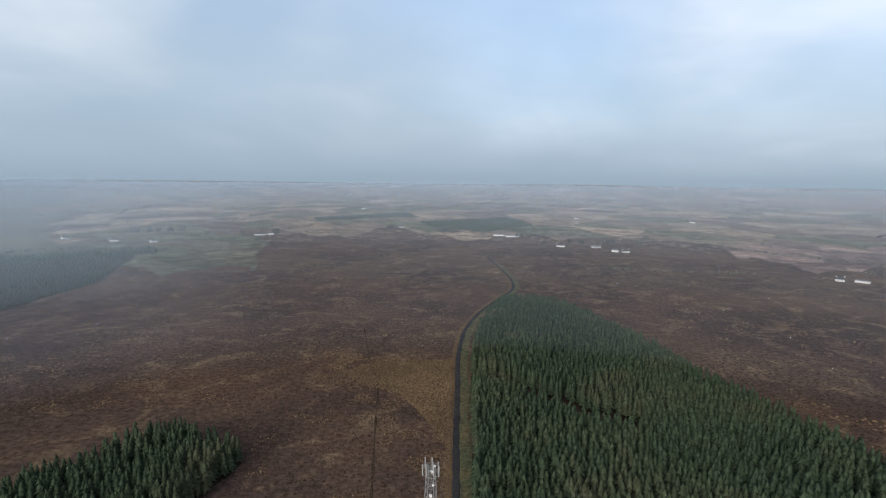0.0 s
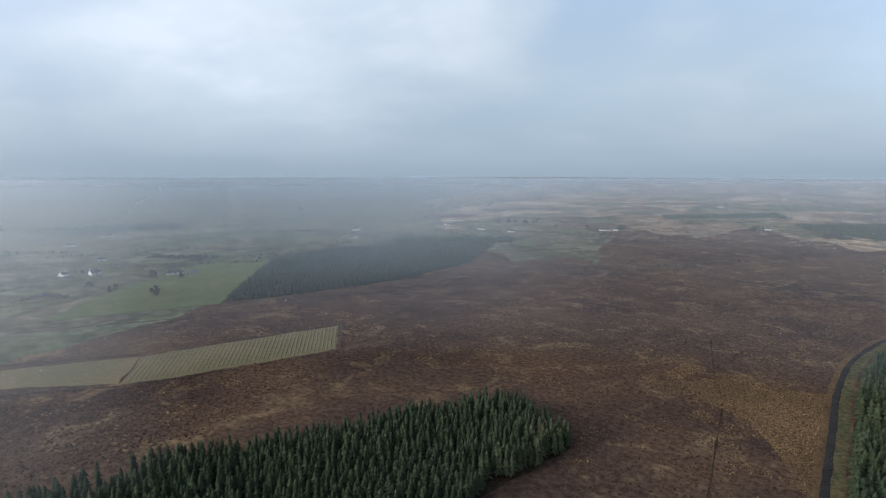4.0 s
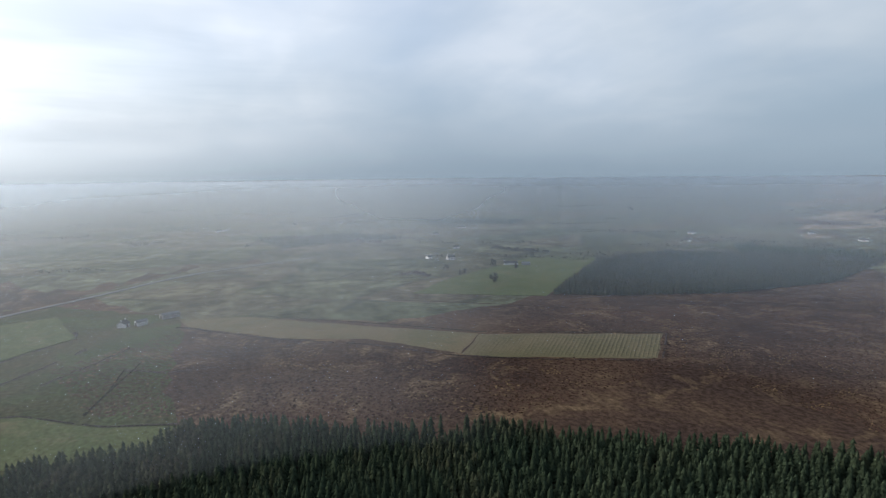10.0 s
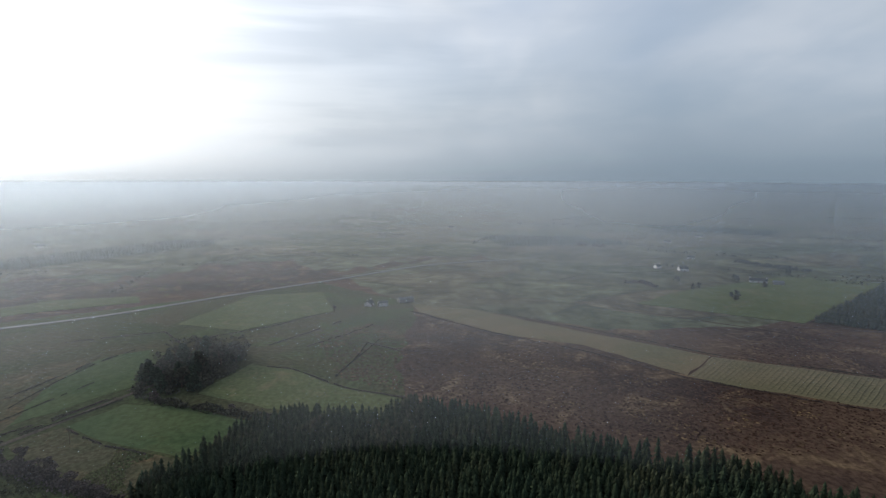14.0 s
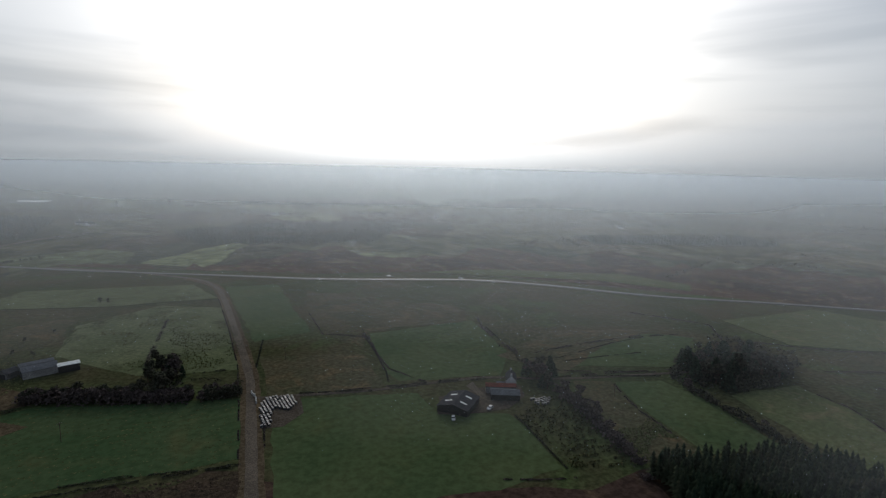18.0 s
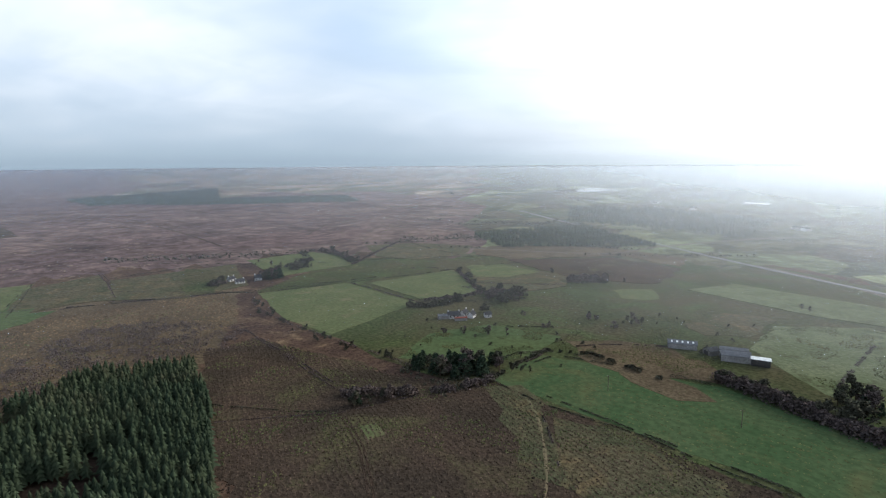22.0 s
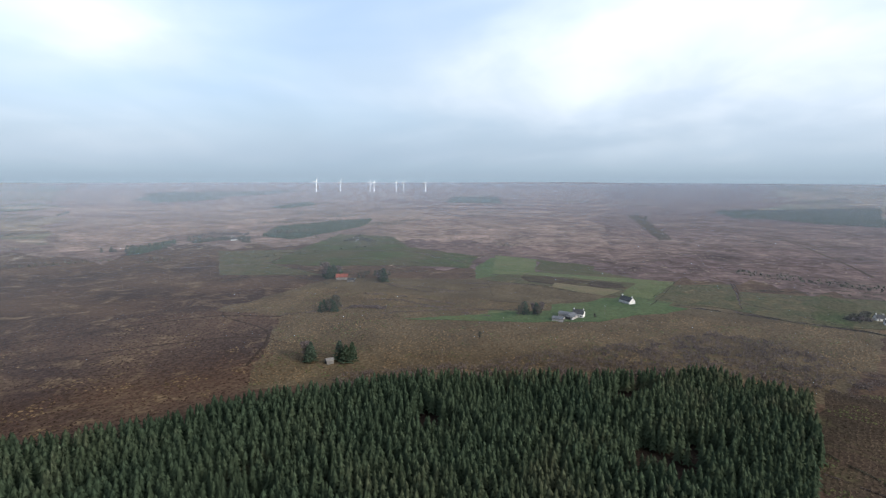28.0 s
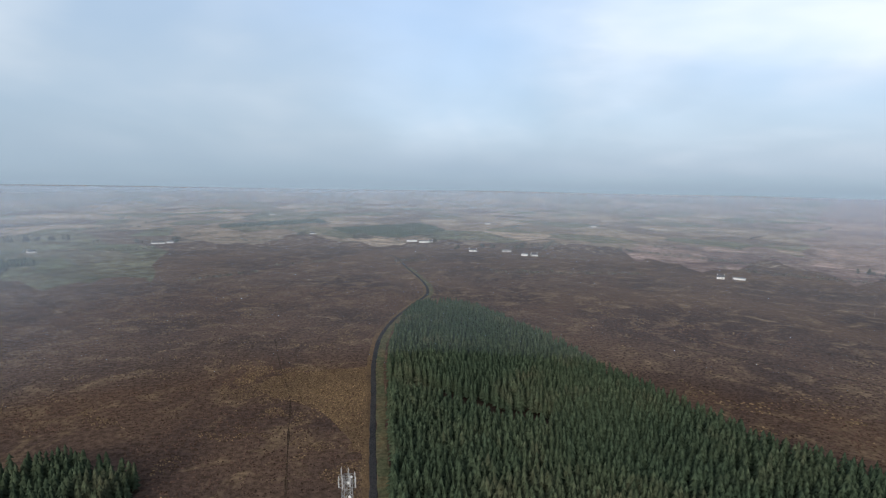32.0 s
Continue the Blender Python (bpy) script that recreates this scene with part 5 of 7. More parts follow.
tufts("moor_grass", fan(74, 118, 680, 1500), 9000, 1.9, M_BLEACHED, "bleached grass on old turf banks", 71, 0.7, 0.05, rows=(62, 30))
tufts("heather", fan(74, 140, 660, 1700), 12000, 2.4, M_HEATH, "dark heather over the far bog", 72, 0.7, -0.1)
tufts("moor_grass", fan(40, 78, 950, 2000), 12000, 2.4, M_BLEACHED, "bleached streaks of far moor grass", 73, 0.8, 0.0, rows=(-28, 45))
tufts("moor_grass", fan(-30, 42, 1000, 1950), 14000, 2.4, M_BLEACHED, "pale far grass between field banks", 74, 0.8, 0.05, rows=(12, 40))
tufts("heather", fan(-30, 80, 640, 1300), 16000, 1.9, M_HEATH, "dark heather over the outer bog", 75, 0.7, -0.1)
tufts("moor_grass", fan(-34, 60, 520, 1000), 9000, 1.1, M_TUFT, "tawny grass in lines on the outer bog", 76, 0.5, 0.22, rows=(35, 16))
tufts("rushes", fan(130, 230, 560, 1500), 12000, 2.2, M_RUSH, "rushes and rank grass in far pastures", 77, 0.7, 0.1)
tufts("rushes", fan(-130, -40, 560, 1500), 10000, 2.2, M_RUSH, "rushes in misty far pastures", 78, 0.7, 0.1)

# ridges on the straw-coloured strip
nr = np.random.RandomState(77)
bm = bmesh.new()
for k in range(46):
    u = (k + 0.5) / 46
    a, b = Vector((-344 + 48 * u, 151 + 122 * u, 0.03)), Vector((-308 + 52 * u, 122 + 111 * u, 0.03))
    prev = None
    for j in range(9):
        p = a.lerp(b, 0.03 + 0.94 * j / 8) + Vector((nr.uniform(-0.25, 0.25), nr.uniform(-0.25, 0.25), 0))
        d = Vector((0.37, 0.93, 0)) * 0.55
        row = [bm.verts.new(p - d), bm.verts.new(p + Vector((0, 0, 0.22 * nr.uniform(0.6, 1.3)))), bm.verts.new(p + d)]
        if prev:
            for q in (0, 1):
                bm.faces.new((prev[q], prev[q + 1], row[q + 1], row[q]))
        prev = row
tagged(part("ridges", bm, M_STRAW), "shallow straw-coloured ridges across a strip field", "ridges", "", "stuff")

# ---------- verges, drains, tracks ----------
ROAD_NORTH = [(2, 100), (5, 150), (6, 189), (7, 232), (9, 284), (11, 339), (18, 400), (33, 455), (55, 510), (75, 560), (79, 625), (70, 743)]
ribbon("verge", ROAD_NORTH, 4.8, M_RUSHY, 0.13, "green grass verge beside the bog road", "verge", jitter=0.7, shift=-4.0)
ribbon("verge", ROAD_NORTH, 2.8, M_ROADSIDE, 0.135, "tawny grass verge beside the bog road", "verge", jitter=0.5, shift=2.9)
ribbon("verge", [(-22, -120), (-28, -166), (-35, -204), (-44, -253), (-50, -291), (-56, -368), (-62, -461), (-61, -515), (-43, -557)], 9.0, M_TAWNY, 0.14, "brown grass verges of the farm lane", "verge", jitter=0.5)
DRAINS = [
    ("dark drain across the bog", 0.5, [(-60, 400), (-48, 340), (-36, 288), (-32, 250), (-29, 220), (-24, 170)]),
    ("long pale turf bank drain", 2.2, [(-400, 330), (-330, 420), (-230, 520), (-150, 590)]),
    ("overgrown drain across the bog", 1.4, [(-150, 640), (-60, 620), (20, 660)]),
    ("ditch beside the brown moor", 1.2, [(222, -112), (200, -134), (181, -153), (160, -190)]),
    ("ditch through rough moor", 1.2, [(318, -140), (262, -176), (215, -170)]),
    ("straight drain across wet fields", 1.6, [(540, -60), (500, -133), (440, -250)]),
    ("dark drain beside tawny moor", 1.6, [(410, 262), (394, 250), (360, 195), (290, 172)]),
    ("drain across the eastern bog", 1.5, [(205, 380), (280, 300), (345, 210), (330, 150)]),
    ("drain across the eastern bog", 1.8, [(300, 360), (390, 270), (405, 205)]),
    ("drain between strip fields", 1.2, [(-470, 120), (-420, 200), (-330, 330)]),
    ("straight drain over the far bog", 3.0, [(687, -390), (755, -406), (890, -432), (1141, -468)]),
    ("straight drain over the far bog", 3.0, [(689, -537), (730, -590), (775, -650)]),
]
for lab, w, pts in DRAINS:
    ribbon("drain", pts, w, M_BROWN if "far bog" in lab else M_PEAT, 0.50 if "far bog" in lab else 0.15, lab, "drain", jitter=0.3, crown=-0.1)
for s in (-0.9, 0.9):
    ribbon("wheel_track", [(176, -153), (165, -147), (150, -139), (137, -129), (123, -118), (100, -95)], 0.9, M_PEAT, 0.15, "muddy wheel track across rough moor", "track", shift=s, crown=-0.05)
ribbon("wheel_track", [(120, -222), (104, -204), (92, -186), (80, -165), (70, -140)], 1.1, M_DULL, 0.15, "pale trodden cattle path", "track", jitter=0.4)

# bare peat cutting far off on the bog
sheet("peat_cutting", [(1711, -280), (1771, -323), (1051, -255), (1046, -229)], M_BROWN, 0.42, "dark strip of freshly cut peat", "peat cutting", 6, 40)

# ---------- far patchwork of fields and plantations ----------



def land_sector(name, a0, a1, r0, mat, z, label):
    """A sector of far land, with an uneven near edge, out to the horizon."""
    rings = [1.0, 1.03, 1.07, 1.12, 1.18, 1.25, 1.4, 1.6, 1.8, 2.0, 2.2, 2.4, 2.6, 2.8, 3.0, 3.2, 3.4, 3.6, 3.8, 4.0, 4.2, 4.4, 4.6]
    V, F, k = [], [], int((a1 - a0) / 0.8)
    for i in range(k + 1):
        a = radians(a0 + (a1 - a0) * i / k)
        side = max(0.0, 1.0 - min(i, k - i) * (a1 - a0) / k / 9.0)
        near = r0 * (1 + 0.16 * noise.noise((math.sin(a) * 6, math.cos(a) * 6, r0 / 100)) + 0.10 * noise.noise((math.sin(a) * 23, math.cos(a) * 23, 5.5)) + 0.05 * noise.noise((math.sin(a) * 70, math.cos(a) * 70, 9.5)))
        for q in rings:
            r = near + (4950 - near) * (q - 1) / 3.6
            a = radians(a0 + (a1 - a0) * i / k + side * 4.0 * noise.noise((r / 260, a0, 3.3)))
            V.append((r * math.sin(a), r * math.cos(a), z + max(0.0, r - 1900) / 500 + rise(r * math.sin(a), r * math.cos(a))))
    m = len(rings)
    for i in range(k):
        for j in range(m - 1):
            c = i * m + j
            F += [(c, c + m + 1, c + 1), (c, c + m, c + m + 1)]
    tagged(new(name, tri_mesh(name, V, [f[::-1] for f in F], mat)), label, "farmland", "", "structure")


land_sector("farmland", -36, 44, 1120, M_FARM_N, 0.35, "patchwork of far tawny and olive fields")
land_sector("farmland", -150, -20, 720, M_FARM_W, 0.3, "patchwork of misty far fields")
land_sector("farmland", -232, -134, 650, M_FARM_S, 0.26, "patchwork of dark far pastures under the sun")
land_sector("moorland", 76, 146, 640, M_MOOR_DARK, 0.29, "far dark brown heather moor")
land_sector("moorland", 28, 97, 930, M_MOOR, 0.3, "far pinkish-tawny moor in pale streaks")
land_sector("farmland", 112, 146, 1900, M_FARM_N, 0.5, "far fields beyond the red bog")

def far_wood(poly, label, gap=8.0, height=7.0, seed=1):
    pts = planted(poly, gap, seed, 0.3)
    forest("far_wood", pts, tree_heights(pts, height * 0.8, height * 1.2, seed), M_SPRUCE, label, 3, 4, seed, 0.55)


FAR_WOODS = [
    [(1852, -580), (1374, -1247), (1138, -1080), (1470, -690)], [(476, -691), (375, -890), (204, -736), (374, -614)], [(-361, 1500), (-121, 1774), (-85, 1620), (-335, 1408)],
    [(-58, 1393), (192, 1572), (222, 1346), (93, 1159), (-19, 1253)], [(-56, -899), (-177, -965), (-479, -928), (-294, -706), (-75, -767)],
    [(2390, 396), (2912, 450), (2964, 206), (2338, 138)], [(1899, 991), (2265, 1004), (2089, 889), (1806, 899)], [(2107, 1772), (2886, 2233), (3373, 1514), (2852, 1521)], [(956, 519), (1122, 574), (1289, 505), (1395, 433), (1197, 399), (922, 439)], [(731, 631), (844, 626), (774, 585), (680, 579)], [(1972, -610), (2197, -1248), (1555, -886), (1627, -557)], [(2709, 2186), (3010, 2133), (2402, 1490), (2038, 1606)],
    [(-1012, 9), (-1009, 190), (-924, 254), (-877, 43)], [(562, -1248), (386, -1323), (115, -1171), (121, -888), (437, -965)], [(-610, 690), (-450, 830), (-420, 780), (-560, 640)],
    [(-1300, 400), (-1150, 620), (-1080, 560), (-1200, 380)], [(-620, -640), (-900, -520), (-860, -440), (-600, -560)], [(-250, -1500), (-700, -1350), (-680, -1260), (-240, -1400)],
]
for i, poly in enumerate(FAR_WOODS):
    size = max(math.hypot(x - poly[0][0], y - poly[0][1]) for x, y in poly)
    far_wood(poly, "dark block of far plantation woodland", (6.5 if math.hypot(*poly[0]) < 1500 else 9) if size < 500 else 10, 7, 60 + i)

# rows of far bushes along field boundaries, as one mass
rng, nr = random.Random(99), np.random.RandomState(98)
pts = []
for a0, a1, k in ((-28, 45, 60), (-140, -28, 110), (-222, -140, 100), (45, 108, 22), (112, 145, 12)):
    for j in range(k):
        a, r = radians(rng.uniform(a0, a1)), rng.uniform(690, 3000)
        x, y, w, tilt = r * math.sin(a), r * math.cos(a), rng.uniform(15, 120), -a + rng.choice((0, 0, 0, 1.2)) + rng.uniform(-0.5, 0.5)
        h = rng.uniform(2.5, 8)
        m = int(w * 0.5 * h)
        u = nr.uniform(-1, 1, m)
        z = h * nr.rand(m) * (0.5 + 0.5 * np.abs(np.sin(u * 9 + j)))
        z = z + rise(x, y)
        pts.append(np.stack([x + u * w * math.cos(tilt) + nr.normal(0, 2, m), y + u * w * math.sin(tilt) + nr.normal(0, 2, m), z], 1))
V, F = leaf_cloud(np.concatenate(pts), 1.5, nr)
tagged(new("far_hedgerows", tri_mesh("far_hedgerows", V, F, M_HEDGE)), "hazy lines of far hedgerow bushes", "hedgerow", "", "stuff")

# ---------- water ----------
for poly in ([(3260, -1290), (3420, -1270), (3500, -1400), (3330, -1700), (3200, -1560)], [(3520, -1330), (3620, -1190), (3700, -1320), (3600, -1500)], [(811, -1859), (721, -1947), (700, -1990), (860, -1990)],
             [(898, -2054), (756, -2029), (740, -2110), (900, -2130)], [(233, -1603), (173, -1589), (170, -1640), (236, -1655)], [(413, -2023), (391, -2096), (430, -2090)]):
    lake = sheet("lake", poly, M_WATER, 0.9, "bright sheet of far lake water", "lake", 6, 50)
    mid = (sum(x for x, y in poly) / len(poly), sum(y for x, y in poly) / len(poly))
    for v in lake.data.vertices:
        v.co.z += 1.6 + rise(v.co.x, v.co.y) if math.hypot(*mid) > 2000 else 0.0

# ---------- trees ----------


def limb(bm, a, b, r0, r1, seg=6):
    """A tapered round stick from a to b."""
    a, b = Vector(a), Vector(b)
    d = b - a
    m = Matrix.Translation((a + b) / 2) @ d.to_track_quat("Z", "Y").to_matrix().to_4x4()
    bmesh.ops.create_cone(bm, cap_ends=True, segments=seg, radius1=r0, radius2=r1, depth=d.length, matrix=m)


def box(bm, x0, x1, y0, y1, z0, z1, m=None):
    r = bmesh.ops.create_cube(bm, size=1.0, matrix=(m or Matrix()) @ Matrix.Translation(((x0 + x1) / 2, (y0 + y1) / 2, (z0 + z1) / 2)) @ Matrix.Diagonal((x1 - x0, y1 - y0, z1 - z0, 1)))
    return r["verts"]


def mesh_of(name, bm, mat):
    me = bpy.data.meshes.new(name)
    bm.to_mesh(me)
    bm.free()
    me.materials.append(mat)
    return me


def broad_tree_meshes(seed, mat):
    """Trunk with limbs, and a crown of lobes of small clumps with gaps; 10 m high."""
    rng, nr = random.Random(seed), np.random.RandomState(seed)
    bm = bmesh.new()
    limb(bm, (0, 0, -0.2), (0.1, 0, 4.0), 0.32, 0.2, 8)
    lobes = [(0, 0, 8.0, 1.5)]
    for k in range(9):
        a = k * 0.7 + rng.uniform(-0.4, 0.4)
        d, z = rng.uniform(0.8, 2.9), rng.uniform(3.0, 9.2)
        d *= 1.15 - 0.06 * z
        tip = (math.cos(a) * d, math.sin(a) * d, z)
        limb(bm, (0.05, 0, min(z - 0.8, rng.uniform(2.0, 4.0))), tip, 0.13, 0.03, 5)
        lobes.append((*tip, rng.uniform(0.7, 1.6)))
    pts = []
    for x, y, z, r in lobes:
        m = int(60 * r)
        d = nr.normal(0, 1, (m, 3))
        d /= np.linalg.norm(d, axis=1)[:, None]
        pts.append(np.array([x, y, z]) + d * r * nr.uniform(0.2, 1.15, (m, 1)) * [1, 1, 0.9])
    V, F = leaf_cloud(np.concatenate(pts), 0.45, nr)
    return mesh_of("trunk", bm, M_BARK), tri_mesh("crown", V, F, mat)


def conifer_meshes(seed):
    """A big ragged farm conifer, 10 m high."""
    rng, nr = random.Random(seed), np.random.RandomState(seed)
    bm = bmesh.new()
    limb(bm, (0, 0, -0.2), (0, 0, 9.6), 0.26, 0.04, 7)
    pts = []
    for k in range(26):
        z = 1.2 + 8.4 * k / 26
        r = 3.3 * (1 - k / 27) ** 0.75 * rng.uniform(0.7, 1.2)
        a = rng.uniform(0, 6.28)
        limb(bm, (0, 0, z), (r * 0.9 * math.cos(a), r * 0.9 * math.sin(a), z - 0.15 * r), 0.05, 0.015, 4)
        m = 30
        ang = nr.rand(m) * 6.28
        q = r * np.sqrt(nr.rand(m))
        pts.append(np.stack([q * np.cos(ang), q * np.sin(ang), z - 0.22 * q + nr.normal(0, 0.15, m)], 1))
    V, F = leaf_cloud(np.concatenate(pts), 0.6, nr, 0.6)
    return mesh_of("trunk", bm, M_BARK), tri_mesh("crown", V, F, M_CONIFER)


BARE = [broad_tree_meshes(300 + k, M_TWIG) for k in range(4)]
LEAFY = [broad_tree_meshes(310 + k, M_HEDGE) for k in range(4)]
DARK = [conifer_meshes(320 + k) for k in range(4)]


def tree(x, y, h, kind, label, group="", wide=1.0):
    tr, cr = kind[int(abs(x * 3 + y * 5)) % 4]
    t = tagged(new("tree"), label, "tree", group)
    t.matrix_basis = Matrix.Translation((x, y, 0)) @ Matrix.Rotation(x * 1.7 + y, 4, "Z") @ Matrix.Diagonal((h / 10 * wide, h / 10 * wide, h / 10, 1))
    child("trunk", tr, t)
    child("crown", cr, t)
    return t




FAR_TREES = []


def grove(x, y, h, label, group, reach=6.0, count=4, mix=0.5):
    """A close group of trees of uneven height round a place."""
    rr = random.Random(int(abs(x * 31 + y * 17)))
    for k in range(count):
        a, d = rr.uniform(0, 6.28), reach * math.sqrt(rr.random()) if k else 0.0
        kind, hh, wide = DARK if rr.random() < mix else BARE if rr.random() < 0.45 else LEAFY, h * rr.uniform(0.6, 1.1), rr.uniform(0.9, 1.35)
        if group:
            tree(x + d * math.cos(a), y + d * math.sin(a), hh, kind, label, group, wide)
        else:
            FAR_TREES.append((x + d * math.cos(a), y + d * math.sin(a), hh, kind[k % 4][1], wide))


# x, y, height
for x, y, h in [(573, 231, 17), (586, 222, 15), (580, 236, 14), (562, 162, 15), (570, 172, 12), (428, 169, 14), (424, 178, 11), (308, 138, 13), (311, 115, 14), (449, -1, 11), (446, 9, 11), (453, -8, 10)]:
    grove(x, y, h, "dark conifer sheltering an old farmstead", "moor farm trees", 6.0, 4, 0.5)
for x, y, h in [(188, -224, 9), (174, -218, 12), (169, -224, 13), (161, -226, 12), (154, -233, 13), (160, -218, 9), (180, -163, 9), (172, -179, 7), (149, -244, 10)]:
    grove(x, y, h, "dark bushy tree in a moorland thicket", "moor thicket", 4.5, 3, 0.35)
for x, y, h in [(147, -365, 7), (142, -364, 6), (120, -378, 7), (114, -374, 6), (122, -353, 6), (188, -293, 6), (162, -331, 5), (212, -274, 5), (201, -284, 4), (191, -344, 5), (200, -469, 7), (193, -485, 8), (188, -500, 7),
                (167, -498, 6), (242, -496, 7)]:
    grove(x, y, h, "rounded dark bush in rough pasture", "rough pasture bushes", 3.0, 2, 0.0)
for x, y, h in [(241, -395, 9), (223, -378, 11), (219, -390, 11), (219, -366, 10), (219, -335, 8), (255, -341, 7), (253, -348, 7), (323, -448, 6), (297, -424, 7), (274, -403, 7), (252, -385, 7)]:
    grove(x, y, h, "", "", 5.0, 5, 0.1)
for x, y, h in [(482, -360, 10), (481, -376, 10), (522, -405, 9), (531, -452, 9), (489, -434, 8), (453, -416, 8), (454, -306, 12), (375, -241, 6), (346, -229, 5), (321, -225, 4), (293, -221, 5), (266, -218, 5), (243, -220, 4), (213, -220, 5)]:
    grove(x, y, h, "", "", 7.0, 4, 0.1)
for x, y, h in [(185, -218, 9), (176, -223, 10), (168, -227, 12), (162, -232, 12), (155, -250, 8), (456, -304, 11), (452, -312, 11)]:
    grove(x, y, h, "dark ragged pine in a rough pasture", "pasture pines", 5.0, 4, 0.7)
for x, y, h in [(-183, -217, 13), (-190, -218, 11), (-196, -211, 12), (-188, -209, 11), (-184, -202, 9)]:
    grove(x, y, h, "tall dark conifer beside the farmyard", "farmyard trees", 4.0, 3, 0.6)
WOOD = [(-250, -176), (-285, -194), (-318, -188), (-326, -153), (-305, -143), (-267, -151)]
for k in range(60):
    rr = random.Random(500 + k)
    x, y = rr.uniform(-324, -250), rr.uniform(-192, -144)
    if inside(WOOD, np.array([[x, y]]))[0]:
        tree(x, y, rr.uniform(7, 16), DARK if k % 3 else LEAFY, "tall dark tree in a small wood", "small wood", rr.uniform(1.0, 1.5))
for x, y, h in [(372, 37, 7), (446, -51, 5), (179, -162, 6), (176, -169, 6), (227, -370, 7), (219, -374, 8), (215, -383, 7), (146, -362, 7), (141, -366, 6), (117, -369, 7), (112, -375, 6), (223, -369, 8),
                (25, -484, 6), (20, -482, 5), (183, -163, 6), (163, -324, 5), (148, -266, 5), (142, -245, 6), (461, -256, 7), (470, -262, 6), (-135, -230, 4), (-199, -248, 4), (-197, -262, 4), (133, -250, 6),
                (205, -290, 5), (190, -280, 4), (178, -300, 5), (240, -378, 6), (511, -347, 7), (505, -355, 6), (540, -350, 6), (250, -395, 6)]:
    grove(x, y, h, "dark rounded bush in rough pasture", "field bushes", 3.5, 1, 0.0)
for x, y, h in [(-9, -312, 11), (-13, -306, 12), (-4, -300, 10), (-16, -300, 10), (-27, -264, 6), (-34, -266, 6), (46, -298, 6), (31, -294, 7), (18, -286, 6), (5, -281, 6)]:
    grove(x, y, h, "dark bushy tree in the shelter belt", "shelter belt", 4.0, 3, 0.1)
for x, y, h in [(47, -299, 7), (38, -297, 7), (30, -293, 8), (19, -288, 7), (11, -285, 7), (3, -283, 8), (-7, -281, 11), (-10, -286, 12), (-17, -273, 7), (-26, -266, 6), (-33, -264, 6), (-38, -263, 6)]:
    for k in range(2):
        tree(x + 3.2 * k - 1.6, y + (x * 1.3 % 3) - 1.5, h * (1.0 - 0.15 * k), LEAFY, "dark broad tree in the shelter belt", "shelter belt", 1.5)
for x, y, h in [(-186, -190, 8), (-181, -176, 7), (-177, -160, 7), (-170, -142, 6), (-165, -130, 6), (-183, -166, 7), (-437, -123, 6), (-280, -181, 7), (-240, -120, 5), (-250, -165, 6), (-174, -150, 7), (-188, -182, 8), (-168, -134, 6), (-179, -170, 8)]:
    tree(x, y, h, BARE, "bare grey-brown tree below the farm", "farm belt", 1.3)
for x, y, h in [(-596, 218, 8), (-559, 226, 8), (-508, 241, 9), (-518, 246, 8), (-645, 362, 11), (-600, 280, 8), (-575, 300, 7), (-690, 245, 8)]:
    grove(x, y, h, "", "", 7.0, 3, 0.1)
for x, y, h in [(-392, 1043, 11), (-338, 1080, 13), (-343, 1096, 11), (-622, 1072, 12), (-600, 1085, 12), (-569, 1110, 13), (-557, 1130, 12), (-585, 1100, 12), (3, 1148, 14), (14, 1150, 15), (26, 1152, 12),
                (-123, 1225, 12), (-110, 1235, 10), (181, 964, 8), (237, 987, 8), (254, 971, 8), (294, 950, 10), (313, 977, 10), (155, 1070, 9)]:
    grove(x, y, h, "", "", 8.0, 4, 0.6)
for x, y, h in [(733, 623, 10), (750, 618, 10), (770, 600, 10), (865, 602, 12), (879, 577, 12), (891, 557, 11), (866, 508, 11), (977, 513, 12), (995, 500, 12), (1015, 483, 12), (1030, 465, 12), (1044, 452, 12),
                (943, 326, 10), (712, 638, 9), (590, 190, 8), (600, 180, 8)]:
    grove(x, y, h, "", "", 13.0, 5, 0.4)
for k in range(30):
    rr = random.Random(700 + k)
    x, y = (rr.uniform(120, 260), rr.uniform(-320, -235)) if k < 17 else (rr.uniform(40, 130), rr.uniform(-420, -300))
    FAR_TREES.append((x, y, rr.uniform(1.6, 3.8), (LEAFY if k % 3 else BARE)[k % 4][1], 1.4))
VV, FF, off = [], [], 0
for x, y, h, me, wide in FAR_TREES:
    co = np.empty(len(me.vertices) * 3, np.float32)
    me.vertices.foreach_get("co", co)
    vi = np.empty(len(me.loops), np.int32)
    me.loops.foreach_get("vertex_index", vi)
    VV.append(co.reshape(-1, 3) * [h / 10 * wide, h / 10 * wide, h / 10] + [x, y, 0])
    FF.append(vi.reshape(-1, 3) + off)
    off += len(co) // 3
tagged(new("far_trees", tri_mesh("far_trees", np.concatenate(VV), np.concatenate(FF), M_HEDGE)), "far dark trees round farms and on rough grazing", "trees", "", "stuff")

# ---------- houses and barns ----------


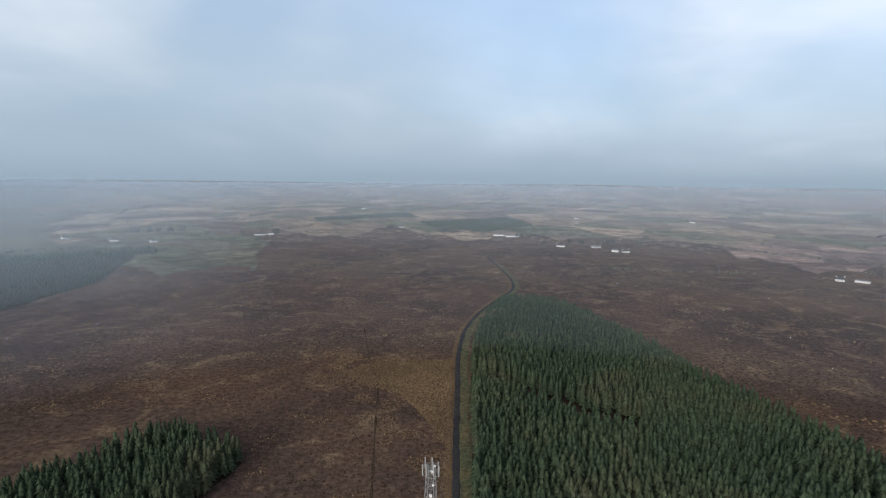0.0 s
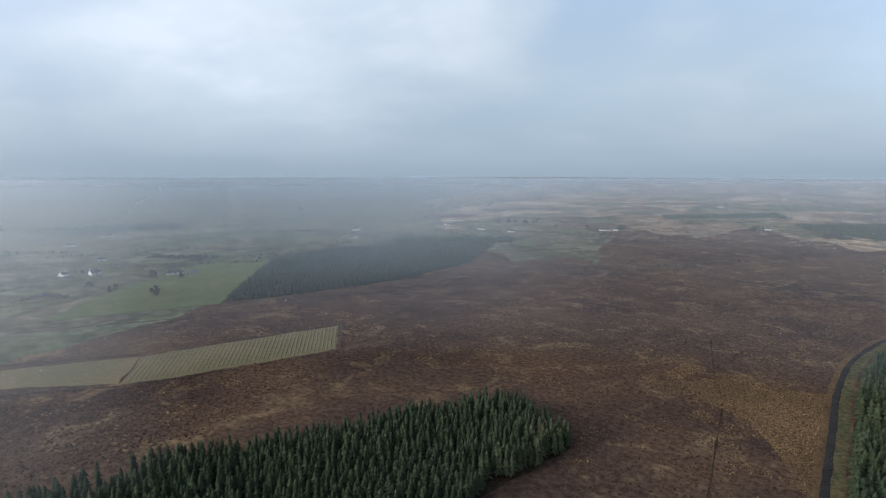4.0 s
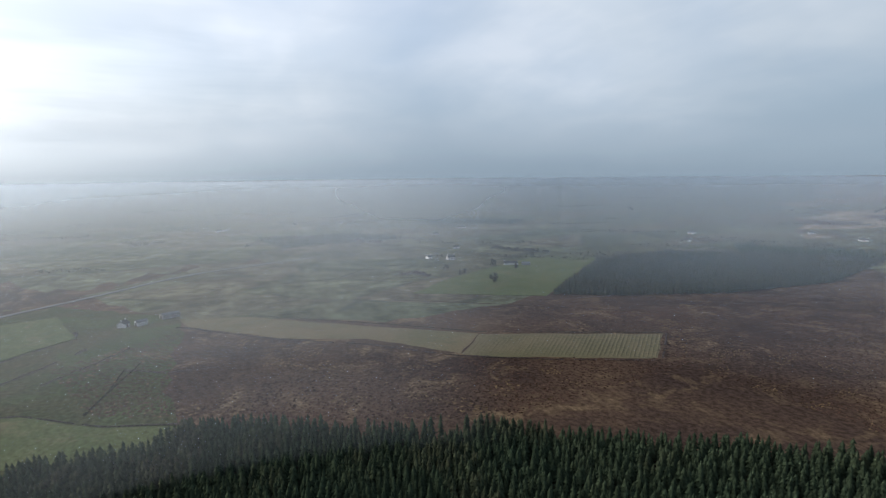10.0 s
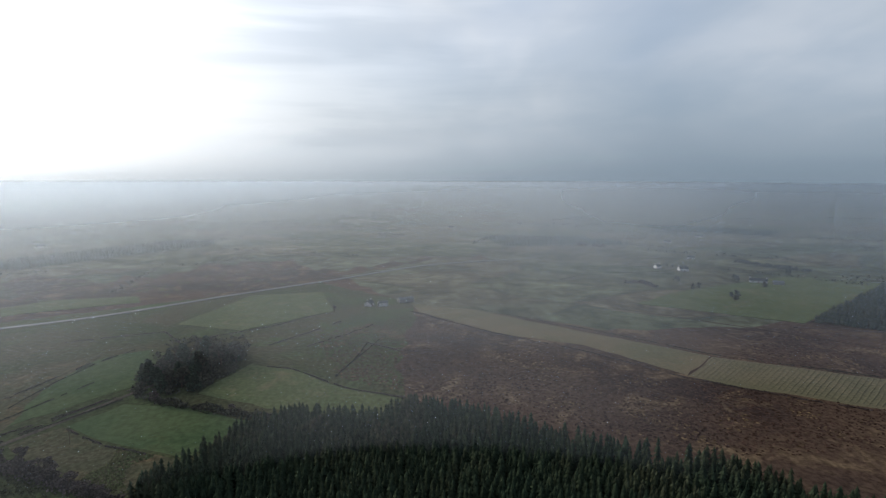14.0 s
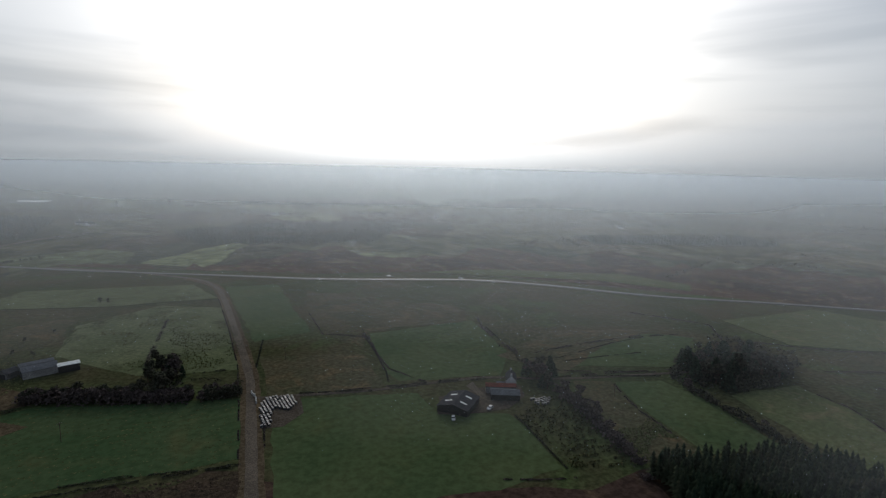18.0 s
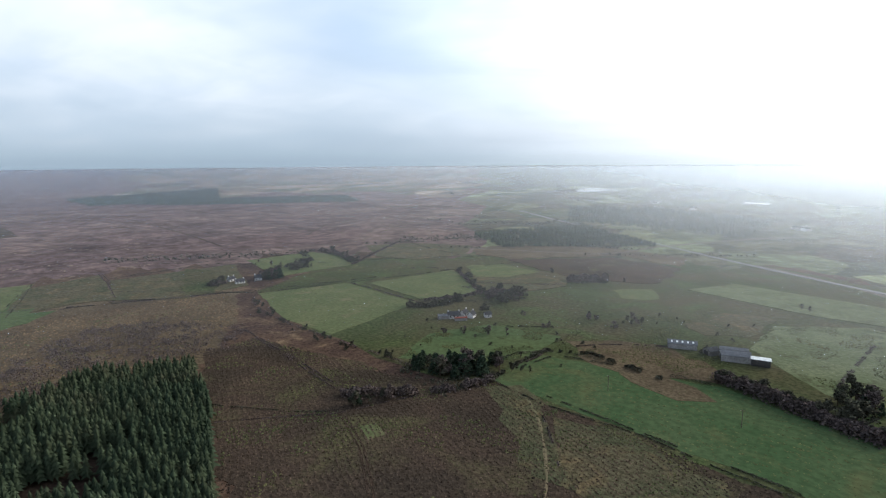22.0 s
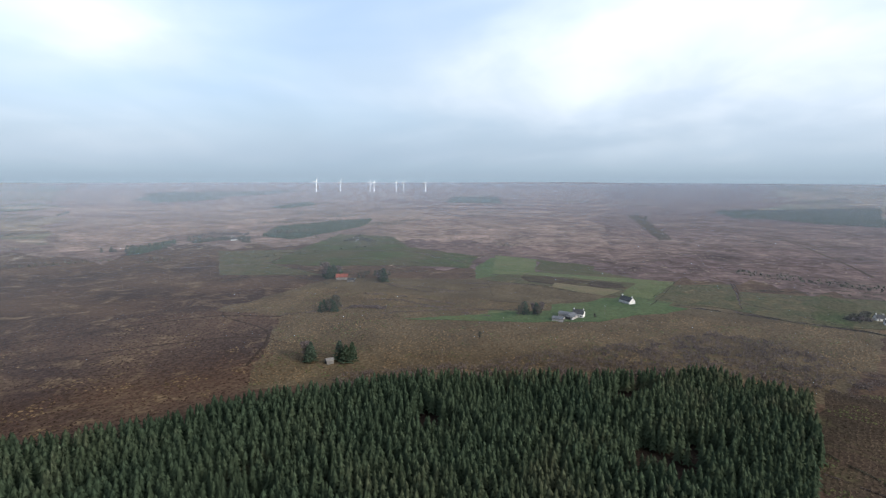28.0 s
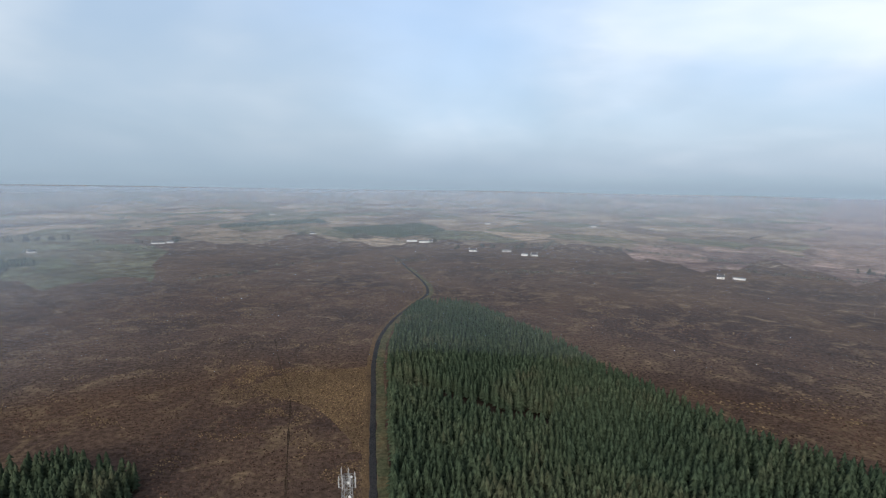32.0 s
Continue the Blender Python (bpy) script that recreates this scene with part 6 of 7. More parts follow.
def gable_shell(L, W, h, rise):
    """Walls of a gabled building as a closed body."""
    bm = bmesh.new()
    a, b = L / 2, W / 2
    P = [(-a, -b, -0.2), (a, -b, -0.2), (a, b, -0.2), (-a, b, -0.2), (-a, -b, h), (a, -b, h), (a, b, h), (-a, b, h), (-a, 0, h + rise), (a, 0, h + rise)]
    v = [bm.verts.new(p) for p in P]
    for f in ((0, 1, 5, 4), (2, 3, 7, 6), (1, 2, 6, 9, 5), (3, 0, 4, 8, 7), (4, 5, 9, 8), (6, 7, 8, 9)):
        bm.faces.new([v[i] for i in f])
    return bm


def roof_half(L, W, h, rise, side, over=0.35, thick=0.14):
    """One slope of the roof as a slab with overhang."""
    bm = bmesh.new()
    a, b, k = L / 2 + over, W / 2, rise / (W / 2)
    lo = (b + over, h - k * over)
    pts = [(-a, 0, h + rise), (a, 0, h + rise), (a, side * lo[0], lo[1]), (-a, side * lo[0], lo[1])]
    v = [bm.verts.new((x, y, z + 0.02)) for x, y, z in pts] + [bm.verts.new((x, y, z + 0.02 + thick)) for x, y, z in pts]
    for f in ((0, 1, 2, 3), (4, 7, 6, 5), (0, 4, 5, 1), (1, 5, 6, 2), (2, 6, 7, 3), (3, 7, 4, 0)):
        bm.faces.new([v[i] for i in f])
    bmesh.ops.recalc_face_normals(bm, faces=bm.faces[:])
    return bm


def building(name, x, y, L, W, h, rise, yaw, walls, roof, label, category, windows=0, chimneys=0, door=True, lights=0, opening=False, group=""):
    """A gabled house or barn with its roof slopes, chimneys, windows, doors and roof lights."""
    e = tagged(new(name), label, category, group)
    e.matrix_basis = pose(x, y, 0, 0, 0, yaw)
    part("wall", gable_shell(L, W, h, rise), walls, e)
    for s in (-1, 1):
        slope = part("roof", roof_half(L, W, h, rise, s), roof, e)
        for k in range(lights):
            bm = bmesh.new()
            u = -L / 2 + L * (k + 0.7) / (lights + 0.4)
            kk = rise / (W / 2)
            y0, y1 = s * W * 0.14, s * W * 0.36
            z0, z1 = h + rise - kk * abs(y0), h + rise - kk * abs(y1)
            vs = [bm.verts.new(p) for p in ((u - 0.5, y0, z0 + 0.19), (u + 0.5, y0, z0 + 0.19), (u + 0.5, y1, z1 + 0.19), (u - 0.5, y1, z1 + 0.19))]
            f = bm.faces.new(vs)
            ext = bmesh.ops.extrude_face_region(bm, geom=[f])
            for g in ext["geom"]:
                if isinstance(g, bmesh.types.BMVert):
                    g.co.z += 0.05
            bmesh.ops.recalc_face_normals(bm, faces=bm.faces[:])
            part("roof_light", bm, M_CLEAR, slope, "pale translucent roof sheet")
    for k in range(chimneys):
        bm = bmesh.new()
        u = (-L / 2 + 0.5) if k == 0 else (L / 2 - 0.5)
        box(bm, u - 0.4, u + 0.4, -0.35, 0.35, h + rise - 0.5, h + rise + 1.0)
        c = part("chimney", bm, walls, e)
        bm = bmesh.new()
        limb(bm, (u, 0, h + rise + 1.0), (u, 0, h + rise + 1.35), 0.14, 0.11, 8)
        part("chimney_pot", bm, M_RED, c)
    for s in (-1, 1):
        for k in range(windows):
            u = -L / 2 + L * (k + 0.6) / (windows + 0.2)
            if door and s == -1 and k == windows // 2:
                continue
            bm = bmesh.new()
            y0 = s * (W / 2)
            for q in ((u - 0.6, u - 0.5, 0.85, 2.05), (u + 0.5, u + 0.6, 0.85, 2.05), (u - 0.6, u + 0.6, 0.75, 0.86), (u - 0.6, u + 0.6, 2.05, 2.15)):
                box(bm, q[0], q[1], min(y0, y0 + s * 0.06), max(y0, y0 + s * 0.06), q[2], q[3])
            w = part("window", bm, M_WHITE, e)
            bm = bmesh.new()
            box(bm, u - 0.5, u + 0.5, min(y0 - s * 0.02, y0 + s * 0.02), max(y0 - s * 0.02, y0 + s * 0.02), 0.86, 2.05)
            part("pane", bm, M_GLASS, w)
    if door:
        bm = bmesh.new()
        u = 0.0
        box(bm, u - 0.5, u + 0.5, -W / 2 - 0.05, -W / 2 + 0.02, 0, 2.05)
        part("door", bm, M_RED if windows else M_DARK, e)
    # dark slabs on both gable ends paint the shade inside open doorways
    if opening:
        bm = bmesh.new()
        box(bm, -L / 2 - 0.03, -L / 2 + 0.05, -W * 0.3, W * 0.3, 0, h * 0.85)
        part("doorway", bm, M_DARK, e, "near-black slab painting the shade in a barn doorway")
        bm = bmesh.new()
        box(bm, L / 2 - 0.05, L / 2 + 0.03, -W * 0.3, W * 0.3, 0, h * 0.85)
        part("doorway", bm, M_DARK, e, "near-black slab painting the shade in a barn doorway")
    return e


def cottage(x, y, L, yaw, label, W=6.2, h=2.8, rise=2.3, walls=None, roof=None, windows=3, chimneys=2):
    return building("house", x, y, L, W, h, rise, yaw, walls or M_RENDER, roof or M_SLATE, label, "house", windows, chimneys)


def shed(x, y, L, yaw, label, W=6.0, h=3.2, rise=1.2, walls=None, roof=None, lights=0, opening=True):
    return building("barn", x, y, L, W, h, rise, yaw, walls or M_BLOCK, roof or M_TIN, label, "barn", 0, 0, False, lights, opening)


# north
cottage(-362, 1052, 22, 24, "long white farmhouse among dark trees", 7)
shed(-345, 1064, 10, 30, "white outbuilding of a far farm", 6, walls=M_RENDER, opening=False)
cottage(-503, 922, 11, 49, "small far white cottage by the bog", windows=2)
shed(113, 1092, 22, 174, "long white farm shed beside a house", 8, walls=M_RENDER, opening=False)
shed(135, 1073, 18, 3, "long white farm shed beside a house", 8, walls=M_RENDER, opening=False)
cottage(150, 1080, 10, 20, "white farmhouse beside sheds")
cottage(296, 858, 11, 176, "white gabled house by a bog road")
shed(281, 864, 10, 150, "white outbuilding beside the house", 6, walls=M_RENDER, opening=False)
cottage(205, 925, 14, 168, "white cottage among shrubs")
shed(264, 915, 16, 164, "grey tin shed near cottages", 7)
shed(492, 616, 14, 131, "long white shed alone on the bog", 5, 2.4, 0.9, walls=M_RENDER, opening=False)
cottage(472, 625, 9, 143, "small white cottage alone on the bog", windows=2)
cottage(-99, 1257, 12, 5, "far white cottage beside trees")
cottage(-579, 930, 10, 40, "far white cottage in the mist", windows=2)
cottage(-681, 955, 10, 60, "far white cottage in the mist", windows=2)
# west
cottage(-670, 251, 11, 99, "white gabled house in misty pasture", 7, 3.4, 2.8)
cottage(-769, 298, 9, 69, "far white house in the mist", windows=2)
cottage(-600, 306, 17, 68, "long white farmhouse beside trees", 7)
shed(-590, 322, 10, 75, "grey shed behind a farmhouse")
cottage(-688, 226, 7, 112, "small white outhouse in the mist", windows=1)
shed(-480, -68, 13.7, 118, "pale tin-roofed shed in rushy fields", 7)
cottage(-462, -98, 7, 162, "small white house beside a shed", windows=2)
shed(-463, -86, 8, 121, "small pale shed in rushy fields", 5, walls=M_RENDER)
for x, y, L, yaw in [(-781, 777, 13, 45), (-692, 680, 10, 46), (-574, 927, 11, 32), (-1289, 201, 11, 81), (-1287, 95, 9, 86), (-771, 765, 11, 20), (-695, 1730, 14, 30), (-1100, 1450, 13, 60), (-1194, -65, 11, 95), (-960, 330, 11, 70), (-1050, 420, 12, 60), (-1120, 560, 12, 50)]:
    cottage(x, y, L, yaw, "tiny white house in far mist", windows=2)
# the farm by the lane
shed(-130, -203, 17, 37, "dark slatted barn with pale roof lights", 15, 2.9, 2.0, M_DARK, M_SLATE, 2)
# near-black walls stand in for the shade inside this open barn
shed(-156, -201, 14, 148, "low open barn with a grey tin roof", 7, 3.0, 1.2, M_DARK, M_TIN)
shed(-158, -207.5, 15, 148, "long lean barn with red tin roof", 4.5, 3.8, 0.9, M_BLOCK, M_RED, opening=False)
building("house", -168, -212, 9, 5.2, 4.6, 2.4, 55, M_RENDER, M_SLATE, "white two-storey farmhouse with slate roof", "house", 2, 2)
shed(-162, -212, 5, 148, "small white farm outbuilding", 3.5, 2.4, 0.8, M_RENDER, M_TIN, opening=False)
# barns across the lane
shed(47, -338, 15.2, 16, "grey barn with pale tin roof", 9, 3.8, 1.7, M_BLOCK, M_TIN)
shed(49, -345, 15.0, 16, "grey barn with pale tin roof", 5, 4.4, 0.8, M_BLOCK, M_TIN, opening=False)
# near-black walls stand in for the shade under the lean-to
shed(34, -337, 9.5, 11, "open lean-to with bright tin roof", 5, 4.0, 0.6, M_DARK, M_CLEAR, opening=False)
shed(77, -342, 16.4, 18, "long grey barn with skylights", 7, 3.2, 1.6, M_BLOCK, M_TIN, 5)
shed(60, -340, 7, 50, "small dark shed between barns", 6, 3.0, 1.6, M_STONE, M_SLATE)
# the white farm
cottage(229, -309, 9, 46, "white farmhouse with dark slate roof", 5.5, 2.5, 2.4)
cottage(226, -318, 6.5, 95, "white gabled farm building", 4.6, 2.5, 2.2, windows=2, chimneys=1)
cottage(219, -318, 6.5, 104, "white gabled farm building", 4.6, 2.5, 2.3, windows=2, chimneys=1)
cottage(210, -326, 5, 53, "small white outhouse beside the farm", 4.5, 2.4, 1.6, windows=1, chimneys=0)
shed(234, -303, 8, 46, "low grey shed beside the farmhouse", 5, 2.4, 1.0)
shed(221, -307, 9, 46, "low shed with rust-red tin roof", 3, 2.0, 0.6, M_BLOCK, M_RED, opening=False)
# cottages on the moor edge
cottage(462, -278, 8.5, 74, "white farmhouse beside dark trees", 5.5, 2.5, 2.2)
cottage(477, -278, 6.5, 90, "white gabled outbuilding beside dark trees", windows=2)
cottage(462, -298, 7, 57, "small white cottage under trees", windows=2)
cottage(505, -86, 13, 35, "white cottage with dark slate roof", 7, 3.2, 3.2)
cottage(447, -38, 9, 71, "white-gabled farmhouse with slate roof", 6.5, 3.4, 3.0)
shed(440, -31, 10, 151, "grey tin-roofed shed beside a farmhouse", 8, 2.8, 1.8, M_BLOCK, M_TIN)
shed(432, -21, 9, 72, "grey lean-to with tin roof", 7, 2.4, 1.2, M_BLOCK, M_TIN)
shed(446, -27, 10, 72, "blue-grey tin-roofed shed beside a farmhouse", 6, 3.0, 1.4, M_BLOCK, M_TIN)
shed(569, 214, 13, 106, "old stone barn with red tin roof", 7, 3.4, 3.2, M_STONE, M_RED)
shed(560, 200, 7, 90, "small stone ruin under trees", 5, 2.4, 1.4, M_STONE, M_SLATE)
shed(304, 124, 4.5, 132, "ruined stone hut between conifers", 4, 2.6, 1.0, M_STONE, M_STONE)
cottage(894, 542, 11, 121, "far cottage under dark trees")
cottage(935, 323, 10, 109, "far cottage on hill pasture")
for x, y, L, yaw in [(73, -1060, 14, 4), (60, -1045, 12, 50), (-202, -1167, 10, 170), (-256, -1124, 10, 167), (-431, -1071, 11, 158), (860, -2018, 30, 160), (-560, -980, 12, 150), (-120, -1400, 18, 170), (430, -1500, 20, 160), (300, -1350, 14, 10), (-800, -700, 12, 130), (973, 2193, 18, 150), (1579, 2773, 20, 150), (400, 1600, 14, 0), (700, 1500, 14, 160), (640, 2100, 16, 160), (-300, 2000, 16, 10), (240, 2300, 16, 0)]:
    cottage(x, y, L, yaw, "tiny far white farmhouse in haze", 8, 3.5, 2.6, windows=2)

# ---------- silage bales ----------
bm = bmesh.new()
prof = [(0.0, 0.0), (0.52, 0.0), (0.61, 0.08), (0.63, 0.3), (0.63, 0.9), (0.61, 1.12), (0.5, 1.2), (0.0, 1.2)]
rows = [[bm.verts.new((r * math.cos(a * math.pi / 6), r * math.sin(a * math.pi / 6), z)) for a in range(12)] for r, z in prof[1:-1]]
for a, b in zip(rows, rows[1:]):
    for k in range(12):
        bm.faces.new((a[k], a[(k + 1) % 12], b[(k + 1) % 12], b[k]))
bm.faces.new(rows[0][::-1])
bm.faces.new(rows[-1])
bale_me = mesh_of("silage_bale", bm, M_WRAP)
for poly, gap, lab, grp in (([(-43, -225), (-47, -247), (-52, -254), (-64, -250), (-63, -241), (-58, -235), (-52, -241), (-47, -225)], 1.6, "black wrapped round silage bale in a stacked yard", "bales beside the lane"),
                            ([(-164, -194), (-176, -190), (-171, -184), (-165, -186)], 1.7, "black wrapped round silage bale by the farmyard", "bales behind the barn")):
    P = np.array(poly, float)
    for i, gx in enumerate(np.arange(P[:, 0].min(), P[:, 0].max(), gap)):
        for j, gy in enumerate(np.arange(P[:, 1].min(), P[:, 1].max(), gap)):
            if inside(poly, np.array([[gx, gy]]))[0]:
                rr = random.Random(i * 91 + j)
                if rr.random() < 0.94:
                    ob = tagged(new("silage_bale", bale_me), lab, "bale", grp)
                    ob.matrix_basis = pose(gx + rr.uniform(-0.15, 0.15), gy + rr.uniform(-0.15, 0.15), 0.02, rr.uniform(-3, 3), rr.uniform(-3, 3), rr.uniform(0, 90)) @ Matrix.Scale(rr.uniform(0.94, 1.06), 4)

# farm entrance: two short white walls and a gate
for (x0, y0), (x1, y1) in (((-46.2, -262.5), (-46.8, -258.2)), ((-46.6, -254.2), (-46.0, -250.2))):
    bm = bmesh.new()
    d = math.hypot(x1 - x0, y1 - y0)
    m = pose((x0 + x1) / 2, (y0 + y1) / 2, 0, 0, 0, math.degrees(math.atan2(y1 - y0, x1 - x0)))
    box(bm, -d / 2, d / 2, -0.2, 0.2, -0.1, 1.1, m)
    e = tagged(new("entrance_wall"), "low white-painted entrance wall at the lane", "wall", "farm entrance")
    part("wall_body", bm, M_RENDER, e)
    for u in (-d / 2, d / 2):
        bm = bmesh.new()
        box(bm, u - 0.3, u + 0.3, -0.3, 0.3, -0.1, 1.5, m)
        box(bm, u - 0.36, u + 0.36, -0.36, 0.36, 1.5, 1.6, m)
        part("pillar", bm, M_RENDER, e)
gate = tagged(new("farm_gate"), "galvanised tubular farm gate across a track", "gate")
gate.matrix_basis = pose(-46.7, -256.2, 0, 0, 0, 90)
for z in (0.2, 0.45, 0.7, 0.95, 1.2):
    bm = bmesh.new()
    limb(bm, (-1.7, 0, z), (1.7, 0, z), 0.03, 0.03)
    part("rail", bm, M_STEEL, gate)
for u in (-1.7, 0, 1.7):
    bm = bmesh.new()
    limb(bm, (u, 0, 0.1), (u, 0, 1.3), 0.035, 0.035)
    part("upright", bm, M_STEEL, gate)


# ---------- vehicles ----------


def car(x, y, yaw, label):
    """A small car: body, cabin glass, wheels, lights."""
    e = tagged(new("car"), label, "car")
    e.matrix_basis = pose(x, y, 0.15, 0, 0, yaw)
    bm = bmesh.new()
    prof = [(-2.0, 0.25), (-2.05, 0.75), (-1.75, 0.9), (-1.3, 1.42), (0.35, 1.45), (1.05, 0.95), (1.9, 0.82), (2.05, 0.6), (2.0, 0.25)]
    sides = [[bm.verts.new((u, s * (0.85 if z < 1.0 else 0.68), z)) for u, z in prof] for s in (-1, 1)]
    bm.faces.new(sides[0])
    bm.faces.new(sides[1][::-1])
    for k in range(len(prof)):
        j = (k + 1) % len(prof)
        bm.faces.new((sides[0][j], sides[0][k], sides[1][k], sides[1][j]))
    bmesh.ops.recalc_face_normals(bm, faces=bm.faces[:])
    part("body", bm, M_WHITE, e)
    for nm, u0, z0, u1, z1 in (("windscreen", 0.42, 1.42, 0.98, 1.0), ("rear_window", -1.36, 1.38, -1.68, 0.96)):
        bm = bmesh.new()
        o = 0.03 if u0 > 0 else -0.03
        bm.faces.new([bm.verts.new(p) for p in ((u0 + o, -0.6, z0 + 0.02), (u0 + o, 0.6, z0 + 0.02), (u1 + o, 0.68, z1 + 0.03), (u1 + o, -0.68, z1 + 0.03))])
        part(nm, bm, M_GLASS, e)
    for s in (-1, 1):
        bm = bmesh.new()
        bm.faces.new([bm.verts.new(p) for p in ((-1.2, s * 0.715, 1.36), (0.3, s * 0.715, 1.38), (0.8, s * 0.86, 1.02), (-1.5, s * 0.86, 1.02))])
        part("side_window", bm, M_GLASS, e)
        for u in (-1.25, 1.25):
            bm = bmesh.new()
            limb(bm, (u, s * 0.7, 0.17), (u, s * 0.88, 0.17), 0.32, 0.32, 14)
            wheel = part("wheel", bm, M_TYRE, e)
            bm = bmesh.new()
            limb(bm, (u, s * 0.86, 0.17), (u, s * 0.895, 0.17), 0.19, 0.17, 12)
            part("rim", bm, M_STEEL, wheel)
    return e


car(-142, -194, 30, "white car parked in the farmyard")
car(-222, -486, -35, "white car on the wet main road")
car(-284, -448, 125, "white car on the wet main road")
car(-121, -193, 60, "pale van parked beside the barn")

# ---------- poles ----------


def pole(x, y, yaw, label, h=8.5):
    e = tagged(new("utility_pole"), label, "pole", "utility poles")
    e.matrix_basis = pose(x, y, 0, 0, 0, yaw)
    bm = bmesh.new()
    limb(bm, (0, 0, -0.3), (0, 0, h), 0.16, 0.11, 8)
    part("shaft", bm, M_POLE, e)
    bm = bmesh.new()
    box(bm, -0.9, 0.9, 0.08, 0.2, h - 0.5, h - 0.36)
    arm = part("crossarm", bm, M_POLE, e)
    for u in (-0.8, 0, 0.8):
        bm = bmesh.new()
        limb(bm, (u, 0.14, h - 0.36), (u, 0.14, h - 0.18), 0.05, 0.03, 6)
        part("insulator", bm, M_WHITE, arm)


for x, y, yaw in [(90, -252, 20), (30, -250, 20), (-205, -175, 60), (640, 330, 40), (600, 350, 40), (560, 372, 40), (520, 395, 40), (480, 420, 40), (318, 55, 20), (402, 22, 20), (455, -60, 20), (-72, -300, 10)]:
    pole(x, y, yaw, "weathered wooden utility pole in open ground")

# ---------- telecom mast ----------
mast = tagged(new("telecom_mast"), "galvanised lattice telecom mast with white panel antennas", "mast")
mast.matrix_basis = pose(-2.3, 122.0, 0, 0, 0, 20) @ Matrix.Diagonal((0.92, 0.92, 1.02, 1))
TOP, W0, W1 = 45.0, 2.6, 0.95


def half(z):
    return W0 + (W1 - W0) * z / TOP


for sx, sy in ((-1, -1), (1, -1), (1, 1), (-1, 1)):
    bm = bmesh.new()
    limb(bm, (sx * W0, sy * W0, -0.3), (sx * W1, sy * W1, TOP), 0.12, 0.08, 8)
    part("leg", bm, M_STEEL, mast)
z = 0.0
while z < TOP - 1.0:
    step = max(1.7, half(z) * 1.7)
    z1 = min(TOP, z + step)
    bm = bmesh.new()
    a, b = half(z), half(z1)
    for k in range(4):
        c, s = (1, 0, -1, 0)[k], (0, 1, 0, -1)[k]
        def at(u, w, zz):
            return (c * w - s * u * w, s * w + c * u * w, zz)
        limb(bm, at(-1, a, z), at(1, b, z1), 0.045, 0.045, 5)
        limb(bm, at(1, a, z), at(-1, b, z1), 0.045, 0.045, 5)
        limb(bm, at(-1, b, z1), at(1, b, z1), 0.045, 0.045, 5)
    part("bracing", bm, M_STEEL, mast)
    z = z1
for zz in (TOP - 0.3, TOP - 2.2):
    bm = bmesh.new()
    for k in range(12):
        a0, a1 = k * math.pi / 6, (k + 1) * math.pi / 6
        limb(bm, (2.1 * math.cos(a0), 2.1 * math.sin(a0), zz), (2.1 * math.cos(a1), 2.1 * math.sin(a1), zz), 0.05, 0.05, 5)
    for k in range(6):
        a0 = k * math.pi / 3
        limb(bm, (0.7 * math.cos(a0), 0.7 * math.sin(a0), zz), (2.1 * math.cos(a0), 2.1 * math.sin(a0), zz), 0.05, 0.05, 5)
    part("head_frame", bm, M_STEEL, mast)
for k in range(7):
    a = k * 2 * math.pi / 7 + 0.2
    m = pose(2.25 * math.cos(a), 2.25 * math.sin(a), TOP - 1.3 + (k % 3) * 0.5, 0, 0, math.degrees(a))
    bm = bmesh.new()
    v = box(bm, -0.08, 0.1, -0.14, 0.14, -1.2, 1.5, m)
    bmesh.ops.bevel(bm, geom=bm.edges[:], offset=0.04, segments=2, affect="EDGES")
    ant = part("panel_antenna", bm, M_ANTENNA, mast, "white panel antenna")
    bm = bmesh.new()
    limb(bm, m @ Vector((-0.16, 0, -1.7)), m @ Vector((-0.16, 0, 2.0)), 0.05, 0.05, 6)
    part("mounting_pole", bm, M_STEEL, ant)
for zz, a, r in ((TOP - 0.9, -1.7, 0.4), (TOP - 4.4, -1.5, 0.3), (TOP - 6.9, -1.9, 0.42), (TOP + 0.2, -1.0, 0.3)):
    bm = bmesh.new()
    w = half(min(zz, TOP)) + 0.25
    d = Vector((math.cos(a), math.sin(a), 0))
    p = Vector((0, 0, zz)) + d * w
    limb(bm, p, p + d * 0.35, r, r * 0.92, 16)
    limb(bm, p - d * 0.3, p, 0.06, r * 0.8, 12)
    part("dish", bm, M_WHITE, mast, "white drum dish")
bm = bmesh.new()
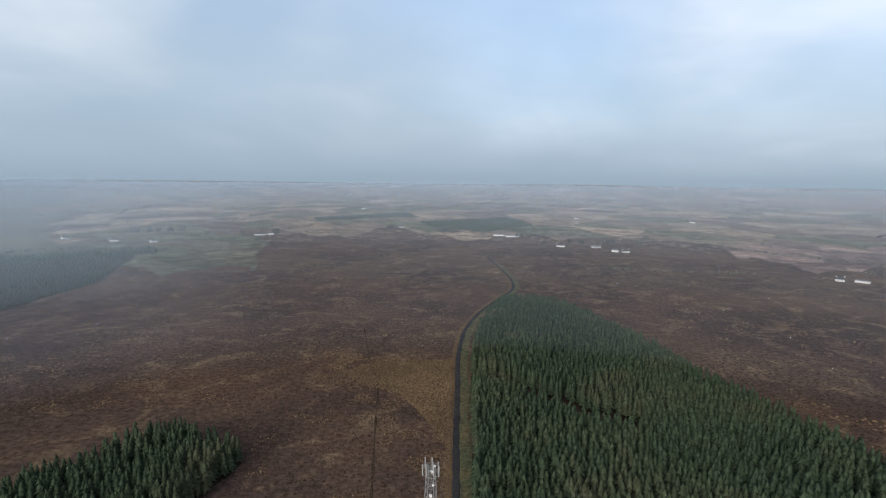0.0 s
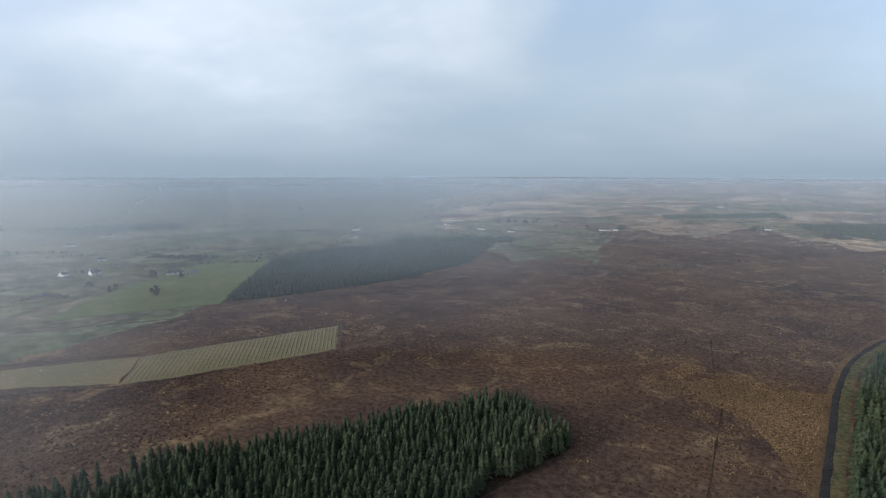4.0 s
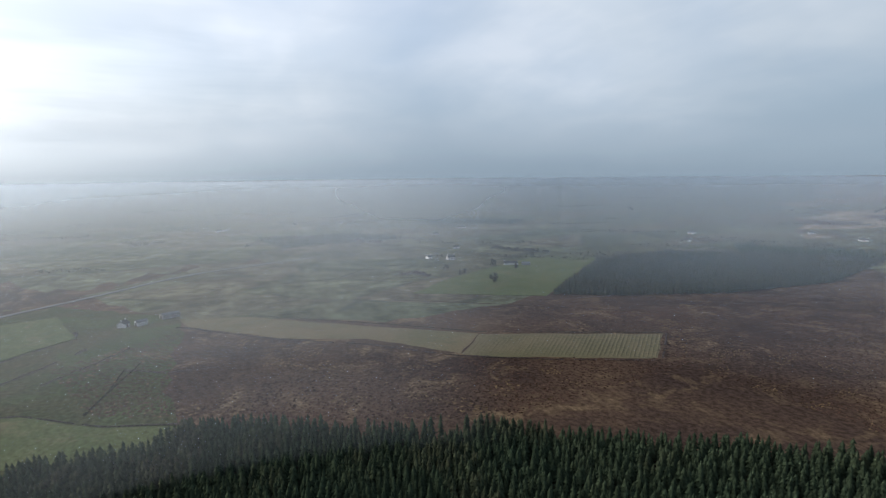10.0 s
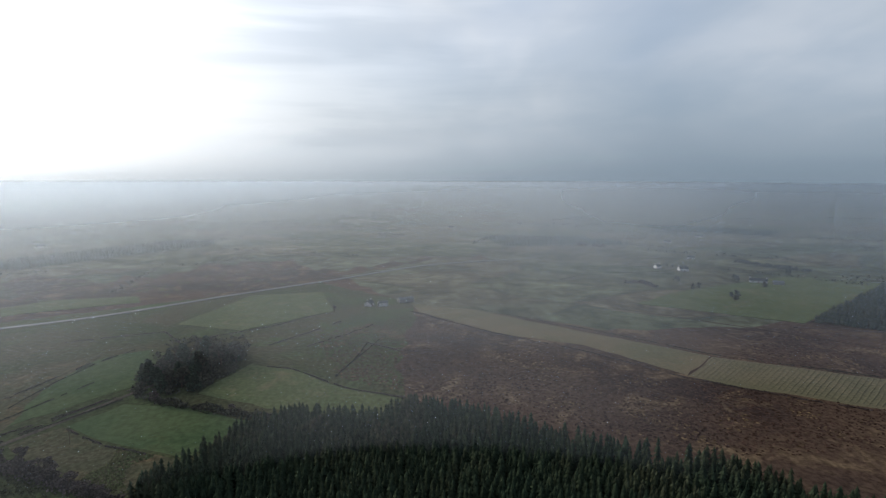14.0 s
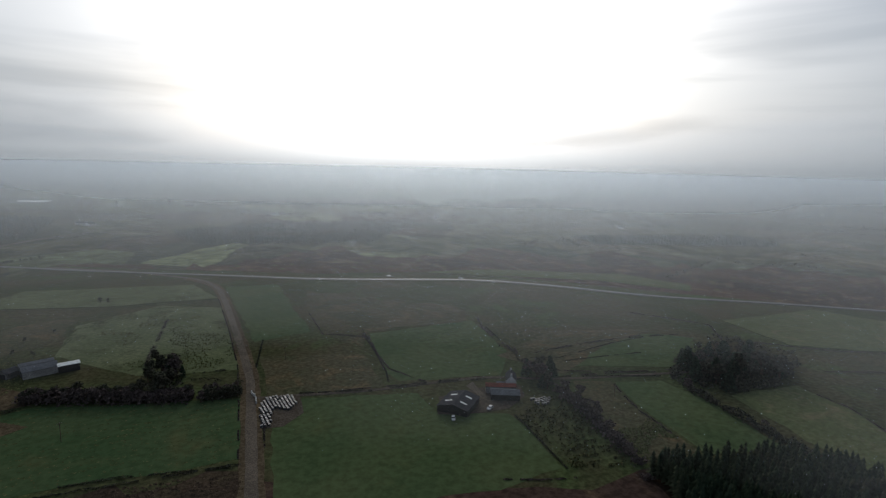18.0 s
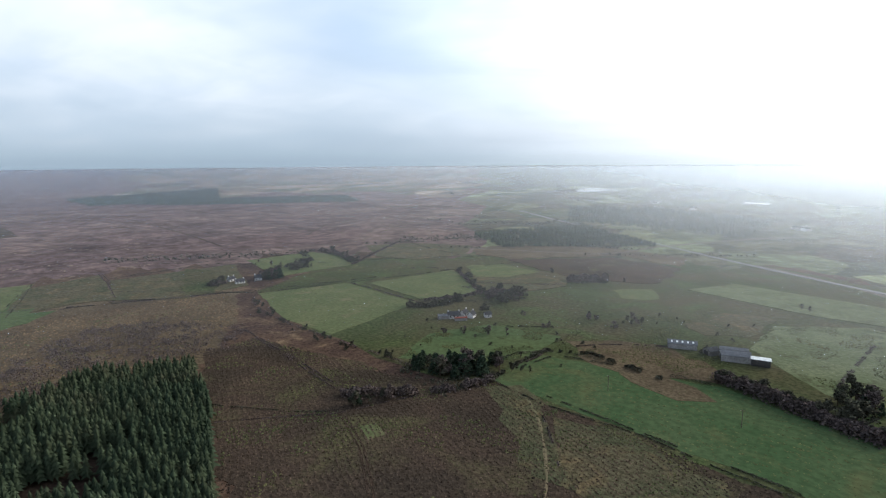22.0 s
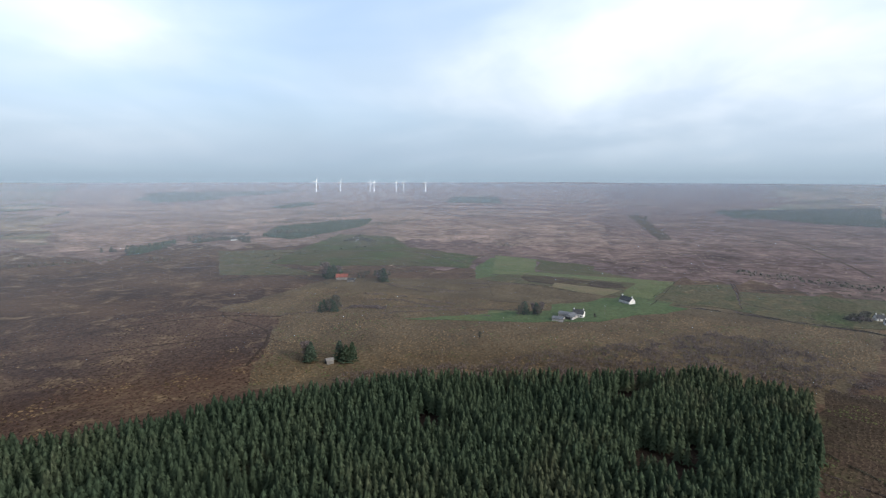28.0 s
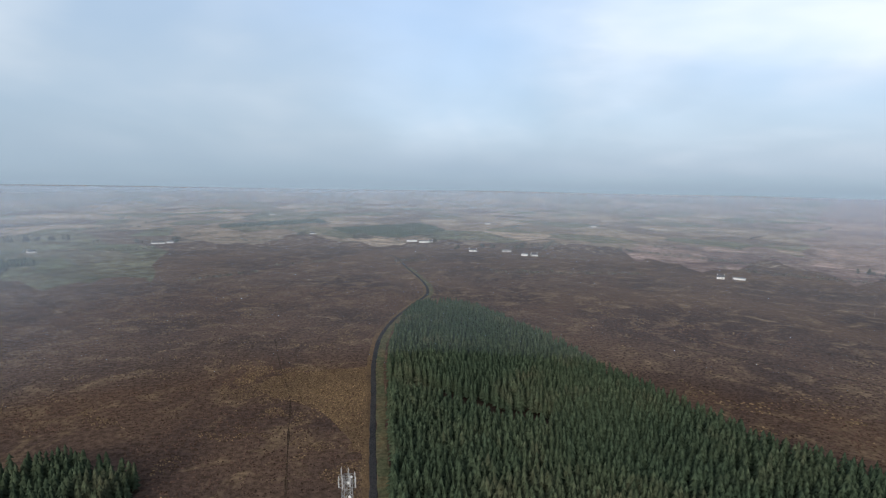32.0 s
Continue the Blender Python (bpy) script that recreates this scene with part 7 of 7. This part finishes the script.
limb(bm, (0, 0, TOP), (0, 0, TOP + 2.6), 0.04, 0.015, 6)
part("lightning_rod", bm, M_STEEL, mast)
bm = bmesh.new()
for u in (-0.2, 0.2):
    limb(bm, (u, 0.3, 0), (u, 0.3, TOP), 0.025, 0.025, 5)
for k in range(90):
    limb(bm, (-0.2, 0.3, 0.4 + k * 0.5), (0.2, 0.3, 0.4 + k * 0.5), 0.015, 0.015, 4)
part("ladder", bm, M_STEEL, mast)

# ---------- wind turbines on the skyline ----------
blade = bmesh.new()
prev = None
for u, w, t in ((0.8, 0.9, 0.9), (4, 1.6, 0.7), (9, 1.5, 0.45), (18, 1.0, 0.25), (27, 0.6, 0.12), (33, 0.15, 0.04)):
    row = [blade.verts.new((x, y, u)) for x, y in ((-w, 0), (0, t), (w, 0), (0, -t))]
    if prev:
        for k in range(4):
            blade.faces.new((prev[k], prev[(k + 1) % 4], row[(k + 1) % 4], row[k]))
    prev = row
blade_me = mesh_of("blade", blade, M_TURBINE)
first = tagged(new("wind_turbine"), "white wind turbine standing on the hazy skyline", "wind turbine", "skyline turbines")
bm = bmesh.new()
limb(bm, (0, 0, -20), (0, 0, 75), 3.6, 2.0, 14)
part("tower", bm, M_TURBINE, first)
bm = bmesh.new()
box(bm, -2, 2, -3, 6.5, 74.4, 78.4)
bmesh.ops.bevel(bm, geom=bm.edges[:], offset=0.8, segments=2, affect="EDGES")
part("nacelle", bm, M_TURBINE, first)
bm = bmesh.new()
limb(bm, (0, -5.2, 76.4), (0, -3, 76.4), 0.5, 1.9, 12)
hub = part("hub", bm, M_TURBINE, first)
for k in range(3):
    child("blade", blade_me, hub, Matrix.Translation((0, -4.2, 76.4)) @ Matrix.Rotation(radians(20 + 120 * k), 4, "Y"))
for i, (x, y) in enumerate([(3300, 1402), (3345, 1254), (3395, 1070), (3402, 1044), (3440, 905), (3450, 858), (3480, 717)]):
    m = pose(x, y, rise(x, y), 0, 0, -70 + 9 * i) @ Matrix.Scale(0.92, 4)
    if i == 0:
        first.matrix_basis = m
    else:
        copy_thing(first, m)
